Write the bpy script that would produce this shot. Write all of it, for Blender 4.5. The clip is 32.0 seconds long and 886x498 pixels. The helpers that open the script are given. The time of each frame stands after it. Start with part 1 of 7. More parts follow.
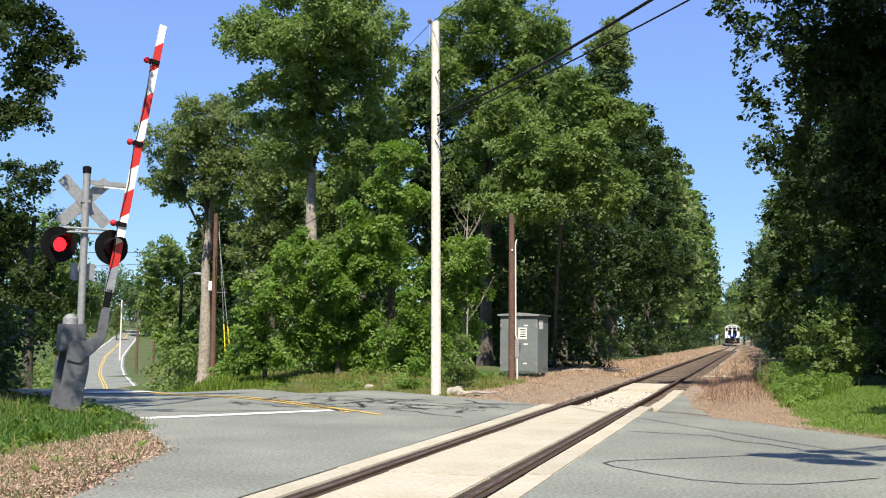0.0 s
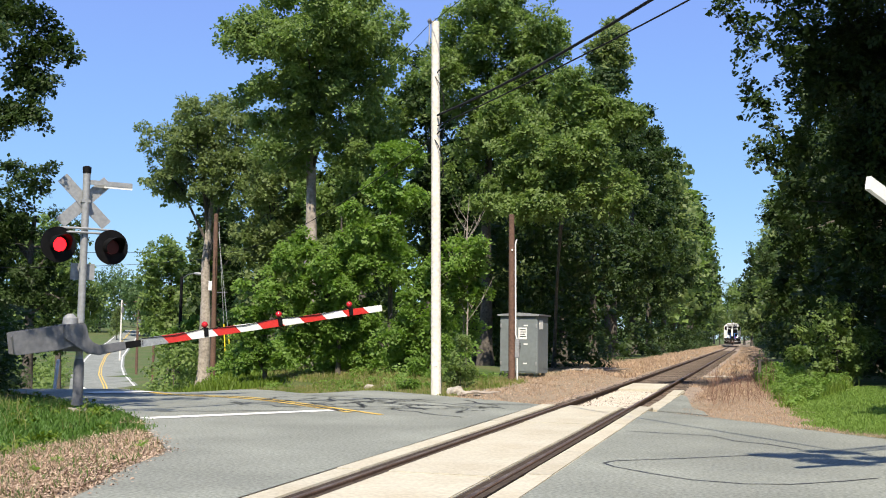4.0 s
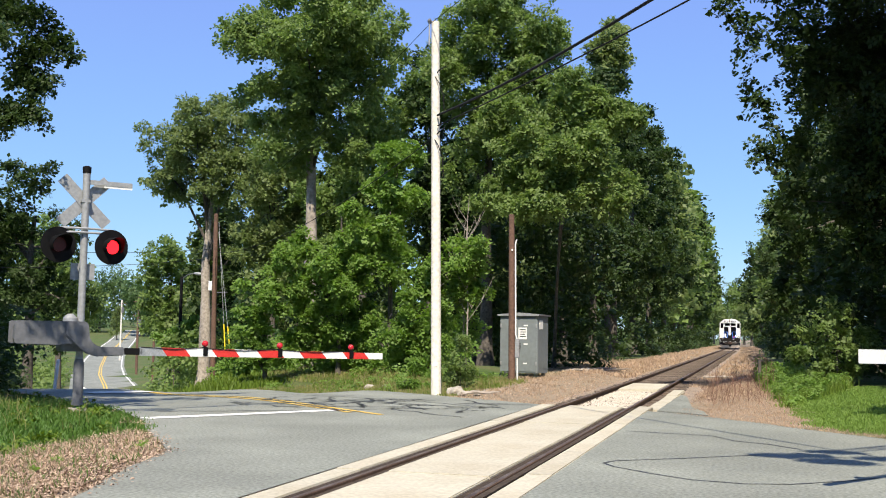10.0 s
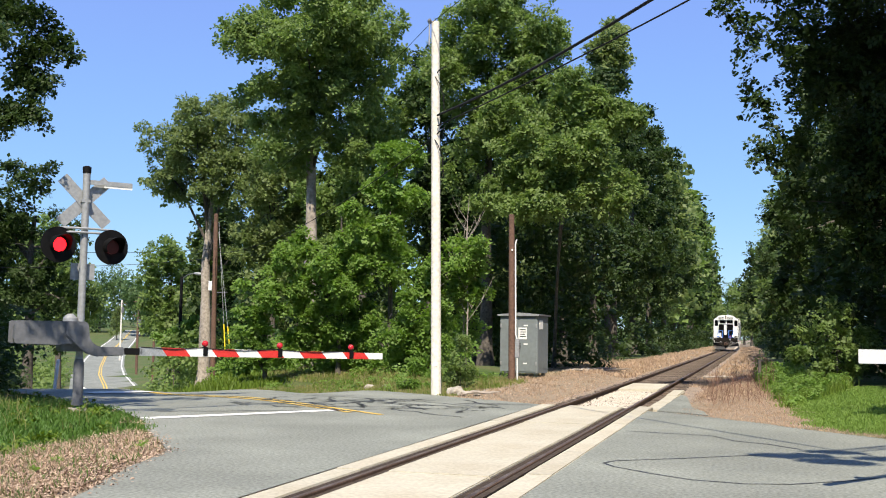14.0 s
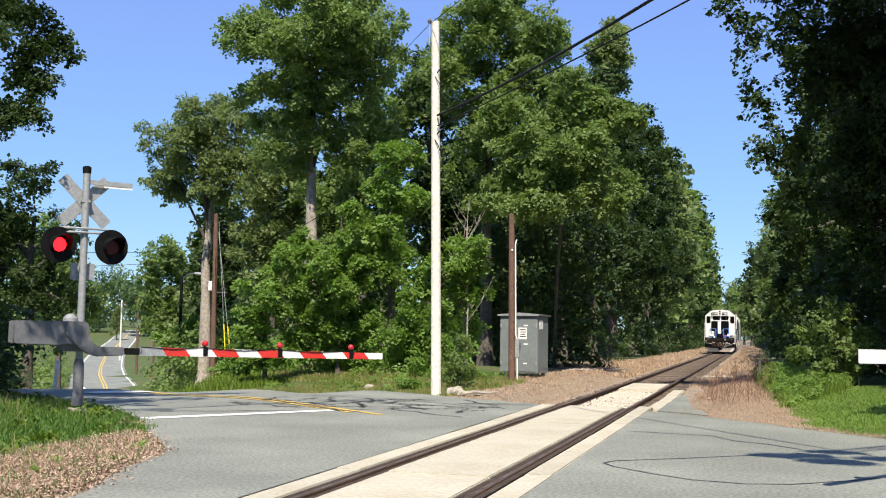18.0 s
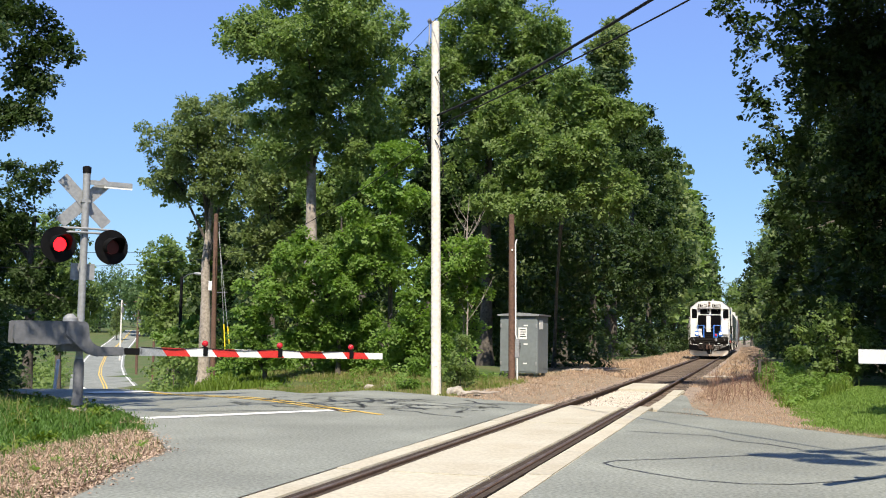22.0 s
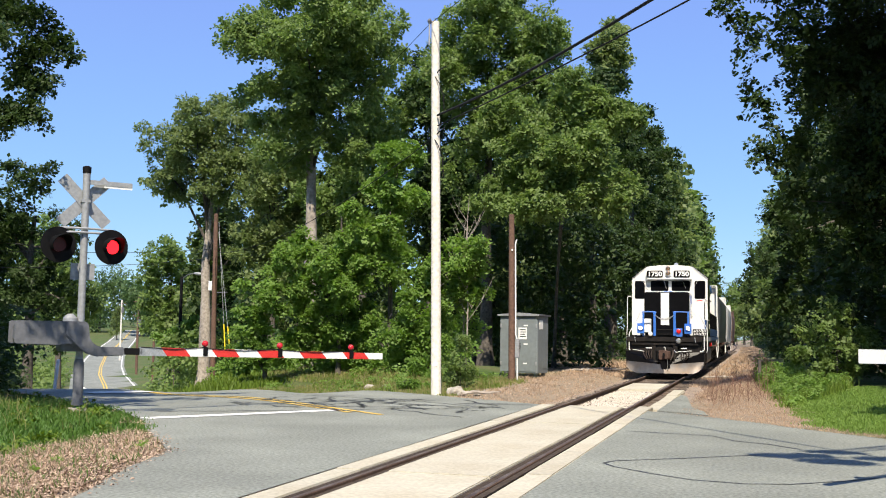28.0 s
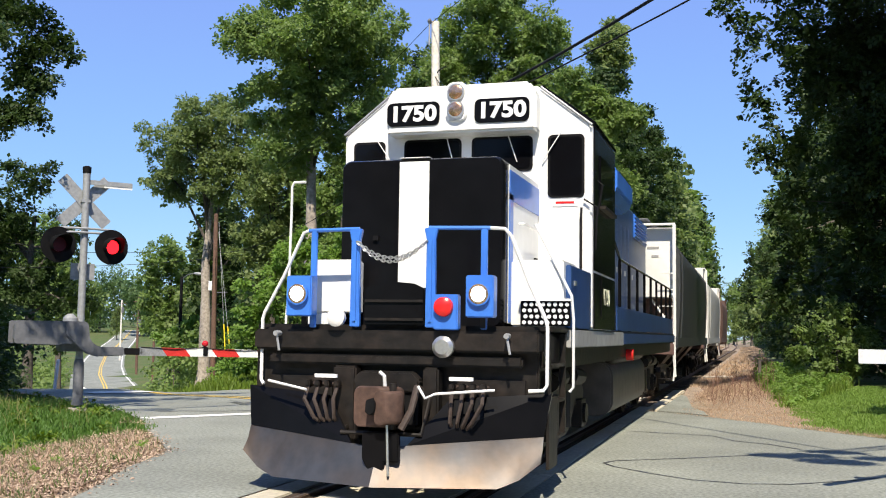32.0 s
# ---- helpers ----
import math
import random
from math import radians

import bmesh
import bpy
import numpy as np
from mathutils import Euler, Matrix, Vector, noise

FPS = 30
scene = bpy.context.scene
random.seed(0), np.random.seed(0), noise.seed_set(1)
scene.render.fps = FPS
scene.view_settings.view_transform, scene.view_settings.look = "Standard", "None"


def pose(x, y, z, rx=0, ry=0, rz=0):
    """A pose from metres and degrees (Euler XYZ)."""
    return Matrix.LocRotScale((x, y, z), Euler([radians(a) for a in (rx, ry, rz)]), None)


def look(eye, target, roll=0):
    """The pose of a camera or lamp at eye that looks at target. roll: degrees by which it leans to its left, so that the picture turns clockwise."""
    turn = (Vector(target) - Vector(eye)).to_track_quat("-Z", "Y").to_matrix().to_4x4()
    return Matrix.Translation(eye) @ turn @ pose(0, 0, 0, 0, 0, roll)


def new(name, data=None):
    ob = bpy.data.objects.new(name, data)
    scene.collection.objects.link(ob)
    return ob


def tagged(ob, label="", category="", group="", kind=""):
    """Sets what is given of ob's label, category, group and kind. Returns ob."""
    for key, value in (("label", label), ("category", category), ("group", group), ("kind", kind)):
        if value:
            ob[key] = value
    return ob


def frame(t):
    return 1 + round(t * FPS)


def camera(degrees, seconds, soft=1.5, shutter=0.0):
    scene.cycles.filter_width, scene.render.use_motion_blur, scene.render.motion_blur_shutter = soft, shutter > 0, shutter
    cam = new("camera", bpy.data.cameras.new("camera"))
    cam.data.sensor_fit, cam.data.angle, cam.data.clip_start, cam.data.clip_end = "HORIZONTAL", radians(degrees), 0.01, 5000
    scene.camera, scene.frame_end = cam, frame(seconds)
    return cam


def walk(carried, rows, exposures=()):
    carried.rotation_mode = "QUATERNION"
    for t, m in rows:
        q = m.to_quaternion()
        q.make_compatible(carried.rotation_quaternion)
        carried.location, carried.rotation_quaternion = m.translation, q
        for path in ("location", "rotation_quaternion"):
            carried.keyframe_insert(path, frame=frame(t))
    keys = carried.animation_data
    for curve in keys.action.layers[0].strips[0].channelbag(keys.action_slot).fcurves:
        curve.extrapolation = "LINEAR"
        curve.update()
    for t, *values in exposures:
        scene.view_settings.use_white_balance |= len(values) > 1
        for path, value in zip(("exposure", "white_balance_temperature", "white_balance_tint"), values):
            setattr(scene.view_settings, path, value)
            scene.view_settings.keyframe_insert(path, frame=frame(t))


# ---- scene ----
# The crossing: rails run along +y, rail tops at z = 0, the gauge centred on x = 0.
cam = camera(46.04, 32.0, soft=1.05)
EYE = (3.3715, 0.0, 1.5365)
HEAD, TILT, ROLL = radians(16.561), radians(4.696), 0.795
AIM = (EYE[0] - math.sin(HEAD) * math.cos(TILT), math.cos(HEAD) * math.cos(TILT), EYE[2] + math.sin(TILT))
walk(cam, [(0.0, look(EYE, AIM, ROLL)), (32.0, look(EYE, AIM, ROLL))], exposures=[(0.0, 0.72, 6850, 10), (32.0, 0.72, 6850, 10)])

# ---- world and sun ----
SUN_AZ, SUN_EL = radians(165), radians(52)
world = bpy.data.worlds.new("clear_sky")
scene.world = world
world.use_nodes = True
wn, wl = world.node_tree.nodes, world.node_tree.links
sky = wn.new("ShaderNodeTexSky")
sky.sky_type, sky.sun_disc = "NISHITA", False
sky.sun_elevation, sky.sun_rotation = SUN_EL, SUN_AZ
sky.altitude, sky.air_density, sky.dust_density, sky.ozone_density = 0, 1.0, 0.15, 4.0
deep = wn.new("ShaderNodeHueSaturation")
deep.inputs["Saturation"].default_value = 1.42
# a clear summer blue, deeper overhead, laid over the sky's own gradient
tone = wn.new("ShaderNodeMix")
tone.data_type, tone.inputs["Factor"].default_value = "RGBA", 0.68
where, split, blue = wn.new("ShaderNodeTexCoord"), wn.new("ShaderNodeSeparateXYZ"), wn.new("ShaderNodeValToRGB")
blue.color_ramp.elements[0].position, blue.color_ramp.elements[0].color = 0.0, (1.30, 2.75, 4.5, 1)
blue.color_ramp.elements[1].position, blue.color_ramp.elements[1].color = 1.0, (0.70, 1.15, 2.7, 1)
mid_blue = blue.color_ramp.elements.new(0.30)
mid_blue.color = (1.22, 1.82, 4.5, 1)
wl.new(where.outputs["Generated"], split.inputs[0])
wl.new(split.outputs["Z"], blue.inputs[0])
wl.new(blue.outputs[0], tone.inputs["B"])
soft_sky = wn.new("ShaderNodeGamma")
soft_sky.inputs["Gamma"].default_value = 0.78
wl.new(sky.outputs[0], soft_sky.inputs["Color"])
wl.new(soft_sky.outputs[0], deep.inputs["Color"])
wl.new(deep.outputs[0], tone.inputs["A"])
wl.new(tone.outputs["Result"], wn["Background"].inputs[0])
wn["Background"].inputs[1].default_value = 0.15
sun = new("sun", bpy.data.lights.new("sun", "SUN"))
sun.data.energy, sun.data.angle, sun.data.color = 4.5, radians(0.53), (1.0, 0.93, 0.80)
to_sun = Vector((math.sin(SUN_AZ) * math.cos(SUN_EL), math.cos(SUN_AZ) * math.cos(SUN_EL), math.sin(SUN_EL)))
sun.matrix_world = look(to_sun * 60, (0, 0, 0))


# ---- materials ----
def mat(name, base, rough=0.6, metal=0.0, var=0.15, fine=40.0, coarse=2.0, bump=0.1, tint=None, tint_amount=0.5, spec=0.5, rnd=0.0, coat=0.0):
    """A surface with a coarse stain and a fine grain over its base colour."""
    m = bpy.data.materials.new(name)
    m.use_nodes = True
    n, l = m.node_tree.nodes, m.node_tree.links
    b = n["Principled BSDF"]
    b.inputs["Roughness"].default_value, b.inputs["Metallic"].default_value = rough, metal
    b.inputs["Specular IOR Level"].default_value = spec
    b.inputs["Coat Weight"].default_value = coat
    tc = n.new("ShaderNodeTexCoord")
    nf, nc = n.new("ShaderNodeTexNoise"), n.new("ShaderNodeTexNoise")
    nf.inputs["Scale"].default_value, nc.inputs["Scale"].default_value = fine, coarse
    nf.inputs["Detail"].default_value = nc.inputs["Detail"].default_value = 4
    for k in (nf, nc):
        l.new(tc.outputs["Object"], k.inputs["Vector"])
    ramp = n.new("ShaderNodeMapRange")
    ramp.inputs["From Min"].default_value, ramp.inputs["From Max"].default_value = 0.38, 0.68
    l.new(nc.outputs["Fac"], ramp.inputs["Value"])
    mix = n.new("ShaderNodeMix")
    mix.data_type = "RGBA"
    t = tint or tuple(c * (1 - var) for c in base)
    mix.inputs["A"].default_value, mix.inputs["B"].default_value = (*base, 1), (*t, 1)
    sc = n.new("ShaderNodeMath")
    sc.operation = "MULTIPLY"
    sc.inputs[1].default_value = tint_amount if tint else 1.0
    l.new(ramp.outputs[0], sc.inputs[0])
    l.new(sc.outputs[0], mix.inputs["Factor"])
    hs = n.new("ShaderNodeHueSaturation")
    val = n.new("ShaderNodeMapRange")
    val.inputs["To Min"].default_value, val.inputs["To Max"].default_value = 1 - var, 1 + var
    val.inputs["From Min"].default_value, val.inputs["From Max"].default_value = 0.3, 0.7
    l.new(nf.outputs["Fac"], val.inputs["Value"])
    if rnd:
        oi = n.new("ShaderNodeObjectInfo")
        rr = n.new("ShaderNodeMapRange")
        rr.inputs["To Min"].default_value, rr.inputs["To Max"].default_value = 1 - rnd, 1 + rnd
        l.new(oi.outputs["Random"], rr.inputs["Value"])
        mm = n.new("ShaderNodeMath")
        mm.operation = "MULTIPLY"
        l.new(val.outputs[0], mm.inputs[0])
        l.new(rr.outputs[0], mm.inputs[1])
        l.new(mm.outputs[0], hs.inputs["Value"])
    else:
        l.new(val.outputs[0], hs.inputs["Value"])
    l.new(mix.outputs["Result"], hs.inputs["Color"])
    l.new(hs.outputs[0], b.inputs["Base Color"])
    if bump:
        bp = n.new("ShaderNodeBump")
        bp.inputs["Strength"].default_value, bp.inputs["Distance"].default_value = bump, 0.02
        l.new(nf.outputs["Fac"], bp.inputs["Height"])
        l.new(bp.outputs[0], b.inputs["Normal"])
    return m


def leaf_mat(name, c1, c2, through_light=0.35, rough=0.55, uneven=0.34):
    """Leaves: two greens by leaf, a slow drift over the crown, light through the blade."""
    m = bpy.data.materials.new(name)
    m.use_nodes = True
    n, l = m.node_tree.nodes, m.node_tree.links
    b, out = n["Principled BSDF"], n["Material Output"]
    b.inputs["Roughness"].default_value = rough
    b.inputs["Specular IOR Level"].default_value = 0.35
    geo = n.new("ShaderNodeNewGeometry")
    tc, nz = n.new("ShaderNodeTexCoord"), n.new("ShaderNodeTexNoise")
    nz.inputs["Scale"].default_value = 0.55
    l.new(tc.outputs["Object"], nz.inputs["Vector"])
    add = n.new("ShaderNodeMath")
    add.operation = "MULTIPLY_ADD"
    add.inputs[1].default_value, add.inputs[2].default_value = uneven, 0.25 - 0.5 * uneven
    l.new(geo.outputs["Random Per Island"], add.inputs[0])
    ad2 = n.new("ShaderNodeMath")
    ad2.operation = "MULTIPLY_ADD"
    ad2.inputs[1].default_value = 0.7
    l.new(nz.outputs["Fac"], ad2.inputs[0])
    l.new(add.outputs[0], ad2.inputs[2])
    mix = n.new("ShaderNodeMix")
    mix.data_type = "RGBA"
    mix.inputs["A"].default_value, mix.inputs["B"].default_value = (*c1, 1), (*c2, 1)
    l.new(ad2.outputs[0], mix.inputs["Factor"])
    l.new(mix.outputs["Result"], b.inputs["Base Color"])
    tr = n.new("ShaderNodeBsdfTranslucent")
    hs = n.new("ShaderNodeHueSaturation")
    hs.inputs["Saturation"].default_value, hs.inputs["Value"].default_value = 1.15, 1.5
    l.new(mix.outputs["Result"], hs.inputs["Color"])
    l.new(hs.outputs[0], tr.inputs["Color"])
    ms = n.new("ShaderNodeMixShader")
    ms.inputs[0].default_value = through_light
    l.new(b.outputs[0], ms.inputs[1])
    l.new(tr.outputs[0], ms.inputs[2])
    l.new(ms.outputs[0], out.inputs["Surface"])
    return m


def glow(name, colour, strength):
    m = bpy.data.materials.new(name)
    m.use_nodes = True
    b = m.node_tree.nodes["Principled BSDF"]
    b.inputs["Base Color"].default_value = (*colour, 1)
    b.inputs["Emission Color"].default_value = (*colour, 1)
    b.inputs["Emission Strength"].default_value = strength
    return m


ASPHALT = mat("asphalt", (0.195, 0.205, 0.180), 0.85, var=0.36, fine=24, coarse=0.45, bump=0.3, tint=(0.268, 0.282, 0.246), tint_amount=0.9, spec=0.3)
TAR = mat("crack_tar", (0.035, 0.036, 0.04), 0.55, var=0.2, fine=30, bump=0.05)
CONCRETE = mat("crossing_concrete", (0.50, 0.465, 0.375), 0.85, var=0.14, fine=20, coarse=0.9, bump=0.2, tint=(0.42, 0.37, 0.28), tint_amount=0.7, spec=0.25, rnd=0.05)
RUBBER = mat("flangeway_rubber", (0.058, 0.042, 0.032), 0.85, var=0.4, fine=18, coarse=3, bump=0.4, tint=(0.10, 0.078, 0.06), spec=0.15)
RAIL_RUST = mat("rail_rust", (0.125, 0.072, 0.045), 0.8, 0.1, var=0.3, fine=30, bump=0.2)
RAIL_TOP = mat("rail_running_top", (0.105, 0.072, 0.055), 0.5, 0.4, var=0.3, fine=18, coarse=2.5, bump=0.05, tint=(0.35, 0.32, 0.30), tint_amount=0.35)
TIE = mat("tie_wood", (0.15, 0.115, 0.09), 0.9, var=0.35, fine=14, coarse=3, bump=0.5, rnd=0.25)
BALLAST = mat("ballast_stone", (0.27, 0.21, 0.165), 0.9, var=0.45, fine=22, coarse=0.7, bump=0.9, tint=(0.36, 0.28, 0.20), rnd=0.2)
PALE_GRAVEL = mat("pale_gravel", (0.52, 0.48, 0.42), 0.9, var=0.4, fine=26, coarse=2, bump=0.8, tint=(0.36, 0.31, 0.26))
LINE_WHITE = mat("white_road_paint", (0.78, 0.77, 0.74), 0.7, var=0.10, fine=30, coarse=4, bump=0.1, tint=(0.55, 0.55, 0.53), tint_amount=0.5)
LINE_YELLOW = mat("yellow_road_paint", (0.72, 0.47, 0.07), 0.7, var=0.12, fine=30, coarse=4, bump=0.1, tint=(0.5, 0.36, 0.12), tint_amount=0.5)
GRASS = leaf_mat("grass_blade", (0.069, 0.128, 0.014), (0.161, 0.232, 0.035), 0.3)
GRASS_DARK = leaf_mat("rough_grass_blade", (0.045, 0.11, 0.015), (0.10, 0.19, 0.035), 0.25)
LAWN_BLADE = leaf_mat("lawn_blade", (0.125, 0.220, 0.036), (0.195, 0.300, 0.062), 0.3)
STRAW = leaf_mat("dry_weed", (0.22, 0.14, 0.09), (0.56, 0.42, 0.30), 0.15, 0.75, 0.7)
STRAW_GREEN = leaf_mat("seeding_grass", (0.10, 0.13, 0.03), (0.34, 0.30, 0.13), 0.25, 0.7)
LITTER = leaf_mat("fallen_leaf", (0.085, 0.050, 0.036), (0.62, 0.47, 0.36), 0.05, 0.75, 0.9)
BARK = mat("bark", (0.11, 0.095, 0.08), 0.95, var=0.4, fine=9, coarse=1.5, bump=0.9, tint=(0.06, 0.052, 0.044))
BARK_PALE = mat("pale_bark", (0.36, 0.315, 0.27), 0.95, var=0.35, fine=7, coarse=1.3, bump=1.0, tint=(0.20, 0.17, 0.145))
LEAF_MAPLE = leaf_mat("maple_leaf", (0.080, 0.134, 0.038), (0.232, 0.318, 0.100), 0.44)
LEAF_BRIGHT = leaf_mat("sapling_leaf", (0.094, 0.176, 0.028), (0.226, 0.346, 0.086), 0.44)
LEAF_OLIVE = leaf_mat("oak_leaf", (0.086, 0.130, 0.038), (0.230, 0.290, 0.112), 0.44)
# leaf green darkened so that shade is already in its colour
LEAF_SHADED = leaf_mat("shade_dark_leaf", (0.022, 0.045, 0.011), (0.050, 0.086, 0.021), 0.28)
LEAF_FAR = leaf_mat("far_leaf", (0.066, 0.120, 0.048), (0.125, 0.195, 0.075))
WOOD_POLE = mat("weathered_pole_wood", (0.76, 0.71, 0.63), 0.9, var=0.16, fine=12, coarse=1.2, bump=0.4, tint=(0.58, 0.52, 0.44))
WOOD_BROWN = mat("creosoted_pole_wood", (0.15, 0.085, 0.06), 0.85, var=0.3, fine=12, coarse=1.5, bump=0.4)
GALV = mat("galvanized_steel", (0.33, 0.34, 0.35), 0.5, 0.25, var=0.15, fine=14, coarse=3, bump=0.05, tint=(0.30, 0.31, 0.33))
GALV_DULL = mat("dull_galvanized_steel", (0.125, 0.13, 0.145), 0.65, 0.2, var=0.2, fine=10, coarse=3, bump=0.05, tint=(0.19, 0.195, 0.21))
SHED = mat("grey_cabinet_steel", (0.215, 0.245, 0.255), 0.55, 0.2, var=0.08, fine=8, coarse=1.5, bump=0.05, tint=(0.17, 0.19, 0.20))
DARK_METAL = mat("black_metal", (0.007, 0.007, 0.008), 0.7, 0.0, var=0.3, fine=12, bump=0.1, spec=0.15)
CABLE = mat("black_cable", (0.006, 0.006, 0.007), 0.9, var=0.1, bump=0)
GATE_WHITE = mat("gate_white", (0.80, 0.80, 0.78), 0.5, var=0.05, coarse=3, bump=0.02)
GATE_RED = mat("gate_red", (0.62, 0.035, 0.03), 0.45, var=0.08, coarse=3, bump=0.02)
GATE_GREY = mat("bare_aluminium_arm", (0.50, 0.51, 0.52), 0.4, 0.6, var=0.2, coarse=5, bump=0.02)
LENS_RED = glow("lit_red_lens", (1.0, 0.012, 0.02), 2.2)
LENS_SMALL = mat("small_red_lens", (0.55, 0.02, 0.03), 0.2, var=0.1, bump=0)
LENS_OFF = mat("unlit_red_lens", (0.08, 0.006, 0.008), 0.35, var=0.2, bump=0)
WHITE_PLAIN = mat("white_plate", (0.8, 0.8, 0.79), 0.6, var=0.05, bump=0.02)
YELLOW_PLASTIC = mat("yellow_guy_guard", (0.80, 0.62, 0.02), 0.45, var=0.08, bump=0.02)
STONE = mat("field_stone", (0.42, 0.38, 0.32), 0.9, var=0.3, fine=9, coarse=2, bump=0.6)


# ---- mesh helpers ----
class Geo:
    """Collects plain solids into one mesh."""

    def __init__(self):
        self.v, self.f = [], []

    def add(self, verts, faces):
        o = len(self.v)
        self.v.extend(tuple(p) for p in verts)
        self.f.extend(tuple(i + o for i in f) for f in faces)
        return self

    def box(self, x, y, z, sx, sy, sz, m=None):
        """A box by its centre and full sizes."""
        p = [Vector((x + a * sx / 2, y + b * sy / 2, z + c * sz / 2)) for a in (-1, 1) for b in (-1, 1) for c in (-1, 1)]
        if m:
            p = [m @ q for q in p]
        return self.add(p, [(0, 1, 3, 2), (4, 6, 7, 5), (0, 4, 5, 1), (2, 3, 7, 6), (0, 2, 6, 4), (1, 5, 7, 3)])

    def tube(self, pts, r, n=8, close=True):
        """A round bar along points; r is one radius or one a point."""
        pts = [Vector(p) for p in pts]
        rs = r if isinstance(r, (list, tuple)) else [r] * len(pts)
        rings, prev = [], None
        for i, p in enumerate(pts):
            t = (pts[min(i + 1, len(pts) - 1)] - pts[max(i - 1, 0)])
            t = t.normalized() if t.length > 1e-9 else Vector((0, 0, 1))
            if prev is None:
                a = t.cross(Vector((0, 0, 1)) if abs(t.z) < 0.9 else Vector((1, 0, 0))).normalized()
            else:
                a = (prev - t * prev.dot(t))
                a = a.normalized() if a.length > 1e-6 else t.orthogonal().normalized()
            prev, b = a, t.cross(a)
            rings.append([p + rs[i] * (math.cos(2 * math.pi * k / n) * a + math.sin(2 * math.pi * k / n) * b) for k in range(n)])
        v = [q for ring in rings for q in ring]
        f = [(i * n + k, i * n + (k + 1) % n, (i + 1) * n + (k + 1) % n, (i + 1) * n + k) for i in range(len(pts) - 1) for k in range(n)]
        if close:
            f += [tuple(range(n - 1, -1, -1)), tuple((len(pts) - 1) * n + k for k in range(n))]
        return self.add(v, f)

    def cyl(self, a, b, r, n=20):
        return self.tube([a, b], r, n)

    def prism(self, poly, axis, lo, hi):
        """A polygon pushed along x, y or z. poly gives the other two coordinates in order."""
        def at(p, h):
            return {"x": (h, p[0], p[1]), "y": (p[0], h, p[1]), "z": (p[0], p[1], h)}[axis]
        n = len(poly)
        v = [at(p, lo) for p in poly] + [at(p, hi) for p in poly]
        f = [tuple(range(n)), tuple(range(2 * n - 1, n - 1, -1))] + [(i, (i + 1) % n, n + (i + 1) % n, n + i) for i in range(n)]
        return self.add(v, f)

    def loft(self, loops, cap=True):
        n = len(loops[0])
        v = [p for loop in loops for p in loop]
        f = [(i * n + k, i * n + (k + 1) % n, (i + 1) * n + (k + 1) % n, (i + 1) * n + k) for i in range(len(loops) - 1) for k in range(n)]
        if cap:
            f += [tuple(range(n - 1, -1, -1)), tuple((len(loops) - 1) * n + k for k in range(n))]
        return self.add(v, f)

    def mesh(self, name, material, bevel=0.0, smooth=False, segs=2):
        me = bpy.data.meshes.new(name)
        me.from_pydata([tuple(p) for p in self.v], [], self.f)
        bm = bmesh.new()
        bm.from_mesh(me)
        bmesh.ops.recalc_face_normals(bm, faces=bm.faces)
        if bevel:
            edges = [e for e in bm.edges if len(e.link_faces) == 2 and e.calc_face_angle(0) > 0.5]
            bmesh.ops.bevel(bm, geom=edges, offset=bevel, segments=segs, affect="EDGES", clamp_overlap=True)
        bm.to_mesh(me)
        bm.free()
        me.materials.append(material)
        if smooth:
            me.polygons.foreach_set("use_smooth", [True] * len(me.polygons))
            me.set_sharp_from_angle(angle=radians(40))
        return me


def part(name, geo, material, parent=None, label="", bevel=0.0, smooth=False, m=None):
    """One mesh object under a thing or a part."""
    data = geo if isinstance(geo, bpy.types.Mesh) else geo.mesh(name, material, bevel, smooth)
    ob = new(name, data)
    ob.parent = parent
    if m:
        ob.matrix_local = m
    return tagged(ob, label)


def thing(name, label, category, m=None, group="", kind=""):
    ob = new(name)
    ob.empty_display_size = 0.2
    if m:
        ob.matrix_world = m
    return tagged(ob, label, category, group, kind)


def raw_mesh(name, verts, faces, material):
    """A mesh from numpy arrays; all faces have the same number of corners."""
    me = bpy.data.meshes.new(name)
    k = faces.shape[1]
    me.vertices.add(len(verts))
    me.vertices.foreach_set("co", verts.astype(np.float32).ravel())
    me.loops.add(faces.size)
    me.loops.foreach_set("vertex_index", faces.astype(np.int32).ravel())
    me.polygons.add(len(faces))
    me.polygons.foreach_set("loop_start", np.arange(0, faces.size, k, dtype=np.int32))
    me.update(calc_edges=True)
    me.materials.append(material)
    return me


def text_mesh(text, size, material, depth=0.004, bold=0.0):
    cu = bpy.data.curves.new("lettering", "FONT")
    cu.body, cu.size, cu.extrude, cu.align_x, cu.align_y, cu.offset = text, size, depth, "CENTER", "CENTER", bold
    ob = new("lettering", cu)
    bpy.context.view_layer.update()
    me = bpy.data.meshes.new_from_object(ob.evaluated_get(bpy.context.evaluated_depsgraph_get()))
    bpy.data.objects.remove(ob)
    me.materials.clear()
    me.materials.append(material)
    return me


def hash2(x, y, s=1.0):
    return noise.noise(Vector((x * s, y * s, 3.7)))


# ---- ground ----
def smooth01(a, b, v):
    t = min(1.0, max(0.0, (v - a) / (b - a)))
    return t * t * (3 - 2 * t)


DIP = ([0, 20, 36, 60, 90, 121, 180, 211, 273, 314, 420, 600], [0, 0, -0.36, -2.6, -5.3, -4.75, -4.5, -3.6, -1.3, 0.4, 4, 8])


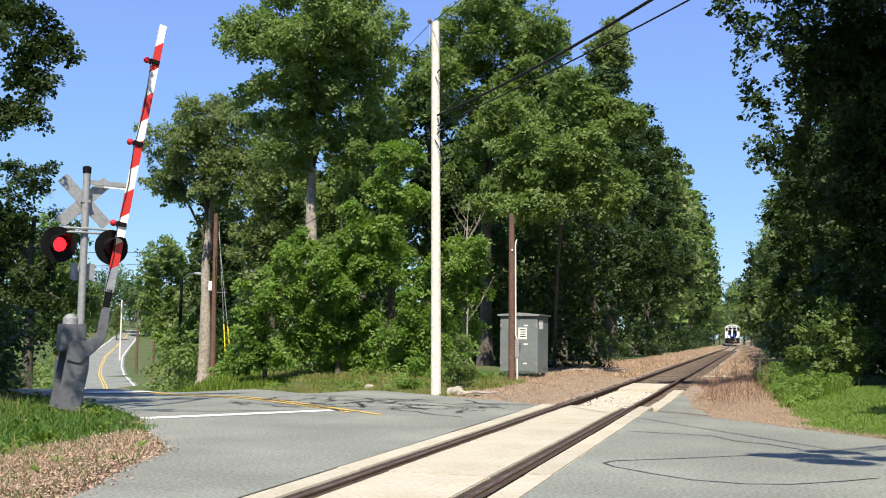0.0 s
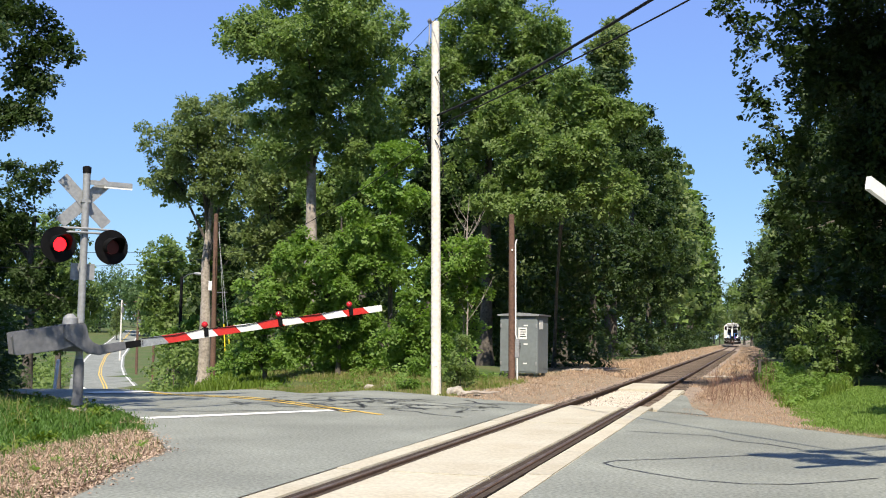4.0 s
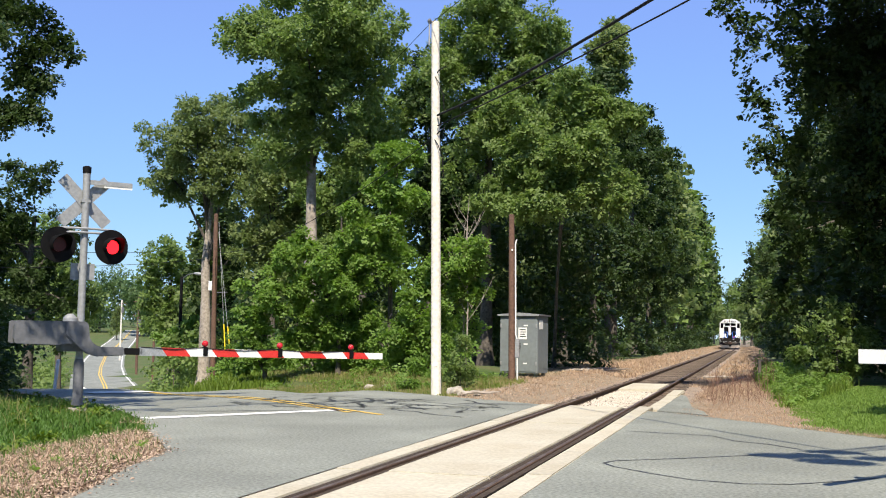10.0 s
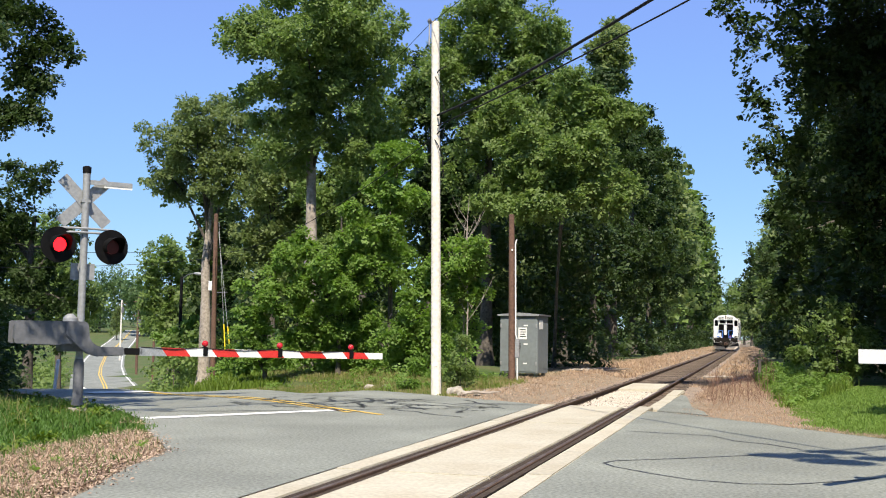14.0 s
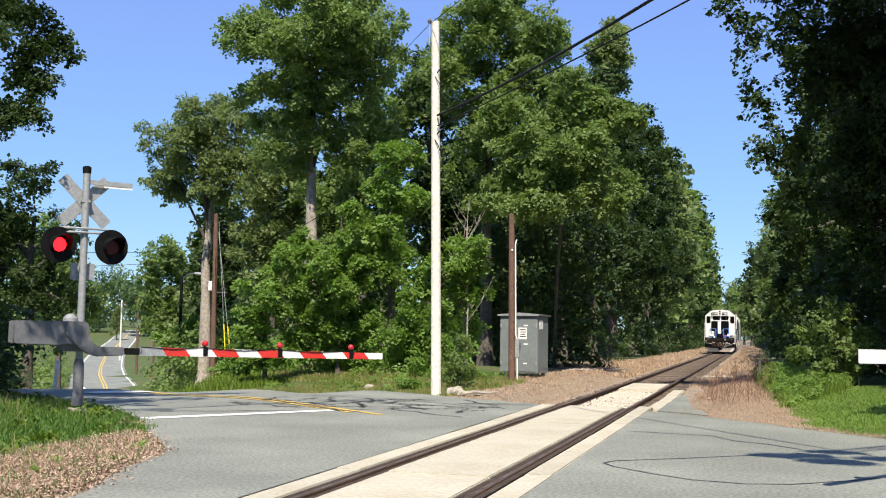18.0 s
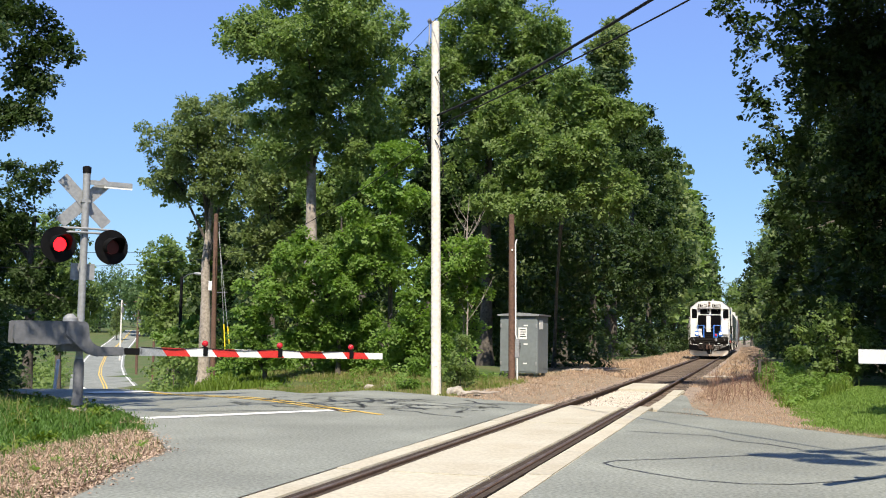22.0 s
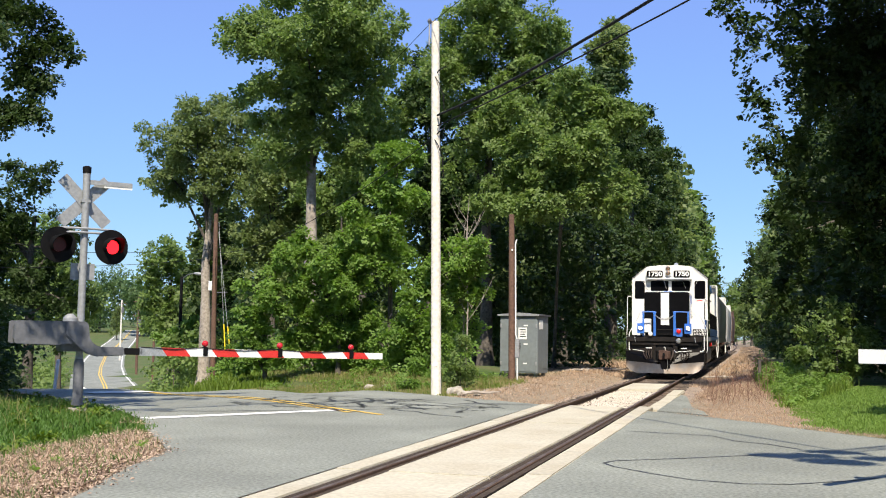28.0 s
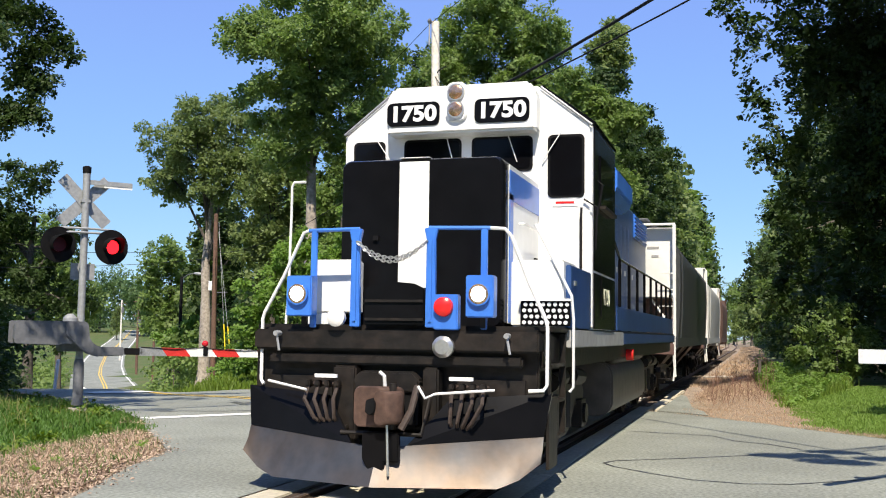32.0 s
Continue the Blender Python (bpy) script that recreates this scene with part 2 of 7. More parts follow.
def ground_z(x, y):
    """Height of the land: level at the crossing, a valley beyond the road's bend, the cut of the line."""
    bearing = math.degrees(math.atan2(EYE[0] - x, y)) if y > 0 else 90.0
    d = math.hypot(x - EYE[0], y)
    w = smooth01(25, 31.5, bearing) * (1 - smooth01(60, 90, bearing))
    z = w * float(np.interp(d, *DIP))
    if y > 23 and abs(x) < 3.2:
        z -= 0.20 * smooth01(23.4, 25.5, y) * (1 - smooth01(1.9, 3.2, abs(x)))
    # the wooded bank behind the verge
    nx, ny = x + 3.38, y - 18.67
    off = nx * 0.64 + ny * 0.77
    along = -nx * 0.77 + ny * 0.64
    z -= 0.07 * min(max(off, 0.0), 5.0) * smooth01(2, 9, along) * (1 - smooth01(22, 40, along)) * (1 - smooth01(-10.0, -6.2, x))
    if off > 5 and along > 1:
        z += 0.75 * smooth01(5.2, 11, off) * smooth01(1, 6, along) * (1 - smooth01(14, 30, along)) * (1 - smooth01(-9.0, -5.8, x))
    if x > 4 and y > 20:
        z += 0.25 * smooth01(20, 27, y) * smooth01(4, 7, x)
    return z - 0.025


def build_ground():
    # fine cells near the crossing, wide ones out to the horizon
    xs = sorted(set([-2500, -1500, -900, -600, -400, -300, -240] + list(np.arange(-200, -40, 8)) + list(np.arange(-40, 16, 0.8)) + list(np.arange(16, 60, 4)) + [80, 120, 200, 400, 900, 2500]))
    ys = sorted(set([-2500, -900, -300, -100, -50, -30] + list(np.arange(-20, 6, 3.0)) + list(np.arange(6, 60, 0.8)) + list(np.arange(60, 120, 3)) + list(np.arange(120, 340, 10)) + [360, 400, 460, 540, 650, 900, 1500, 2500]))
    v = np.array([(x, y, ground_z(x, y) + (0.03 * hash2(x, y, 0.9) if abs(x) > 3 else 0) - (0.3 if abs(x) < 1.1 and -30 < y < 24 else 0)) for y in ys for x in xs])
    nx = len(xs)
    f = np.array([(j * nx + i, j * nx + i + 1, (j + 1) * nx + i + 1, (j + 1) * nx + i) for j in range(len(ys) - 1) for i in range(nx - 1)])
    m = mat("woodland_soil", (0.105, 0.115, 0.048), 0.95, var=0.35, fine=7, coarse=0.25, bump=0.7, tint=(0.06, 0.11, 0.026), tint_amount=1.0, spec=0.2)
    # dry tan litter and dust along the line, fading into the green with a ragged edge
    n, l = m.node_tree.nodes, m.node_tree.links
    bsdf = n["Principled BSDF"]
    green = bsdf.inputs["Base Color"].links[0].from_socket
    tc, sep, rag, grain = n.new("ShaderNodeTexCoord"), n.new("ShaderNodeSeparateXYZ"), n.new("ShaderNodeTexNoise"), n.new("ShaderNodeTexNoise")
    rag.inputs["Scale"].default_value, grain.inputs["Scale"].default_value, grain.inputs["Detail"].default_value = 0.9, 16, 6
    l.new(tc.outputs["Object"], sep.inputs[0])
    l.new(tc.outputs["Object"], rag.inputs["Vector"])
    l.new(tc.outputs["Object"], grain.inputs["Vector"])
    away, wide, keep = n.new("ShaderNodeMath"), n.new("ShaderNodeMath"), n.new("ShaderNodeMapRange")
    away.operation, wide.operation = "ABSOLUTE", "MULTIPLY_ADD"
    wide.inputs[1].default_value = 2.2
    l.new(sep.outputs["X"], away.inputs[0])
    l.new(rag.outputs["Fac"], wide.inputs[0])
    l.new(away.outputs[0], wide.inputs[2])
    keep.inputs["From Min"].default_value, keep.inputs["From Max"].default_value = 6.0, 5.2
    l.new(wide.outputs[0], keep.inputs["Value"])
    tan, blend = n.new("ShaderNodeMix"), n.new("ShaderNodeMix")
    tan.data_type = blend.data_type = "RGBA"
    tan.inputs["A"].default_value, tan.inputs["B"].default_value = (0.15, 0.112, 0.078, 1), (0.40, 0.325, 0.24, 1)
    l.new(grain.outputs["Fac"], tan.inputs["Factor"])
    l.new(keep.outputs[0], blend.inputs["Factor"])
    l.new(green, blend.inputs["A"])
    l.new(tan.outputs["Result"], blend.inputs["B"])
    l.new(blend.outputs["Result"], bsdf.inputs["Base Color"])
    ob = new("ground", raw_mesh("ground", v, f, m))
    ob.data.polygons.foreach_set("use_smooth", [True] * len(ob.data.polygons))
    tagged(ob, "brown leaf-strewn soil and rough grass round the crossing", "ground", kind="structure")


build_ground()


def road_edges(s):
    """Distances of the two road edges from the centre line, near side and far side."""
    near = np.interp(s, [-30, -20, -12, -7.2, -3.6, 0.7, 5, 30], [9, 12, 10.5, 7.5, 5.3, 4.3, 3.6, 3.6])
    far = np.interp(s, [-30, -7.3, -1.85, 1.3, 5.4, 12, 30], [4.6, 4.9, 6.0, 5.0, 4.65, 3.9, 3.6])
    return float(near), float(far)


def on_road(s, n, dz=0.0):
    """A point s metres along the road beyond its crossing point and n metres to its far side."""
    x, y = -3.38 - 0.77 * s + 0.64 * n, 18.67 + 0.64 * s + 0.77 * n
    return (x, y, ground_z(x, y) + 0.025 + dz if s > 3 else dz)


def build_road():
    ss = np.arange(-30, 60.1, 0.75)
    rows = []
    for s in ss:
        a, b = road_edges(s)
        wob = 0.10 * hash2(s, 1.0, 0.8)
        rows.append([on_road(s, -a + wob + (a + b) * k / 14, 0.0) for k in range(15)])
    v = np.array([p for r in rows for p in r])
    f = np.array([(j * 15 + i, j * 15 + i + 1, (j + 1) * 15 + i + 1, (j + 1) * 15 + i) for j in range(len(ss) - 1) for i in range(14)])
    for side in (-1, 1):
        bm = bmesh.new()
        me = raw_mesh("road", v, f, ASPHALT)
        bm.from_mesh(me)
        geom = bm.verts[:] + bm.edges[:] + bm.faces[:]
        bmesh.ops.bisect_plane(bm, geom=geom, plane_co=(side * 1.235, 0, 0), plane_no=(-side, 0, 0), clear_outer=True)
        bmesh.ops.recalc_face_normals(bm, faces=bm.faces)
        bm.to_mesh(me)
        bm.free()
        tagged(new("road", me), "sun-bleached grey asphalt road with sealed cracks", "road", kind="structure")


build_road()


def ribbon(name, pts, width, material, parent=None, dz=0.004, ragged=0.0, label=""):
    """A flat band along points (x, y, z)."""
    pts = [Vector(p) for p in pts]
    v = []
    for i, p in enumerate(pts):
        t = pts[min(i + 1, len(pts) - 1)] - pts[max(i - 1, 0)]
        n = Vector((-t.y, t.x, 0)).normalized()
        w = width[i] if isinstance(width, (list, tuple)) else width
        w *= 1 + ragged * hash2(p.x * 3, p.y * 3, 1.7)
        v += [p + n * w / 2 + Vector((0, 0, dz)), p - n * w / 2 + Vector((0, 0, dz))]
    g = Geo().add(v, [(2 * i, 2 * i + 1, 2 * i + 3, 2 * i + 2) for i in range(len(pts) - 1)])
    return part(name, g, material, parent, label)


def road_line(name, a, b, n0, n1, width, material, label):
    k = max(2, int(abs(b - a) / 0.6) + 1)
    pts = [on_road(a + (b - a) * i / (k - 1), n0 + (n1 - n0) * i / (k - 1)) for i in range(k)]
    tagged(ribbon(name, pts, width, material, dz=0.008, ragged=0.12, label=label), category="road marking", kind="structure")


road_line("centre_line", 0.15, 13.8, 0.13, 0.13, 0.13, LINE_YELLOW, "worn double yellow centre line on grey asphalt")
road_line("centre_line", 0.9, 13.8, -0.13, -0.13, 0.13, LINE_YELLOW, "worn double yellow centre line on grey asphalt")
stop = [on_road(1.55 - 0.037 * i, 0.03 - 4.15 * i / 12) for i in range(13)]
tagged(ribbon("stop_line", stop, 0.38, LINE_WHITE, dz=0.008, ragged=0.08), "white stop line before the railroad crossing", "road marking", kind="structure")
# moved nearer and widened so it shows over the crest from the camera
mouth = [on_road(12.9 + 0.05 * i, -1.9 + 0.23 * i) for i in range(9)]
tagged(ribbon("edge_line", mouth, 0.8, LINE_WHITE, dz=0.03, ragged=0.08), "broad white line across the mouth of the side road", "road marking", kind="structure")


def side_road():
    """The road that runs down into the valley and up the far hill."""
    cl = [(-21.6, 33.8, 4.6), (-26.5, 42, 3.6), (-44, 70, 3.4), (-65.2, 100.5, 3.4), (-82.5, 124.5, 3.4), (-98.6, 148.1, 3.4), (-115.8, 174.4, 3.3), (-131.5, 200.5, 3.2), (-147.6, 227.5, 3.1), (-169, 263, 3.1), (-192, 300, 3.1)]
    pts = []
    for (x0, y0, w0), (x1, y1, w1) in zip(cl[:-1], cl[1:]):
        for i in range(6):
            k = i / 6
            x, y = x0 + (x1 - x0) * k, y0 + (y1 - y0) * k
            pts.append((Vector((x, y, ground_z(x, y) + 0.05)), w0 + (w1 - w0) * k))
    line = [p for p, w in pts]

    def shifted(off):
        out = []
        for i, p in enumerate(line):
            t = line[min(i + 1, len(line) - 1)] - line[max(i - 1, 0)]
            n = Vector((t.y, -t.x, 0)).normalized()
            o = off * pts[i][1]
            q = p + n * o
            out.append(Vector((q.x, q.y, ground_z(q.x, q.y) + 0.05)))
        return out
    g, cols = Geo(), [shifted(k) for k in (-1.08, -0.6, 0, 0.6, 1.08)]
    k = len(line)
    g.add([p for c in cols for p in c], [(a * k + i, (a + 1) * k + i, (a + 1) * k + i + 1, a * k + i + 1) for a in range(4) for i in range(k - 1)])
    tagged(part("side_road", g, ASPHALT), "grey asphalt side road dipping into a valley", "road", kind="structure")
    for off, w, m, name in ((-0.03, 0.14, LINE_YELLOW, "centre_line"), (0.06, 0.14, LINE_YELLOW, "centre_line"), (0.95, 0.2, LINE_WHITE, "edge_line"), (-0.95, 0.2, LINE_WHITE, "edge_line")):
        c = shifted(off)[3:]
        tagged(ribbon(name, c, w, m, dz=0.03), "painted line along the side road", "road marking", kind="structure")


side_road()


# ---- the line ----
def track_x(y):
    """Sideways place of the line's centre: straight, then a slow bend far off."""
    return -0.9 * ((y - 150) / 87) ** 2 if y > 150 else 0.0


def rail_profile(x, top):
    """Rail section round x, head up to top: foot, web and head."""
    h = [(-0.07, -0.16), (0.07, -0.16), (0.07, -0.145), (0.012, -0.125), (0.012, -0.045), (0.036, -0.035), (0.036, -0.004), (0.028, 0.0), (-0.028, 0.0), (-0.036, -0.004), (-0.036, -0.035), (-0.012, -0.045), (-0.012, -0.125), (-0.07, -0.145)]
    return [(x + a, top + b) for a, b in h]


def build_track():
    ys = [-40, -10, 24, 60, 100, 150] + list(range(160, 420, 10))
    for side in (-1, 1):
        g = Geo()
        loops = [[(px + track_x(y), y, pz) for px, pz in rail_profile(side * 0.755, 0.0)] for y in ys]
        g.loft(loops)
        rail = tagged(part("rail", g, RAIL_RUST), "rusty brown steel rail with a worn top", "rail", group="rails", kind="structure")
        top = [Vector((side * 0.755 + track_x(y), y, 0.0)) for y in ys]
        ribbon("running_surface", top, 0.05, RAIL_TOP, rail, dz=0.002, label="dull worn running surface")
    # ballast bed
    rows, cols = list(np.arange(23.0, 60, 0.35)) + list(np.arange(60, 130, 1.5)) + list(np.arange(130, 420, 8)), np.linspace(-2.1, 2.1, 25)
    v = []
    for y in rows:
        for x in cols:
            z = -0.15 - 0.10 * smooth01(1.3, 2.1, abs(x)) + 0.025 * hash2(x * 7, y * 7) + 0.02 * hash2(x * 19, y * 19)
            v.append((x + track_x(y), y, z))
    nc = len(cols)
    f = np.array([(j * nc + i, j * nc + i + 1, (j + 1) * nc + i + 1, (j + 1) * nc + i) for j in range(len(rows) - 1) for i in range(nc - 1)])
    tagged(new("track_bed", raw_mesh("track_bed", np.array(v), f, BALLAST)), "brown dusty ballast bed between the rails", "track bed", kind="structure")
    # loose stones
    rng = np.random.default_rng(5)
    g = Geo()
    for i in range(2600):
        y = 23.4 + 30 * rng.random() ** 1.6
        x = rng.uniform(-2.0, 2.0)
        r = rng.uniform(0.015, 0.035)
        if abs(abs(x) - 0.755) < 0.08:
            continue
        z = -0.145 - 0.10 * smooth01(1.3, 2.1, abs(x))
        p = [Vector((x + a * r, y + b * r, z + c * r)) * 1.0 for a, b, c in ((1, 0, -0.3), (-0.6, 0.9, -0.3), (-0.6, -0.9, -0.3), (rng.uniform(-0.4, 0.4), rng.uniform(-0.4, 0.4), 1))]
        g.add(p, [(0, 1, 3), (1, 2, 3), (2, 0, 3), (0, 2, 1)])
    me = g.mesh("ballast_stones", BALLAST)
    tagged(new("ballast_stones", me), "loose brown ballast stones along the rails", "gravel", kind="stuff")
    # ties
    tie_me = Geo().box(0, 0, 0, 2.55, 0.22, 0.16).mesh("tie", TIE, 0.015)
    owner = thing("railroad_ties", "weathered dark wooden ties under the rails", "railroad tie", kind="structure")
    y = 23.9
    while y < 150:
        t = part("tie", tie_me, TIE, owner)
        t.matrix_local = pose(random.uniform(-0.05, 0.05), y, -0.205 + random.uniform(-0.01, 0.012), 0, 0, random.uniform(-1.2, 1.2))
        y += 0.52
    # crossing slab: a dark sunk bed, concrete panels with flangeways, field panels
    tagged(part("crossing_bed", Geo().box(0, 7.5, -0.23, 2.46, 34, 0.14), RUBBER), "dark sunk bed under the crossing panels", "crossing bed", kind="structure")
    owner = thing("crossing_panels", "pale concrete crossing panels between and beside the rails", "crossing", kind="structure")
    gauge = Geo().box(0, 0, 0, 1.19, 2.425, 0.17).mesh("gauge_panel", CONCRETE, 0.012)
    field = Geo().box(0, 0, 0, 0.305, 2.425, 0.17).mesh("field_panel", CONCRETE, 0.012)
    for i in range(10):
        yc = 23.45 - 2.44 * (i + 0.5)
        part("gauge_panel", gauge, CONCRETE, owner, m=pose(0, yc, -0.088 + 0.004 * math.sin(i * 2.1), 0, 0, 0))
        for side in (-1, 1):
            part("field_panel", field, CONCRETE, owner, m=pose(side * 1.072, yc + (0.35 if side > 0 else 0.0), -0.086 + 0.004 * math.cos(i * 1.7), 0, 0, 0))
    # rubber seals on both sides of the rail heads
    for side in (-1, 1):
        g = Geo().box(side * 0.657, 11.2, -0.075, 0.115, 24.4, 0.09)
        tagged(part("flangeway_seal", g, RUBBER), "dark rubber seal in the flangeway", "seal", kind="structure")
        g = Geo().box(side * 0.845, 7.5, -0.035, 0.075, 31.8, 0.05)
        tagged(part("flangeway_seal", g, RUBBER), "dark rubber seal beside the rail", "seal", kind="structure")
    # old slab and pale gravel past the road
    g = Geo().box(0, 34.6, -0.10, 1.25, 4.2, 0.12)
    tagged(part("old_slab", g, CONCRETE, bevel=0.03), "old pale concrete slab between the rails", "slab", kind="structure")
    for yc, n, dx in ((25.3, 2.9, 0.0), (28.4, 3.1, 0.02), (31.6, 3.0, -0.02)):
        g = Geo().box(1.20 + dx, yc, -0.125, 0.36, n, 0.12)
        tagged(part("old_slab", g, CONCRETE, bevel=0.03), "old pale concrete slab beside the rail", "slab", kind="structure")
    # ragged asphalt apron beyond the slab
    edge = [(1.42, 22.6), (1.9, 22.3), (2.5, 21.7), (2.35, 22.9), (2.05, 24.2), (1.9, 26.0), (1.75, 28.0), (1.62, 29.6), (1.42, 30.4)]
    g = Geo().add([(x, y, 0.004 - 0.07 * smooth01(22, 30, y)) for x, y in edge] + [(x, y, -0.3) for x, y in edge], [tuple(range(9))] + [(i, i + 9, (i + 1) % 9 + 9, (i + 1) % 9) for i in range(9)])
    tagged(part("asphalt_apron", g, ASPHALT), "broken asphalt apron beside the rail", "pavement", kind="structure")
    rng = np.random.default_rng(8)
    g = Geo()
    for i in range(2600):
        x, y = rng.uniform(-0.66, 0.66), 23.5 + 9.3 * rng.random()
        r = rng.uniform(0.02, 0.05)
        p = [(x + a * r, y + b * r, -0.125 + c * r) for a, b, c in ((1, 0, -0.3), (-0.6, 0.9, -0.3), (-0.6, -0.9, -0.3), (rng.uniform(-0.4, 0.4), rng.uniform(-0.4, 0.4), 0.9))]
        g.add(p, [(0, 1, 3), (1, 2, 3), (2, 0, 3), (0, 2, 1)])
    tagged(new("pale_gravel", g.mesh("pale_gravel", PALE_GRAVEL)), "pale crushed gravel between the rails", "gravel", kind="stuff")


build_track()


def tar_lines():
    """Sealed cracks, drawn as wandering bands of tar."""
    def wander(a, b, n, amp, seed):
        out = []
        for i in range(n + 1):
            k = i / n
            out.append(Vector((a[0] + (b[0] - a[0]) * k + amp * hash2(k * 6 + seed, seed, 1.3), a[1] + (b[1] - a[1]) * k + amp * hash2(seed, k * 6 + seed, 1.3), ground_z(a[0] + (b[0] - a[0]) * k, a[1] + (b[1] - a[1]) * k) + 0.025 if a[1] > 20.5 and a[0] < -4 else 0.0)))
        return out
    owner = thing("crack_seals", "black tar seals over cracks in the asphalt", "crack seal", kind="structure")
    # the loop and the two long seals on the near lane
    paths = [([(1.36, 17.48), (2.12, 17.30), (2.74, 17.18), (3.09, 16.48), (3.57, 16.17), (4.09, 15.51)], 0.035, TAR),
             ([(3.41, 14.62), (2.44, 13.79), (1.72, 13.23), (1.61, 12.93), (1.76, 12.64), (2.23, 12.18), (2.72, 11.79), (3.28, 11.69), (3.74, 11.84), (4.23, 12.26), (4.79, 12.83)], 0.035, TAR)]
    for pts, w, m in paths:
        fine = []
        for a, b in zip(pts[:-1], pts[1:]):
            fine += [Vector((a[0] + (b[0] - a[0]) * k / 6 + 0.015 * hash2(a[0] + k, b[1], 2), a[1] + (b[1] - a[1]) * k / 6, 0)) for k in range(6)]
        ribbon("seal", fine, w, m, owner, dz=0.004, ragged=0.5)
    # the web of cracks beyond the line
    web = [((-5.6, 23.6), (-2.9, 20.4)), ((-7.2, 24.0), (-4.6, 23.3)), ((-4.9, 23.4), (-1.6, 21.6)), ((-4.4, 21.9), (-2.2, 21.7)), ((-3.7, 20.6), (-3.1, 20.9)), ((-3.5, 21.1), (-3.9, 20.5)), ((-2.35, 20.5), (-1.9, 21.0)),
           ((-2.35, 20.5), (-2.2, 19.9)), ((-3.9, 20.4), (-1.9, 18.9)), ((-6.0, 22.6), (-3.2, 21.9)), ((-3.2, 24.0), (-2.0, 22.4)), ((-7.6, 17.6), (-3.9, 20.2)), ((-8.5, 24.6), (-6.2, 24.3)), ((-3.0, 22.9), (-1.4, 23.0))]
    cracked = random.Random(12)
    for _ in range(30):
        x, y, a, n = cracked.uniform(-7.6, -1.9), cracked.uniform(19.6, 23.6), cracked.choice((0.1, 1.2, 2.2, 2.7)) + cracked.uniform(-0.4, 0.4), cracked.uniform(0.3, 0.9)
        web.append(((x - n * math.cos(a), y - n * math.sin(a)), (x + n * math.cos(a), y + n * math.sin(a))))
    for i, (a, b) in enumerate(web):
        ribbon("seal", wander(a, b, 14, 0.22, i * 3.1 + 1), 0.055, TAR, owner, dz=0.004 + 0.0003 * i, ragged=0.6)


tar_lines()


# ---- trees ----
def leaf_cloud(rng, clumps, count, size, up=0.35, spray=13, hang=0.25):
    """Leaves in sprays: each clump carries small fans of leaves that grow outwards and droop at the tip."""
    c = np.array([k[:3] for k in clumps])
    r = np.array([k[3:6] for k in clumps])
    w = (r.prod(axis=1)) ** (2 / 3)
    fans = max(1, count // spray)
    idx = rng.choice(len(clumps), size=fans, p=w / w.sum())
    d = rng.normal(size=(fans, 3))
    d /= np.linalg.norm(d, axis=1)[:, None]
    rad = rng.uniform(0.3, 1.0, fans) ** 0.5 * (1 + 0.08 * rng.normal(size=fans))
    at = c[idx] + d * r[idx] * rad[:, None]
    # the fan's long axis runs outwards and droops, its face looks up and out
    axis = d + rng.normal(size=(fans, 3)) * 0.45
    axis[:, 2] = axis[:, 2] * 0.55 - hang
    axis /= np.linalg.norm(axis, axis=1)[:, None]
    face = d * 0.80 + rng.normal(size=(fans, 3)) * 0.48
    face[:, 2] += up + 0.08
    face -= axis * (face * axis).sum(axis=1)[:, None]
    face /= np.linalg.norm(face, axis=1)[:, None]
    side = np.cross(axis, face)
    reach = size * rng.uniform(1.2, 2.6, fans)
    own = np.repeat(np.arange(fans), spray)
    k = len(own)
    u = rng.uniform(-0.9, 1.0, k)
    v_ = rng.normal(size=k) * 0.50 * (1.05 - 0.55 * np.abs(u))
    pos = at[own] + (axis[own] * u[:, None] + side[own] * v_[:, None]) * reach[own][:, None] + face[own] * (rng.normal(size=k) * 0.16 * reach[own])[:, None]
    pos[:, 2] -= 0.22 * reach[own] * np.maximum(u, 0) ** 2
    n = face[own] + rng.normal(size=(k, 3)) * 0.26
    n /= np.linalg.norm(n, axis=1)[:, None]
    t = axis[own] + rng.normal(size=(k, 3)) * 0.8
    t -= n * (t * n).sum(axis=1)[:, None]
    t /= np.linalg.norm(t, axis=1)[:, None]
    b = np.cross(n, t)
    s = (size * rng.uniform(0.6, 1.25, k))[:, None]
    v = np.stack([pos + t * s * 0.60, pos + b * s * 0.40 - n * s * 0.12, pos - t * s * 0.48, pos - b * s * 0.40 - n * s * 0.12], axis=1).reshape(-1, 3)
    return v, np.arange(k * 4).reshape(-1, 4)


def break_up(rng, lobes, per, spread=0.98):
    """Clumps of leaves scattered through the lobes of a crown, small and uneven at its rim."""
    out = []
    for x, y, z, rx, ry, rz in lobes:
        size = (rx * ry * rz) ** (1 / 3)
        k = max(7, int(0.95 * per * size ** 2))
        for _ in range(k):
            d = rng.normal(size=3)
            d /= np.linalg.norm(d)
            q = rng.uniform(0.15, 1.0) ** 0.5 * spread
            s = rng.uniform(0.13, 0.36) * size * (1.15 - 0.40 * q)
            s = min(max(s, 0.22), 0.95)
            flat = rng.uniform(0.65, 1.05)
            out.append((x + d[0] * rx * q, y + d[1] * ry * q, z + d[2] * rz * q, s * rng.uniform(0.9, 1.35), s * rng.uniform(0.9, 1.35), s * flat))
    return out


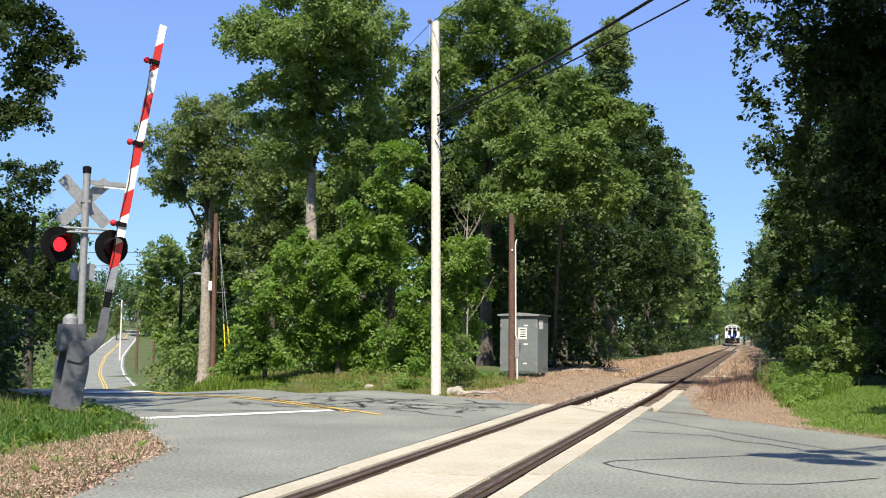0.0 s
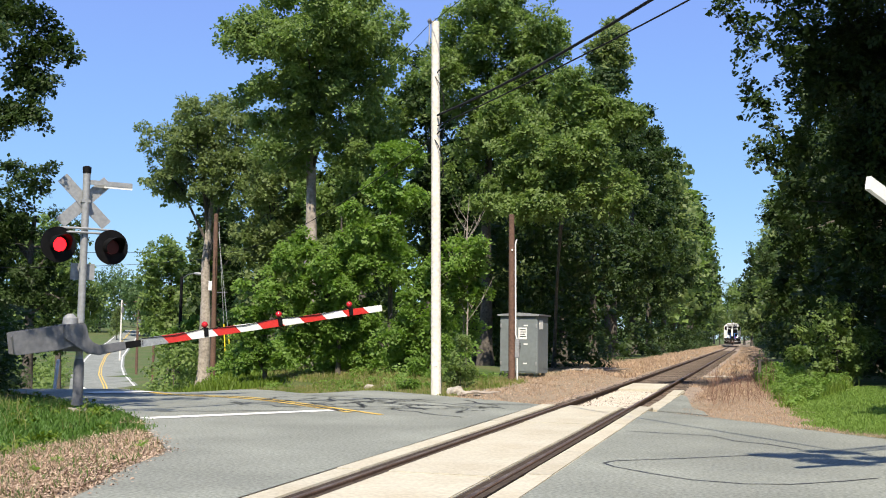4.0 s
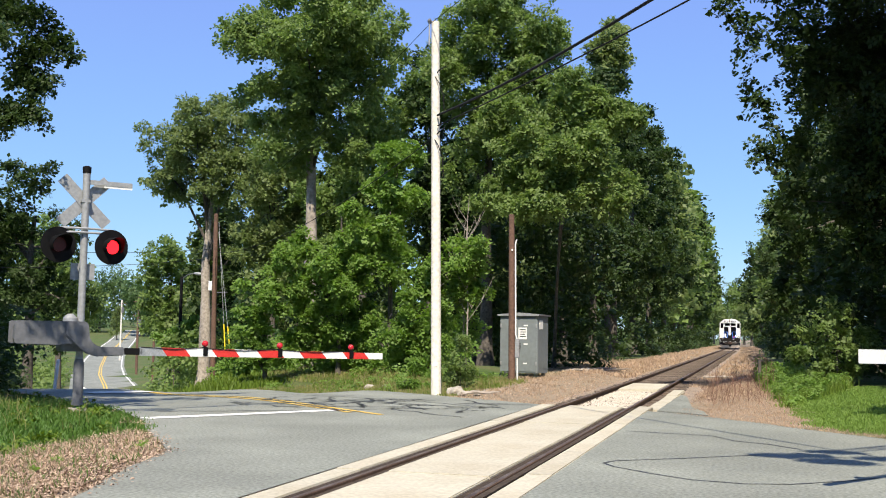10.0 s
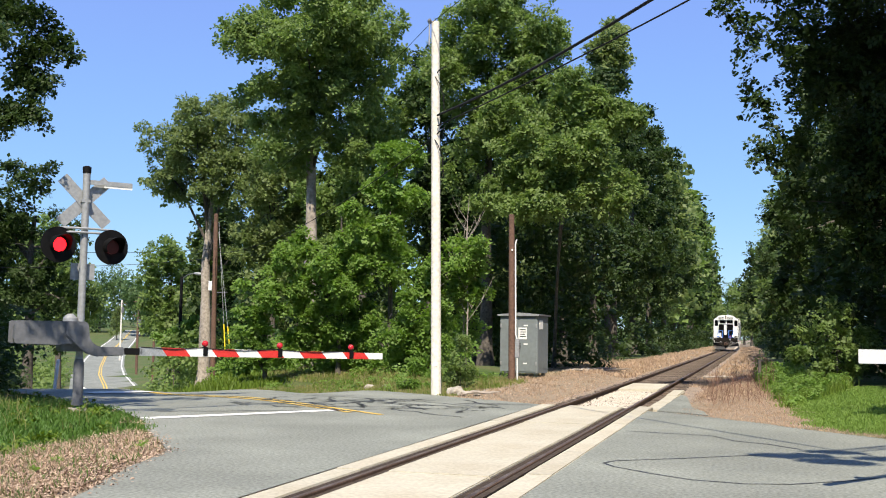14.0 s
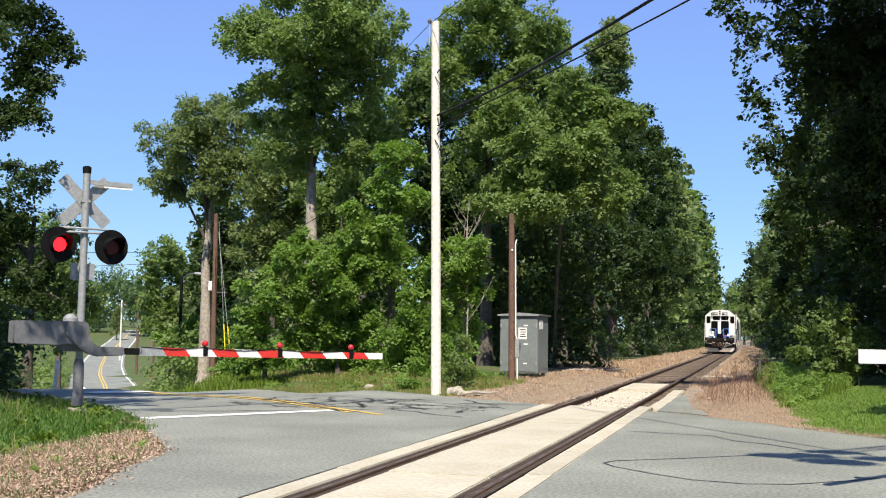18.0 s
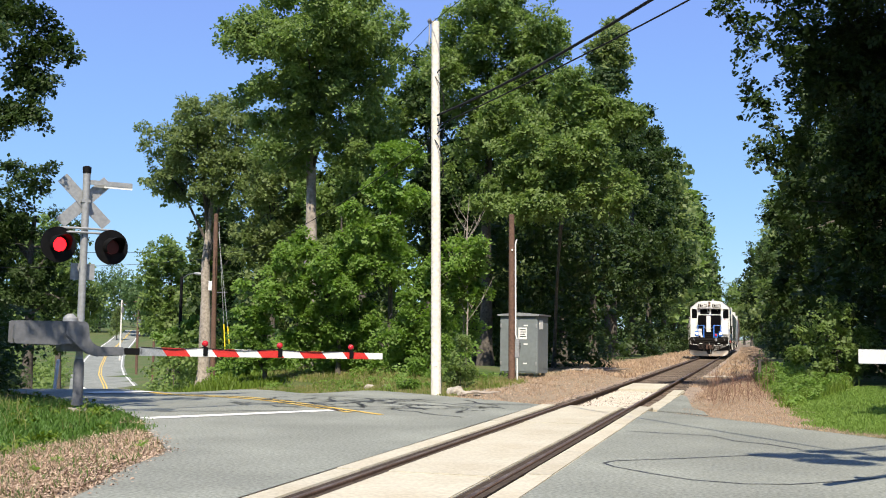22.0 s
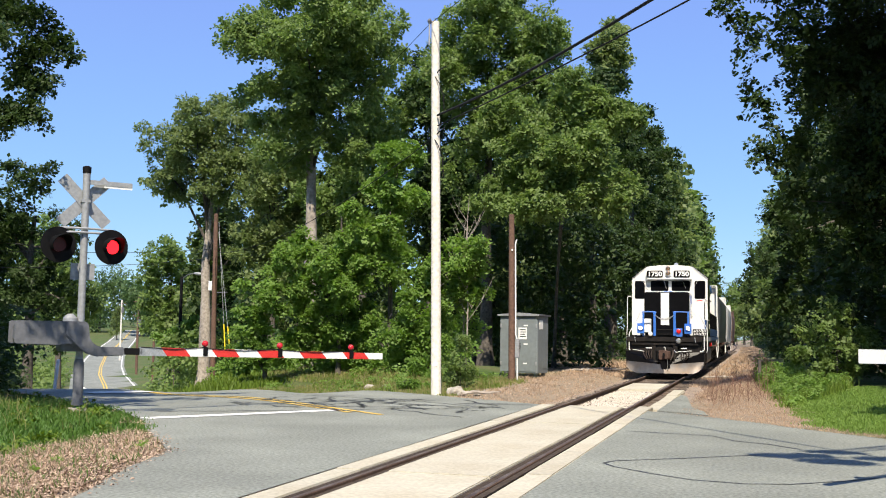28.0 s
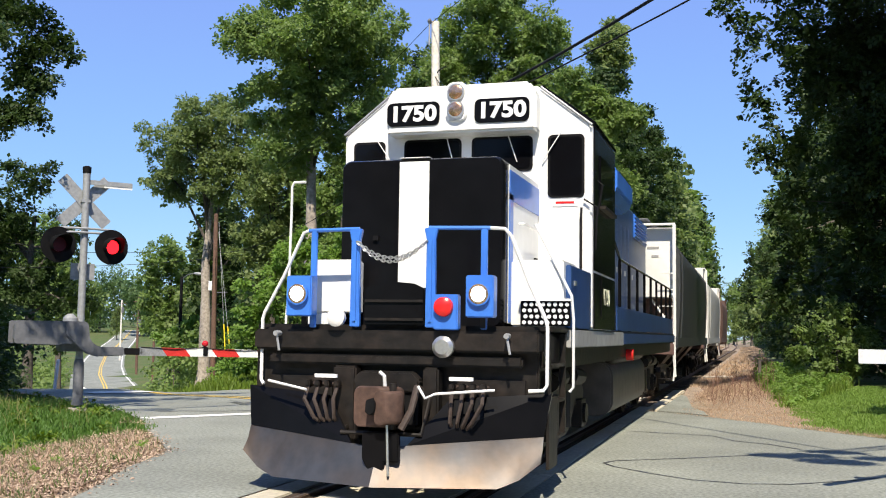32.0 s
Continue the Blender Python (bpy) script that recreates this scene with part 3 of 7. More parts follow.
def tree_meshes(seed, lobes, trunk_h, trunk_r, leaves, size, leaf, bark, per=6.0, lean=(0, 0), limbs=7, up=0.35):
    """Wood and crown of one tree round its base at the origin."""
    rng = np.random.default_rng(seed)
    clumps = break_up(rng, lobes, per)
    g = Geo()
    pts, rs, n = [], [], 19
    for i in range(n):
        k = i / (n - 1)
        flare = 1 + 0.55 * max(0, 1 - k * 9)
        pts.append((lean[0] * k + 0.10 * trunk_r * math.sin(k * 9 + seed) * 3 * k, lean[1] * k, trunk_h * k - 0.25 * (1 - k)))
        rs.append(trunk_r * flare * (1 - 0.72 * k))
    g.tube(pts, rs, 15)
    ridged = []
    for x, y, z in g.v:
        k = min(1.0, max(0.0, z / trunk_h))
        cx, cy = lean[0] * k, lean[1] * k
        q = 1 + 0.20 * noise.noise(Vector((x * 2.2 / trunk_r * 0.5, y * 2.2 / trunk_r * 0.5, z * 0.7 + seed))) + 0.10 * noise.noise(Vector((x * 5 / trunk_r * 0.5, y * 5 / trunk_r * 0.5, z * 2.5 + seed)))
        ridged.append((cx + (x - cx) * q, cy + (y - cy) * q, z))
    g.v = ridged
    wood, arms = g.mesh("trunk", bark, smooth=True), []
    for i in range(limbs):
        g = Geo()
        c = clumps[int(rng.integers(len(clumps)))]
        k0 = rng.uniform(0.5, 0.92)
        p0 = Vector((lean[0] * k0, lean[1] * k0, trunk_h * k0))
        p3 = Vector(c[:3])
        if p3.z < p0.z - 1:
            p0.z = max(0.5, p3.z - 1.0)
        mid = p0.lerp(p3, 0.5) + Vector((0, 0, 0.12 * (p3 - p0).length))
        r0 = trunk_r * (0.34 - 0.24 * k0) + 0.02
        g.tube([p0, p0.lerp(mid, 0.6), mid, mid.lerp(p3, 0.6), p3], [r0, r0 * 0.8, r0 * 0.6, r0 * 0.4, 0.012], 6)
        for _ in range(2):
            q = Vector(clumps[int(rng.integers(len(clumps)))][:3])
            if (q - mid).length < 3.5:
                g.tube([mid, mid.lerp(q, 0.5) + Vector((0, 0, 0.1)), q], [r0 * 0.45, r0 * 0.3, 0.01], 5)
        arms.append(g.mesh("limb", BARK, smooth=True))
    v, f = leaf_cloud(rng, clumps, leaves, size, up)
    # larger leaves added in the heart of each lobe to block light and view
    hearts = [(x, y, z, rx * 0.45, ry * 0.45, rz * 0.45) for x, y, z, rx, ry, rz in lobes]
    v2, f2 = leaf_cloud(rng, hearts, leaves // 14, size * 1.5, up)
    v, f = np.concatenate([v, v2]), np.concatenate([f, f2 + len(v)])
    return wood, raw_mesh("crown", v, f, leaf), arms


def tree(name, label, x, y, meshes, turn=0.0, scale=1.0, z=None, group="", category="tree"):
    t = thing(name, label, category, group=group)
    t.matrix_world = Matrix.LocRotScale((x, y, ground_z(x, y) if z is None else z), Euler((0, 0, radians(turn))), (scale, scale, scale))
    part("trunk", meshes[0], None, t)
    part("crown", meshes[1], None, t)
    for a in meshes[2]:
        part("limb", a, None, t)
    return t


# the trees that stand singly
tree("tall_maple", "tall broadleaf tree with a pale bare trunk and full crown", -15.04, 41.65, tree_meshes(11, [(0.85, -2.2, 14.08, 3.66, 2.93, 1.83), (-1.56, -1.79, 14.14, 1.71, 1.37, 1.59), (2.29, -0.19, 13.99, 1.95, 1.56, 1.59), (-2.48, -1.19, 12.12, 1.34, 1.07, 0.93), (0.41, -1.45, 11.45, 2.8, 2.24, 1.46), (2.57, -0.18, 12.03, 1.59, 1.27, 1.34), (-0.58, -0.91, 15.91, 2.19, 1.76, 1.22), (2.09, -1.34, 15.61, 1.95, 1.56, 1.22), (-1.15, -1.27, 9.65, 1.59, 1.27, 1.1), (1.33, -0.2, 9.96, 1.34, 1.07, 0.98), (0.5, -0.9, 10.7, 2.3, 1.9, 1.3), (-0.9, -0.6, 8.9, 1.3, 1.2, 0.9), (2.2, -0.2, 9.1, 1.6, 1.4, 1.2), (2.9, 0.2, 10.6, 1.4, 1.2, 1.2), (0.6, -1.2, 12.8, 2.8, 2.2, 1.6), (-1.0, -0.8, 11.0, 1.6, 1.4, 1.3)], 14.2, 0.36, 76000, 0.132, LEAF_MAPLE, BARK_PALE))
tree("old_oak", "old tree with a ragged grey trunk and open crown", -29.40, 58.34, tree_meshes(12, [(-0.69, -2.23, 15.85, 2.64, 2.11, 2.47), (1.51, -1.05, 16.99, 2.82, 2.25, 1.76), (-2.24, -1.21, 13.12, 1.59, 1.83, 2.29), (2.17, 0.55, 15.17, 2.47, 1.97, 2.47), (0.56, -1.4, 13.79, 2.82, 2.25, 2.11), (3.24, 0.15, 13.0, 1.59, 1.97, 2.47), (2.25, 0.49, 10.57, 1.59, 1.41, 1.76)], 13.0, 0.46, 46000, 0.155, LEAF_OLIVE, BARK_PALE))
tree("maple", "broad green tree standing behind the pole", -8.90, 48.70, tree_meshes(13, [(0.96, -2.05, 15.62, 2.98, 2.38, 2.3), (-1.22, -1.75, 14.04, 1.76, 1.84, 2.3), (2.65, -0.07, 14.41, 1.76, 1.84, 2.3), (3.53, 0.91, 12.03, 2.17, 1.73, 2.03), (1.33, -1.19, 11.88, 2.71, 2.17, 2.03), (5.04, 0.57, 11.99, 1.41, 1.3, 1.63), (5.31, 1.19, 10.27, 1.22, 1.3, 1.63), (2.38, -0.78, 9.19, 2.17, 1.73, 1.63), (-0.88, -1.3, 10.54, 1.63, 1.52, 1.9), (-0.24, -0.48, 8.15, 1.63, 1.3, 1.35), (0.99, -0.35, 17.94, 2.17, 1.73, 1.35), (0.8, -0.8, 13.2, 2.6, 2.0, 2.2), (2.2, 0.2, 15.6, 2.0, 1.8, 1.8), (0.2, -0.5, 17.2, 2.0, 1.6, 1.4), (-1.6, -0.6, 16.2, 1.4, 1.3, 1.6)], 14.1, 0.34, 88000, 0.132, LEAF_MAPLE, BARK))
over = [(-0.32, -1.4, 7.9, 2.12, 1.7, 1.25), (1.2, -0.44, 8.6, 1.62, 1.3, 1.5), (2.28, 0.39, 7.5, 1.12, 1.1, 1.2), (-2.39, -0.56, 7.6, 1.75, 1.4, 1.12), (3.0, 0.6, 8.3, 1.0, 1.0, 1.1), (-0.9, 1.6, 9.0, 2.4, 1.8, 1.5), (1.6, 1.8, 9.2, 1.9, 1.6, 1.5), (0.39, -1.28, 9.72, 1.87, 1.5, 1.5), (1.69, -0.44, 10.52, 1.25, 1.1, 1.37), (-1.17, -0.9, 10.52, 1.87, 1.5, 1.5), (0.5, 0.4, 12.3, 2.3, 1.9, 1.3), (-2.2, 0.8, 11.9, 1.9, 1.7, 1.4), (2.3, 1.0, 11.6, 1.6, 1.5, 1.3)]
# crown pulled forward to shade the hollow; thin leaning trunk keeps out of view
over = [(x * 0.93 + 1.5, y * 0.93 - 7.6, z * 0.93, rx * 0.93, ry * 0.93, rz * 0.93) for x, y, z, rx, ry, rz in over]
tree("maple", "leafy tree leaning out over the signal cabinet", -5.85, 50.0, tree_meshes(14, over, 8.4, 0.10, 66000, 0.128, LEAF_MAPLE, BARK, lean=(1.4, -6.0)))
tree("tall_tree", "slender tall tree rising behind the wood", -7.33, 80.57, tree_meshes(15, [(0.46, -2.62, 23.38, 1.82, 1.91, 2.38), (0.67, -1.69, 21.28, 1.56, 1.25, 1.56), (0.82, -1.64, 25.2, 1.3, 1.04, 1.21), (-0.61, -1.11, 19.6, 1.3, 1.39, 1.73)], 24.7, 0.25, 10000, 0.24, LEAF_OLIVE, BARK))
tree("wood_tree", "shaded tree filling the gap of the wood", -24.09, 56.77, tree_meshes(16, [(0.0, -1.63, 10.26, 1.68, 1.88, 2.35), (0.83, -1.03, 13.34, 1.68, 1.61, 2.02), (-0.98, -0.53, 6.99, 1.51, 1.61, 2.02), (1.14, 0.48, 9.75, 1.68, 1.88, 2.35), (0.52, -0.85, 7.29, 1.68, 1.61, 2.02), (1.72, -0.41, 12.03, 1.51, 1.61, 2.02)], 11.3, 0.25, 22000, 0.18, LEAF_OLIVE, BARK))
tree("wood_tree", "shaded tree filling the gap of the wood", -17.50, 54.53, tree_meshes(17, [(-0.27, -1.72, 9.64, 1.89, 2.01, 2.51), (1.41, -0.94, 13.79, 2.2, 1.89, 2.36), (0.03, -0.64, 11.94, 1.89, 1.76, 2.2), (2.4, 0.07, 15.44, 1.26, 1.26, 1.57), (-1.0, -1.31, 6.85, 1.89, 1.76, 2.2), (1.66, -0.85, 16.95, 1.26, 1.01, 1.26), (-2.46, -0.92, 8.79, 1.57, 1.51, 1.89)], 15.4, 0.25, 30000, 0.18, LEAF_MAPLE, BARK))
tree("wood_tree", "shaded tree filling the gap of the wood", -14.47, 57.52, tree_meshes(18, [(0.39, -1.97, 14.52, 1.79, 2.08, 2.6), (-0.26, -1.6, 17.17, 1.14, 1.04, 1.3), (0.32, -0.37, 10.41, 1.95, 2.08, 2.6), (1.09, 0.59, 7.87, 1.95, 1.82, 2.28), (2.76, -0.65, 11.02, 1.95, 2.08, 2.6)], 15.9, 0.25, 24000, 0.19, LEAF_SHADED, BARK))
tree("sapling", "bright green maple sapling on the verge bank", -13.66, 34.74, tree_meshes(19, [(0.34, -0.52, 3.37, 1.03, 0.99, 1.24), (-0.35, -0.31, 2.15, 0.86, 0.91, 1.13), (0.7, 0.03, 4.65, 0.86, 0.69, 0.86), (-0.86, 0.02, 1.15, 0.51, 0.58, 0.72), (0.06, -0.21, 1.33, 0.93, 0.74, 0.82)], 4.2, 0.09, 17000, 0.112, LEAF_BRIGHT, BARK))
tree("sapling", "bright green maple sapling on the verge bank", -11.28, 35.96, tree_meshes(20, [(0.09, -0.81, 3.64, 1.15, 1.34, 1.67), (0.89, -0.28, 5.25, 1.15, 1.17, 1.46), (-0.43, -0.05, 1.83, 1.04, 1.0, 1.25), (0.11, 0.37, 1.02, 0.94, 0.75, 0.83), (-1.25, -0.35, 2.9, 0.9, 0.8, 1.2), (-1.3, -0.2, 4.7, 0.75, 0.7, 0.8), (-1.5, -0.2, 1.3, 0.7, 0.6, 0.7)], 6.2, 0.1, 31000, 0.112, LEAF_BRIGHT, BARK))
tree("sapling", "tall maple sapling reaching into the wood", -9.65, 36.97, tree_meshes(21, [(0.23, -1.05, 6.57, 1.31, 1.35, 1.69), (0.29, -0.4, 4.3, 1.31, 1.18, 1.48), (-0.74, -0.16, 1.78, 1.1, 1.01, 1.27), (0.58, -0.08, 8.14, 1.06, 0.85, 1.06), (-0.92, -0.74, 3.22, 0.95, 0.85, 1.06), (-0.41, -0.1, 0.51, 0.95, 0.76, 0.74)], 7.9, 0.12, 30000, 0.112, LEAF_BRIGHT, BARK))
tree("sapling", "bright green sapling beside the tall pole", -7.24, 34.54, tree_meshes(22, [(-0.44, -0.62, 1.87, 0.98, 0.94, 1.17), (0.72, -0.18, 4.05, 1.21, 0.97, 0.98), (1.21, 0.3, 3.1, 0.88, 0.7, 0.88), (0.2, 0.36, 1.35, 0.78, 0.7, 0.88), (-0.79, -0.41, 0.91, 0.78, 0.62, 0.78), (1.25, 0.1, 4.26, 0.88, 0.7, 0.78), (-0.14, 0.03, 3.09, 0.78, 0.78, 0.98)], 5.0, 0.08, 21000, 0.106, LEAF_BRIGHT, BARK))
# shade behind the mast is put into this tree's leaf colour
tree("hedgerow_tree", "dense shade-dark tree behind the signal mast", -33.28, 46.72, tree_meshes(23, [(0.53, -1.13, 11.56, 1.64, 1.31, 1.64), (-0.87, -1.06, 9.93, 1.79, 1.67, 2.09), (1.43, 0.18, 8.82, 1.64, 1.31, 1.49), (-0.19, 0.5, 6.62, 2.24, 1.79, 2.09), (-1.54, -1.14, 4.7, 2.09, 1.91, 2.38), (2.31, 0.52, 5.54, 1.34, 1.19, 1.49), (1.03, 0.71, 3.93, 1.79, 1.43, 1.19), (-0.66, -1.34, 12.45, 1.04, 0.83, 0.89), (-2.97, -1.75, 8.55, 2.09, 2.86, 3.58)], 10.1, 0.35, 46000, 0.155, LEAF_SHADED, BARK))
tree("valley_tree", "rounded green tree beside the valley road", -55.64, 97.67, tree_meshes(24, [(0.24, -1.65, 14.39, 2.62, 2.1, 2.15), (-1.68, -1.33, 11.44, 1.67, 2.15, 2.68), (1.67, 0.38, 11.55, 2.27, 2.62, 3.28), (0.74, 1.2, 6.84, 2.68, 2.38, 2.98), (-0.66, -1.05, 7.86, 2.27, 2.15, 2.68)], 15.1, 0.3, 24000, 0.26, LEAF_MAPLE, BARK))
tree("valley_tree", "rounded green tree beside the valley road", -183.05, 269.29, tree_meshes(25, [(3.4, -3.34, 12.91, 8.4, 6.72, 5.38), (-1.29, -1.87, 4.65, 6.72, 6.05, 7.56), (4.79, 0.73, 15.76, 6.72, 5.38, 4.2), (10.0, 4.1, 10.09, 5.04, 4.7, 5.88), (6.93, -0.16, 7.24, 5.04, 4.7, 5.88), (-4.01, -1.33, -0.34, 5.04, 4.03, 5.04)], 14.8, 0.35, 9000, 0.6, LEAF_FAR, BARK))
tree("valley_tree", "broad green tree behind the hedge", -48.92, 70.35, tree_meshes(26, [(0.53, -1.27, 11.15, 2.67, 2.13, 2.44), (-1.75, -1.49, 13.38, 2.67, 2.13, 2.67), (1.01, 0.42, 7.71, 2.22, 1.78, 2.22), (-3.0, -0.22, 9.48, 2.67, 2.13, 2.67), (2.49, 0.04, 9.01, 1.24, 1.42, 1.78), (-4.41, -1.84, 12.04, 2.67, 2.49, 3.11)], 13.0, 0.3, 14000, 0.3, LEAF_MAPLE, BARK))
tree("valley_tree", "rounded green tree beside the valley road", -159.73, 255.27, tree_meshes(27, [(0.64, -2.62, 8.54, 4.71, 4.4, 5.5), (-1.99, -2.27, 13.33, 3.93, 3.14, 3.93), (2.89, 0.99, 5.66, 4.71, 4.4, 5.5)], 11.8, 0.35, 5000, 0.6, LEAF_FAR, BARK))
tree("roadside_bush", "low leafy bush beside the road", -34.88, 64.04, tree_meshes(28, [(-0.07, -0.45, 4.86, 1.17, 0.94, 0.7), (0.98, 0.1, 5.41, 1.17, 0.94, 1.17)], 4.0, 0.05, 5000, 0.15, LEAF_BRIGHT, BARK))
tree("roadside_bush", "leafy bush crowding the tall pole", -4.69, 29.02, tree_meshes(29, [(-0.04, -0.23, 1.1, 0.39, 0.55, 0.68), (0.27, 0.1, 0.61, 0.29, 0.31, 0.39), (-0.26, 0.05, 0.48, 0.39, 0.31, 0.26), (0.04, 0.14, 1.79, 0.26, 0.34, 0.42)], 1.4, 0.03, 4200, 0.085, LEAF_MAPLE, BARK), scale=0.72)
tree("roadside_bush", "low leafy bush beside the tall pole", -5.83, 27.63, tree_meshes(30, [(0.03, -0.07, 0.48, 0.44, 0.35, 0.17), (-0.33, -0.05, 0.37, 0.35, 0.28, 0.13), (0.37, 0.22, 0.44, 0.22, 0.18, 0.14)], 0.6, 0.03, 1800, 0.085, LEAF_BRIGHT, BARK), scale=0.5)
tree("roadside_bush", "low leafy bush on the bank below the old tree", -24.12, 52.57, tree_meshes(31, [(0.13, -0.42, 2.03, 1.26, 1.01, 1.1), (-0.57, -0.24, 1.11, 1.26, 1.01, 0.63), (0.86, 0.44, 1.47, 1.1, 0.88, 0.94)], 1.4, 0.05, 11400, 0.094, LEAF_BRIGHT, BARK), scale=0.62)
# shade put into the leaves; last seven lobes, unseen, also shade the road
tree("overhanging_tree", "shade-dark leafy branches hanging over the roadside", -13.56, 15.50, tree_meshes(32, [(3.58, 0.34, 7.13, 0.64, 0.51, 0.58), (4.05, 0.62, 7.58, 0.47, 0.37, 0.23), (4.27, 0.81, 7.17, 0.3, 0.24, 0.16), (4.6, 0.96, 6.9, 0.17, 0.14, 0.12), (4.04, 0.68, 6.78, 0.25, 0.2, 0.15), (3.77, 0.7, 6.31, 0.34, 0.27, 0.34), (4.17, 0.87, 6.21, 0.17, 0.14, 0.15), (4.01, 0.7, 5.61, 0.15, 0.29, 0.36), (3.5, 0.64, 5.51, 0.32, 0.31, 0.38), (2.77, 0.44, 7.58, 1.17, 0.93, 0.85), (1.44, 0.48, 7.17, 1.49, 1.19, 1.27), (2.73, 0.28, 5.75, 0.64, 0.51, 0.53), (3.43, 0.4, 8.63, 1.17, 0.93, 0.64), (1.8, 0.29, 8.85, 1.59, 1.27, 1.06), (4.98, 0.37, 9.36, 1.17, 0.93, 0.74), (0.13, -0.76, 7.93, 1.7, 1.53, 1.91), (2.6, 1.2, 11.2, 1.9, 1.6, 1.2), (4.4, 1.8, 12.4, 1.3, 1.2, 0.9), (0.8, 1.0, 12.4, 1.6, 1.5, 1.2), (6.1, -4.2, 9.0, 1.1, 0.9, 0.5), (4.7, -3.5, 9.2, 1.2, 1.0, 0.6), (3.3, -2.8, 9.6, 1.3, 1.1, 0.7), (7.3, -4.4, 9.6, 0.6, 0.6, 0.35)], 9.7, 0.3, 56000, 0.08, LEAF_SHADED, BARK, per=15.0))
# shade on this tree and the next is put into their leaf colour
tree("right_maple", "shade-dark leafy tree leaning over the line", 8.33, 33.92, tree_meshes(33, [(-4.98, -2.57, 10.5, 0.76, 0.67, 0.84), (-3.72, -2.06, 10.36, 1.51, 1.21, 1.34), (-3.03, -1.36, 8.89, 1.51, 1.21, 1.51), (-4.78, -1.67, 8.55, 0.64, 0.81, 1.01), (-4.66, -1.98, 6.83, 0.4, 0.4, 0.5), (-3.81, -1.61, 6.94, 1.01, 0.94, 1.18), (-2.29, -0.95, 9.76, 1.51, 1.48, 1.85), (-2.38, -1.66, 6.33, 1.34, 1.14, 1.43), (-1.14, -1.15, 7.03, 1.68, 2.15, 2.69), (-3.38, -1.2, 4.95, 0.92, 0.74, 0.84), (0.06, 0.6, 9.02, 2.18, 2.69, 3.36), (-1.34, -1.92, 12.03, 2.52, 2.02, 1.01), (-1.91, -0.79, 4.04, 1.34, 1.08, 1.34), (-0.41, 0.09, 3.76, 1.51, 1.34, 1.68), (-3.07, -2.56, 11.99, 2.02, 1.61, 0.84), (-3.8, -1.6, 5.84, 0.76, 0.6, 0.76), (1.5, 0.0, 11.5, 2.6, 2.2, 1.8), (-0.6, 0.3, 6.5, 2.2, 2.0, 1.8), (-1.6, 0.2, 10.6, 2.0, 1.8, 1.6), (-5.6, -2.6, 11.2, 0.7, 0.6, 0.75), (-5.0, -2.5, 12.2, 1.0, 0.8, 0.6)], 10.4, 0.4, 105000, 0.128, LEAF_SHADED, BARK, per=15.0))
tree("line_tree", "green tree beside the line", 8.57, 47.60, tree_meshes(34, [(-3.73, -1.88, 5.34, 0.95, 0.95, 1.19), (-2.89, -1.3, 4.42, 1.19, 1.14, 1.43), (-4.13, -1.27, 3.24, 0.72, 0.76, 0.95), (-1.98, -0.26, 5.7, 1.43, 1.53, 1.91), (-4.24, -1.9, 6.54, 0.6, 0.67, 0.83), (-3.19, -1.03, 2.3, 0.95, 0.95, 1.19), (-0.58, 0.1, 4.99, 1.67, 1.91, 2.38)], 8.5, 0.25, 34000, 0.13, LEAF_SHADED, BARK))
tree("line_bush", "leafy green bush at the edge of the lawn", 5.75, 33.15, tree_meshes(35, [(-0.41, -0.24, 0.89, 0.37, 0.35, 0.44), (0.22, -0.02, 1.44, 0.27, 0.54, 0.67), (0.49, 0.27, 0.62, 0.24, 0.32, 0.4), (-0.21, 0.15, 0.53, 0.37, 0.3, 0.27), (-0.61, -0.32, 1.68, 0.5, 0.4, 0.5), (-0.07, -0.09, 2.2, 0.5, 0.48, 0.6), (0.84, 0.41, 1.47, 0.5, 0.54, 0.67), (-1.13, -0.43, 1.0, 0.3, 0.3, 0.37)], 2.1, 0.03, 8000, 0.09, LEAF_MAPLE, BARK))


def generic(seed, leaf, leaves=32000, h=17.0, r=4.4, size=0.175):
    rng = np.random.default_rng(seed)
    lobes = []
    for i in range(13):
        k = i / 12
        zz = h * (0.22 + 0.70 * k)
        rr = r * (0.62 + 0.38 * math.sin(math.pi * min(1, k * 1.15 + 0.12)))
        a = i * 2.4 + rng.uniform(-0.4, 0.4)
        o = rr * rng.uniform(0.35, 0.6) * (1 - 0.55 * k)
        s = r * rng.uniform(0.38, 0.58)
        lobes.append((o * math.cos(a), o * math.sin(a), zz, s, s, s * 0.8))
    return tree_meshes(seed, lobes, h * 0.85, 0.22 * h / 15, leaves, size, leaf, BARK, per=3.2, limbs=6)


# index 2 of both sets has shade put into its leaf colour
KINDS = [generic(101, LEAF_MAPLE), generic(102, LEAF_OLIVE), generic(103, LEAF_SHADED), generic(104, LEAF_MAPLE, h=13, r=4.0)]
FAR_KINDS = [generic(111, LEAF_MAPLE, 5500, size=0.44), generic(112, LEAF_OLIVE, 5500, size=0.44), generic(113, LEAF_SHADED, 5500, size=0.44), generic(114, LEAF_MAPLE, 5500, h=13, r=4.0, size=0.44)]


def row(name, label, group, places):
    rng = random.Random(len(places) * 7 + 3)
    for x, y, k, s in places:
        tree(name, label, x, y, (KINDS if abs(x) < 10 and 40 < y < 118 else FAR_KINDS)[k], rng.uniform(0, 360), s * rng.uniform(0.95, 1.05), group=group)


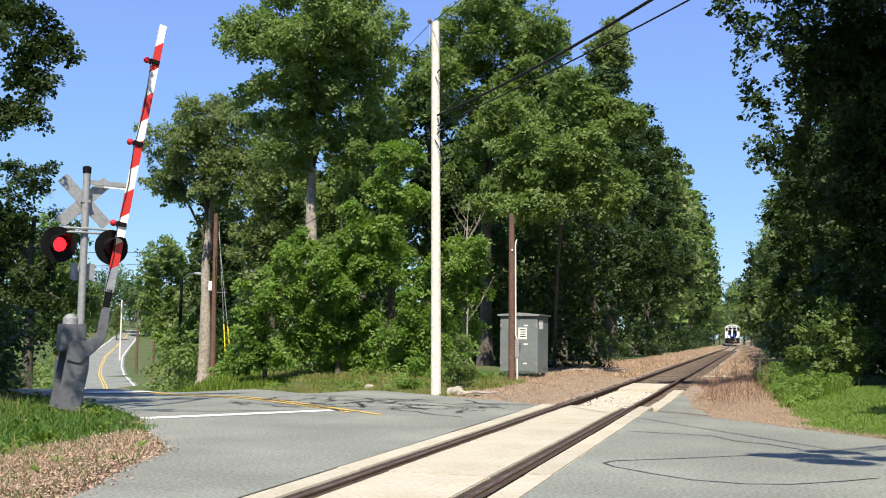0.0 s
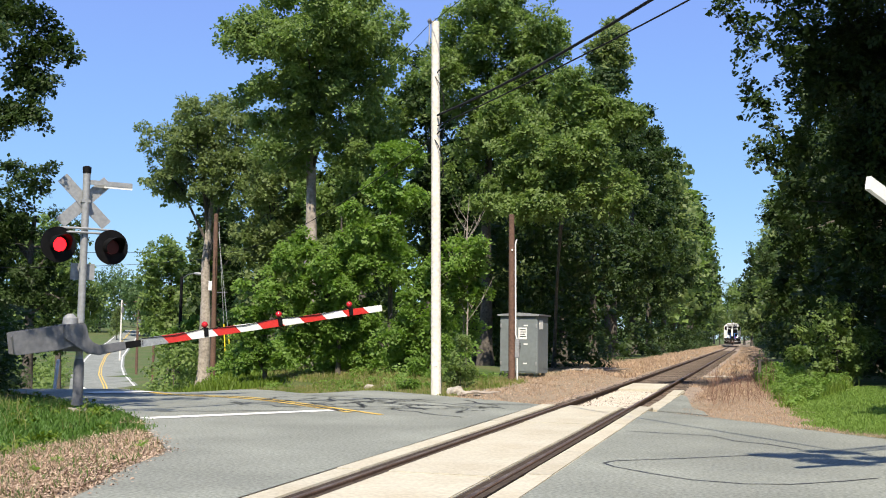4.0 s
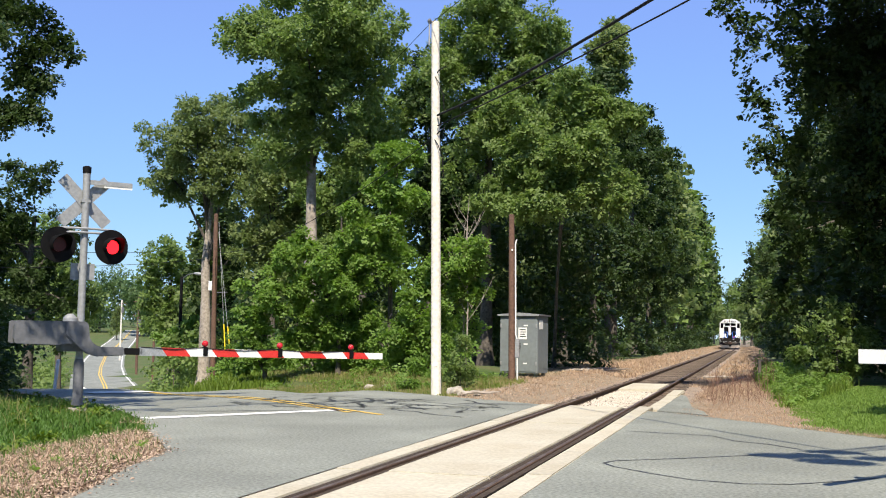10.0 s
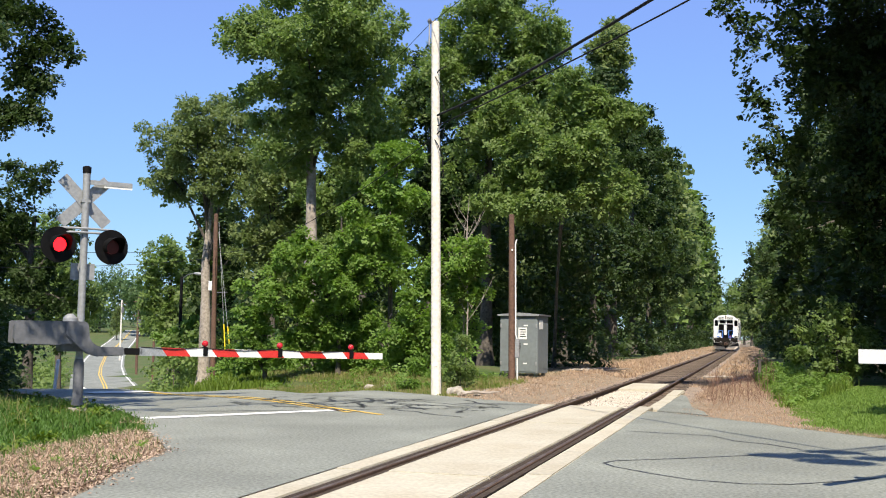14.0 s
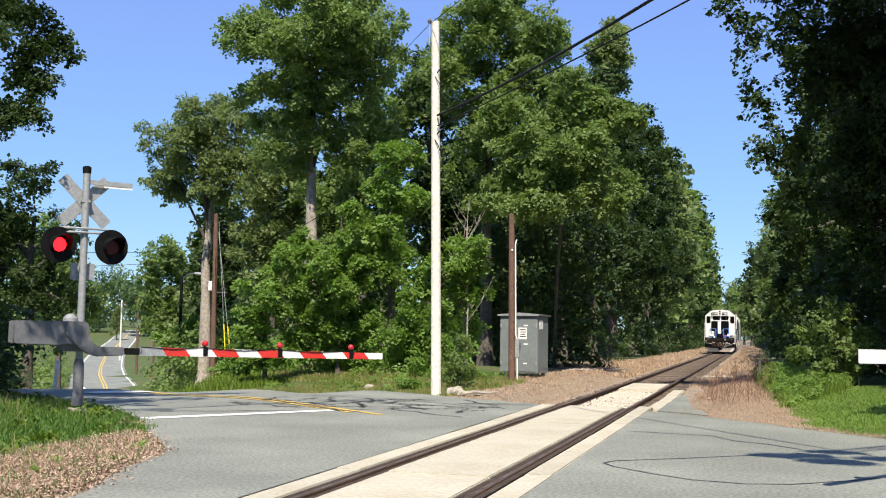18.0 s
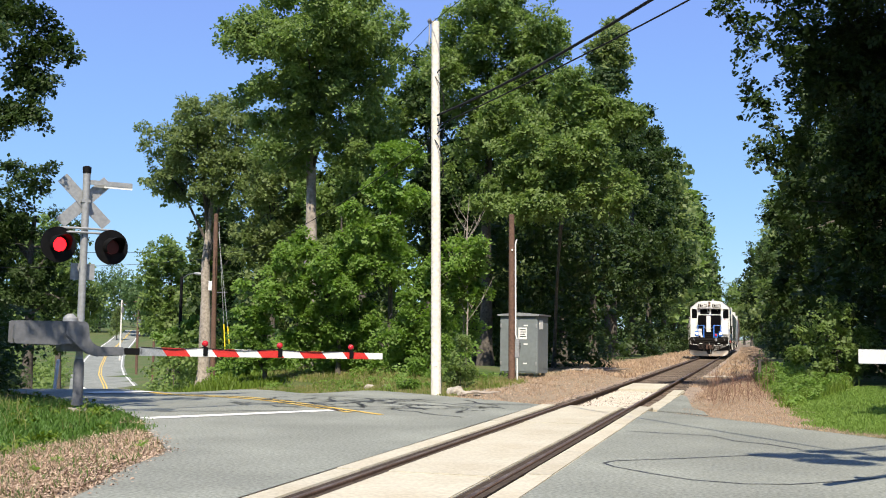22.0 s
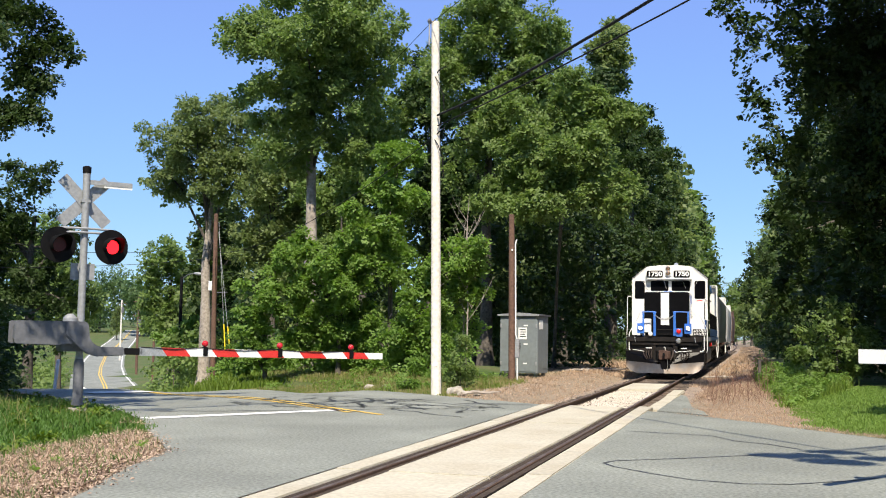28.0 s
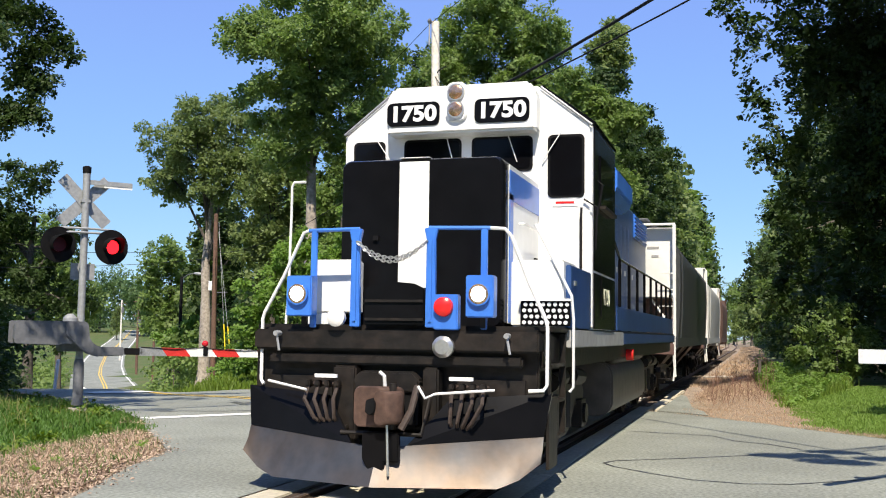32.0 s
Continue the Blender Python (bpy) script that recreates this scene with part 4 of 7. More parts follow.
# both sides of the line, then the depth of the wood
# kind 2 puts the shade on these trees into their leaves
row("line_tree", "green broadleaf tree crowding the railroad line", "trees along the line",
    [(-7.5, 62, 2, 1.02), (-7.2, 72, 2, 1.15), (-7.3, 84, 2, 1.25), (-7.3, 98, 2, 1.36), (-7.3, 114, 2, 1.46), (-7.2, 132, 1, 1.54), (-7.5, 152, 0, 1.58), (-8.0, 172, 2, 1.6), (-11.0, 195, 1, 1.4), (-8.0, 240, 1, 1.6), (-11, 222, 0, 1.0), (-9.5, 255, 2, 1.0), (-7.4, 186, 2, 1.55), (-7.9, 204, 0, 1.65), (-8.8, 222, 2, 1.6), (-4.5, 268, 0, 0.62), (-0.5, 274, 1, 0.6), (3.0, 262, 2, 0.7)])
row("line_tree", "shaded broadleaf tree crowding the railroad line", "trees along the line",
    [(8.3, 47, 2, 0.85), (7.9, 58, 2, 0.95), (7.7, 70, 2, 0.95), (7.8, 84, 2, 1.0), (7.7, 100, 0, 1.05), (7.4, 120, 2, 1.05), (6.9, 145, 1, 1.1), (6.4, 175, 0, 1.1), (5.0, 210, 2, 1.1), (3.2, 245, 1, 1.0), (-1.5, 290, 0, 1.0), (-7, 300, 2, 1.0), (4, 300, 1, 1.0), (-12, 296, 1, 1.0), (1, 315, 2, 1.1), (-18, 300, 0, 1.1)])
row("wood_tree", "broadleaf tree deep in the wood", "trees of the wood",
    [(-12, 58, 2, 0.8), (-16, 62, 0, 0.85), (-20, 58, 2, 0.7), (-24, 66, 1, 0.75), (-13, 74, 1, 0.95), (-19, 78, 3, 1.0), (-27, 82, 2, 0.9), (-14, 92, 0, 1.0), (-22, 97, 2, 0.95), (-33, 92, 0, 0.8), (-15, 112, 1, 1.0), (-25, 118, 0, 1.0), (-37, 110, 2, 0.8), (-46, 118, 1, 0.75), (-55, 135, 0, 0.75), (-36, 72, 2, 0.85), (-41, 80, 1, 0.85), (-34, 82, 0, 0.85), (-48, 93, 2, 0.9), (-42, 97, 0, 0.9), (-31, 70, 1, 0.7), (-53, 105, 1, 0.9)])
# the last four stand out of view, added to shade the trees in sight
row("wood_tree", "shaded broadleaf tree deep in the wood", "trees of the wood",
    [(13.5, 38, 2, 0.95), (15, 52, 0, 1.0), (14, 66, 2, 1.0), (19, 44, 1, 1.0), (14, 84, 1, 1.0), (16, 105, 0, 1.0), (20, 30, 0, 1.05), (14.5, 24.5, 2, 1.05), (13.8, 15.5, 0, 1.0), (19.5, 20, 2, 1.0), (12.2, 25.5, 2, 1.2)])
row("valley_tree", "green tree beyond the valley road", "trees of the valley",
    [(-62, 72, 2, 0.75), (-52, 50, 0, 0.8), (-60, 58, 1, 0.8), (-45, 38, 2, 0.7), (-85, 100, 0, 0.8), (-100, 118, 1, 0.8), (-118, 140, 2, 0.8), (-135, 165, 0, 0.8), (-100, 180, 0, 0.75), (-112, 215, 2, 0.7), (-150, 200, 1, 0.8), (-122, 250, 1, 0.7), (-140, 290, 0, 0.75), (-160, 320, 1, 0.75), (-230, 320, 1, 0.8), (-205, 345, 0, 0.9), (-180, 350, 2, 0.9), (-230, 335, 1, 0.9), (-176, 300, 0, 0.8), (-158, 275, 2, 0.75), (-150, 250, 0, 0.6), (-128, 222, 1, 0.7), (-152, 232, 1, 0.55)])

# unseen trees round the back of the camera, added to darken reflections and skylight
row("wood_tree", "broadleaf tree added out of view to darken reflections", "trees behind the crossing",
    [(-34, -22, 0, 0.95), (-27, -26, 2, 1.0), (-20, -24, 1, 0.95), (-13, -27, 0, 1.0), (-6.5, -30, 2, 1.05), (7, -30, 0, 1.05), (13, -27, 2, 1.0), (20, -24, 1, 1.0), (27, -20, 0, 1.0), (33, -12, 2, 1.0), (-39, -12, 2, 0.9), (-42, 0, 1, 0.9), (-2, -48, 1, 1.1), (4, -52, 0, 1.1), (-40, 12, 0, 0.9), (36, -2, 1, 1.0)])

# tall high-crowned trees, unseen, added to shade the lawn's edge, hedge and verge
def high_crown(seed):
    rng = np.random.default_rng(seed)
    lobes = [(2.6 * math.cos(i * 2.4) * rng.uniform(0.5, 1.2), 2.6 * math.sin(i * 2.4) * rng.uniform(0.5, 1.2), 12.2 + 0.62 * i, 2.1, 2.1, 1.6) for i in range(11)]
    return tree_meshes(seed, lobes, 17.0, 0.32, 9000, 0.36, LEAF_MAPLE, BARK, per=3.2, limbs=6)


HIGH = high_crown(121)
for x, y, turn in ((9.8, 27.4, 0), (13.4, 26.0, 120)):
    tree("lawn_shade_tree", "tall high-crowned tree added out of view to shade the edge of the lawn", x, y, HIGH, turn, group="trees over the lawn")
for x, y, turn in ((-14.6, 16.6, 60), (-18.6, 19.2, 150)):
    tree("verge_shade_tree", "tall high-crowned tree added out of view to shade the hedge and verge", x, y, HIGH, turn, 0.75, group="trees over the verge")


def shadow_tree():
    """An added tree beside the road, out of view, its long limb set to shade a patch of the asphalt."""
    h, clumps, limbs = 9.0, [], []
    lift = Vector((to_sun.x, to_sun.y, 0)) / to_sun.z * h
    fork = Vector((10.6, 15.2, 8.2))
    for (x, y), (a, b, c), r in (((3.66, 14.68), (0.26, 0.20, 0.10), 0.035), ((4.42, 15.46), (0.34, 0.17, 0.10), 0.02), ((4.10, 14.85), (0.30, 0.18, 0.10), 0.03), ((4.36, 14.25), (0.40, 0.26, 0.12), 0.04), ((4.95, 14.85), (0.25, 0.16, 0.10), 0.03)):
        q = Vector((x, y, h)) + lift
        away = Vector((0.63, 0.78, 0.02))
        limbs.append(Geo().tube([fork, q + away * 3.0, q + away * 1.2, q], [0.09, r + 0.02, r, 0.012], 7).mesh("limb", BARK, smooth=True))
        clumps += [(q.x + dx * a, q.y + dy * b, h, a * 0.62, b * 0.75, c) for dx, dy in ((-0.45, 0), (0.0, 0.1), (0.45, 0))]
    clumps += [(10.9 + 1.5 * math.cos(i * 2.4), 15.6 + 1.5 * math.sin(i * 2.4), 9.0 + 0.5 * i, 1.4, 1.4, 1.0) for i in range(9)]
    rng = np.random.default_rng(71)
    v, f = leaf_cloud(rng, clumps[:15], 9000, 0.07)
    v2, f2 = leaf_cloud(rng, clumps[15:], 6000, 0.28)
    crown = raw_mesh("crown", np.concatenate([v, v2]), np.concatenate([f, f2 + len(v)]), LEAF_MAPLE)
    trunk = Geo().tube([(10.9, 15.6, -0.2), (10.85, 15.5, 4.0), (10.6, 15.2, 8.2), (10.8, 15.5, 13.0)], [0.32, 0.24, 0.18, 0.03], 11).mesh("trunk", BARK, smooth=True)
    t = thing("shadow_tree", "unseen tree added so that its limb casts a shadow on the road", "tree")
    for name, me in [("trunk", trunk), ("crown", crown)] + [("limb", m) for m in limbs]:
        part(name, me, None, t)


shadow_tree()


# ---- crossing signals with gates ----
BANDS = [(0.98, 1.47, "grey"), (1.47, 1.95, "red"), (1.95, 2.51, "white"), (2.51, 3.01, "red"), (3.01, 3.50, "white"), (3.50, 4.01, "red"), (4.01, 4.47, "white"), (4.47, 5.01, "red"), (5.01, 5.53, "white"), (5.53, 6.07, "red"), (6.07, 6.48, "white")]


def crossing_signal(label, m, tip=0.0):
    """Mast, crossbuck, two flashing lamps and a gate whose arm lies along +x. Returns the thing, the arm and the two lenses."""
    s = thing("crossing_signal", label, "crossing signal", m, group="crossing signals")
    part("base", Geo().box(0, 0, 0.0, 0.34, 0.34, 0.12), CONCRETE, s, "concrete footing", bevel=0.02)
    part("junction_casting", Geo().tube([(0, 0, 0.12), (0, 0, 0.2), (0, 0, 0.90), (0, 0, 1.0)], [0.115, 0.10, 0.095, 0.075], 14), GALV_DULL, s, smooth=True)
    part("mast", Geo().cyl((0, 0, 0.1), (0, 0, 4.62), 0.070, 16), GALV, s, "galvanized steel mast", smooth=True)
    part("mast_cap", Geo().tube([(0, 0, 4.60), (0, 0, 4.72), (0, 0, 4.74)], [0.08, 0.085, 0.05], 16), DARK_METAL, s, smooth=True)
    for k, a in enumerate((45, -45)):
        g = Geo().prism([(-0.62, -0.115), (0.62, -0.115), (0.62, 0.115), (-0.62, 0.115)], "y", -0.006, 0.006)
        part("crossbuck_blade", g, GALV, s, "bare grey back of the crossbuck blade", m=pose(0, 0.085 + 0.014 * k, 4.05, 0, a, 0))
    part("crossbuck_clamp", Geo().box(0, 0.02, 4.05, 0.16, 0.17, 0.05), GALV, s)
    part("crossbuck_brace", Geo().box(0.42, 0, 4.43, 0.95, 0.03, 0.09), GALV, s, "flat bracket arm")
    part("sign_blade", Geo().box(0.62, 0, 4.40, 0.55, 0.012, 0.12), WHITE_PLAIN, s, "white sign edge")
    g = Geo()
    for z in (3.42, 3.50):
        g.tube([(-0.52, -0.05, z), (-0.2, -0.10, z + 0.01), (0.2, -0.10, z + 0.01), (0.52, -0.05, z)], 0.022, 8)
    part("lamp_bracket", g, GALV, s, "double tube lamp bracket", smooth=True)
    part("track_sign", Geo().box(0.02, 0.10, 2.68, 0.46, 0.012, 0.32), GALV, s, "plain grey back of a small sign", bevel=0.004)
    part("cabinet", Geo().box(-0.16, 0.02, 1.40, 0.46, 0.40, 0.52), GALV_DULL, s, "dark grey gate mechanism housing", bevel=0.02)
    part("cabinet_lid", Geo().tube([(-0.20, 0.0, 1.64), (-0.20, 0.0, 1.78), (-0.20, 0.0, 1.86)], [0.14, 0.13, 0.05], 14), GALV, s, smooth=True)
    lenses = []
    for side in (-1, 1):
        lamp = part("signal_lamp", Geo().tube([(0, 0.20, 0), (0, 0.10, 0), (0, 0.02, 0)], [0.10, 0.15, 0.17], 20), DARK_METAL, s, "black flashing signal lamp", smooth=True, m=pose(side * 0.50, -0.12, 3.17, 0, 0, 10))
        ring = [(0.345 * math.cos(2 * math.pi * i / 32), 0.345 * math.sin(2 * math.pi * i / 32)) for i in range(32)]
        part("background_disc", Geo().prism(ring, "y", 0.0, 0.015), DARK_METAL, lamp, bevel=0.003)
        # visor: an open half tube over the lens
        g, n = Geo(), 18
        outer, inner = [], []
        for i in range(n + 1):
            a = radians(-35 + 250 * i / n)
            outer.append((0.185 * math.cos(a), 0.185 * math.sin(a)))
            inner.append((0.178 * math.cos(a), 0.178 * math.sin(a)))
        for i in range(n):
            d0 = 0.16 + 0.2 * max(0.0, math.sin(radians(-35 + 250 * i / n)))
            d1 = 0.16 + 0.2 * max(0.0, math.sin(radians(-35 + 250 * (i + 1) / n)))
            (x0, z0), (x1, z1), (u0, w0), (u1, w1) = outer[i], outer[i + 1], inner[i], inner[i + 1]
            g.add([(x0, 0, z0), (x1, 0, z1), (x1, -d1, z1), (x0, -d0, z0), (u0, 0, w0), (u1, 0, w1), (u1, -d1, w1), (u0, -d0, w0)], [(0, 1, 2, 3), (7, 6, 5, 4), (3, 2, 6, 7), (0, 4, 5, 1)])
        part("visor", g, DARK_METAL, lamp)
        disc = [(0.135 * math.cos(2 * math.pi * i / 28), 0.135 * math.sin(2 * math.pi * i / 28)) for i in range(28)]
        lens = part("lens", Geo().prism(disc, "y", -0.012, 0.012), LENS_OFF, lamp, "round red lens", m=pose(0, -0.02, 0))
        lens.data.materials.append(LENS_RED)
        for p in lens.data.polygons:
            p.material_index = 1 if p.normal.y < -0.5 else 0
        lenses.append(lens)
    # the gate: counterweights behind the pivot, a tapering banded arm before it
    arm = part("gate_arm", Geo().prism([(-0.46, 0.10), (-0.44, 0.34), (-0.08, 0.36), (-0.03, 0.30), (0.0, 0.06), (0.06, -0.04), (0.18, -0.11), (0.66, -0.11), (0.68, -0.27), (0.14, -0.30), (-0.06, -0.24), (-0.24, -0.10)], "y", -0.33, -0.25), GALV_DULL, s, "angled cast arm bracket", bevel=0.015, m=pose(0.10, 0, 1.42))
    for y in (-0.27, 0.27):
        g = Geo().prism([(-0.10, 0.0), (-0.08, 0.34), (-0.2, 0.36), (-1.33, 0.34), (-1.35, 0.31), (-1.35, -0.07), (-1.31, -0.09), (-0.55, -0.10), (-0.25, -0.06)], "y", y - 0.025, y + 0.025)
        part("counterweight_plate", g, GALV_DULL, arm, "grey steel counterweight plate", bevel=0.008)
    part("counterweight", Geo().box(-1.12, 0, 0.12, 0.34, 0.46, 0.30), GALV_DULL, arm, bevel=0.02)
    part("arm_joint", Geo().box(0.86, -0.26, -0.19, 0.36, 0.05, 0.13), DARK_METAL, arm, "dark hinge joint", bevel=0.01)
    for a, b, c in BANDS:
        a, b = (a - tip if a > 5.6 else a), (b - tip if 5.6 < b < 6.4 else b)
        ha, hb = 0.088 - 0.003 * a, 0.088 - 0.003 * b
        sa = 0.13 if a > 1.0 else 0.0
        sb = 0.13 if b < 6.4 else 0.0
        w = 0.05
        g = Geo().prism([(a - sa / 2, ha - 0.185), (a + sa / 2, -ha - 0.185), (b + sb / 2, -hb - 0.185), (b - sb / 2, hb - 0.185)], "y", -0.26 - w / 2, -0.26 + w / 2)
        part(c + "_band", g, {"grey": GATE_GREY, "red": GATE_RED, "white": GATE_WHITE}[c], arm)
    for d in (2.32, 3.97, 5.68):
        lp = part("arm_lamp", Geo().box(d, -0.30, -0.165, 0.085, 0.05, 0.17).box(d, -0.26, -0.085, 0.11, 0.11, 0.03), DARK_METAL, arm, "small gate lamp on a dark bracket", bevel=0.008)
        part("red_lens", Geo().tube([(d, -0.26, -0.07 + 0.065 * (1 - math.cos(k * math.pi / 6))) for k in range(7)], [max(0.012, 0.068 * math.sin(k * math.pi / 6)) for k in range(7)], 12), LENS_SMALL, lp, smooth=True)
    g = Geo()
    for a, b in ((1.0, 2.32), (2.32, 3.97), (3.97, 5.68)):
        g.tube([(a, -0.29, -0.10), ((a + b) / 2, -0.30, -0.13), (b, -0.29, -0.08)], 0.008, 5)
    part("lamp_cable", g, CABLE, arm)
    return s, arm, lenses


west_signal, west_arm, west_lenses = crossing_signal("galvanized crossing signal with red flashing lamps and a lowering gate", pose(-9.06, 17.35, -0.02, 0, 0, 50))
east_signal, east_arm, east_lenses = crossing_signal("galvanized crossing signal beside the lawn with a lowering gate", pose(8.27, 16.21, 0.07, 0, 0, 236), 0.3)


# ---- poles and wires ----
def pole(name, label, x, y, h, r0, r1, material, lean=(0.0, 0.0), z=None):
    z0 = ground_z(x, y) if z is None else z
    p = thing(name, label, "utility pole", pose(x, y, z0))
    part("shaft", Geo().tube([(0, 0, -0.3), (lean[0] * 0.5, lean[1] * 0.5, h / 2), (lean[0], lean[1], h)], [r0, (r0 + r1) / 2, r1], 16), material, p, smooth=True)
    return p


tall = pole("utility_pole", "tall sun-bleached bare wooden utility pole", -4.42, 25.78, 9.80, 0.135, 0.105, WOOD_POLE, (-0.17, 0.0))
part("pin_bracket", Geo().cyl((-0.30, -0.1, 9.15), (-0.30, -0.1, 9.78), 0.022, 8), GALV, tall)
part("insulator", Geo().tube([(-0.30, -0.1, 9.72), (-0.30, -0.1, 9.80), (-0.30, -0.1, 9.86)], [0.03, 0.06, 0.035], 10), GALV_DULL, tall, smooth=True)
part("tag", Geo().cyl((0.0, -0.145, 0.80), (0.0, -0.128, 0.80), 0.055, 14), WHITE_PLAIN, tall, "round white tag")
g = Geo()
for z0 in (8.4, 6.75):
    g.tube([(-0.14, -0.02, z0 + 0.05), (-0.13, -0.10, z0 - 0.1), (0.0, -0.155, z0 - 0.28), (0.11, -0.11, z0 - 0.62), (0.12, -0.03, z0 - 1.1)], 0.012, 6)
    g.tube([(-0.16, 0.0, z0 - 0.05), (0.0, -0.14, z0 + 0.06), (0.16, -0.05, z0 + 0.18)], 0.016, 6)
part("cable_loop", g, CABLE, tall, "black looping drop cable")

short = pole("utility_pole", "short reddish-brown creosoted pole with white conduit", -4.27, 33.9, 5.6, 0.12, 0.095, WOOD_BROWN, (-0.06, 0))
part("conduit", Geo().tube([(0.13, -0.06, 4.75), (0.10, -0.08, 4.6), (0.13, -0.08, 1.6), (0.18, -0.10, 1.45), (0.20, -0.10, 0.0)], 0.024, 8), WHITE_PLAIN, short, "white plastic conduit", smooth=True)
part("meter_box", Geo().box(0.19, -0.08, 1.15, 0.14, 0.12, 0.62), GALV, short, "grey meter box", bevel=0.015)
part("guard", Geo().box(0.0, -0.11, 4.4, 0.05, 0.06, 0.05), WHITE_PLAIN, short)

brown = pole("utility_pole", "dark brown roadside utility pole with guy wires", -27.2, 55.5, 9.3, 0.17, 0.13, WOOD_BROWN, (-0.1, 0), z=-0.75)
part("arm_bracket", Geo().box(0.35, 0, 4.6, 0.9, 0.05, 0.06), GALV_DULL, brown)
part("sign", Geo().box(-0.32, -0.05, 5.0, 0.22, 0.03, 0.55), WHITE_PLAIN, brown, "small white box")
for k, (dx, top) in enumerate(((1.10, 8.8), (1.55, 8.2))):
    part("guy_wire", Geo().tube([(0.1, 0, top), (dx + 0.15, -0.8 - 0.2 * k, 0.6)], 0.014, 6), GALV, brown)
    a, b = Vector((0.1, 0, top)), Vector((dx + 0.15, -0.8 - 0.2 * k, 0.6))
    part("guy_guard", Geo().tube([a.lerp(b, 0.74), b], 0.038, 8), YELLOW_PLASTIC, brown, "yellow plastic guy guard", smooth=True)

lamp = pole("street_lamp", "dark wooden pole with a cobra-head street lamp", -34.5, 64.0, 7.2, 0.13, 0.10, DARK_METAL, z=-1.9)
lamp["category"] = "street lamp"
part("arm", Geo().tube([(0, 0, 7.0), (0.5, 0, 7.35), (1.1, 0, 7.4)], 0.03, 8), GALV_DULL, lamp, smooth=True)
part("head", Geo().tube([(0.95, 0, 7.42), (1.15, 0, 7.40), (1.45, 0, 7.36), (1.6, 0, 7.34)], [0.05, 0.11, 0.12, 0.03], 10), GALV, lamp, "grey lamp head", smooth=True)
for x, y, h, mt in ((-65.5, 110.5, 9.6, WOOD_BROWN), (-87, 140.3, 11.2, WOOD_BROWN), (-107, 166, 11.0, WOOD_POLE), (-79, 128, 9.0, WOOD_BROWN)):
    far = pole("utility_pole", "distant wooden utility pole beside the valley road", x, y, h, 0.17, 0.12, mt)
    part("crossarm", Geo().box(0.1, 0, h - 0.7, 1.9, 0.1, 0.12), WOOD_BROWN, far)
    part("transformer", Geo().cyl((0.32, -0.1, h - 2.3), (0.32, -0.1, h - 1.3), 0.25, 12), GALV_DULL, far, "grey pole transformer", smooth=True)


def wire(label, a, b, r, sag=0.3):
    a, b = Vector(a), Vector(b)
    pts = [a.lerp(b, i / 16) - Vector((0, 0, sag * 4 * (i / 16) * (1 - i / 16))) for i in range(17)]
    tagged(part("overhead_wire", Geo().tube(pts, r, 6), CABLE, smooth=True), label, "overhead wire", group="overhead wires")


wire("thick black overhead cable sagging from the tall pole", (-4.45, 25.65, 7.24), (13.0, 0.0, 8.2), 0.028, 0.8)
wire("black overhead cable sagging from the tall pole", (-4.45, 25.65, 6.96), (15.0, 2.5, 8.6), 0.016, 0.4)
wire("thin overhead wire from the top of the tall pole", (-4.72, 25.7, 9.7), (6.0, 12.0, 10.6), 0.008, 0.2)
wire("thin overhead wire from the top of the tall pole", (-4.72, 25.7, 9.7), (-27.3, 55.4, 8.4), 0.008, 0.5)
wire("overhead cable running to the roadside pole", (-4.5, 25.8, 6.75), (-27.2, 55.4, 6.2), 0.012, 0.8)
wire("thin overhead wire above the road", (-27.2, 55.4, 6.45), (-13.0, 12.0, 2.9), 0.010, 0.25)
wire("thin overhead wire above the road", (-27.2, 55.4, 5.9), (-13.0, 12.0, 2.45), 0.010, 0.25)


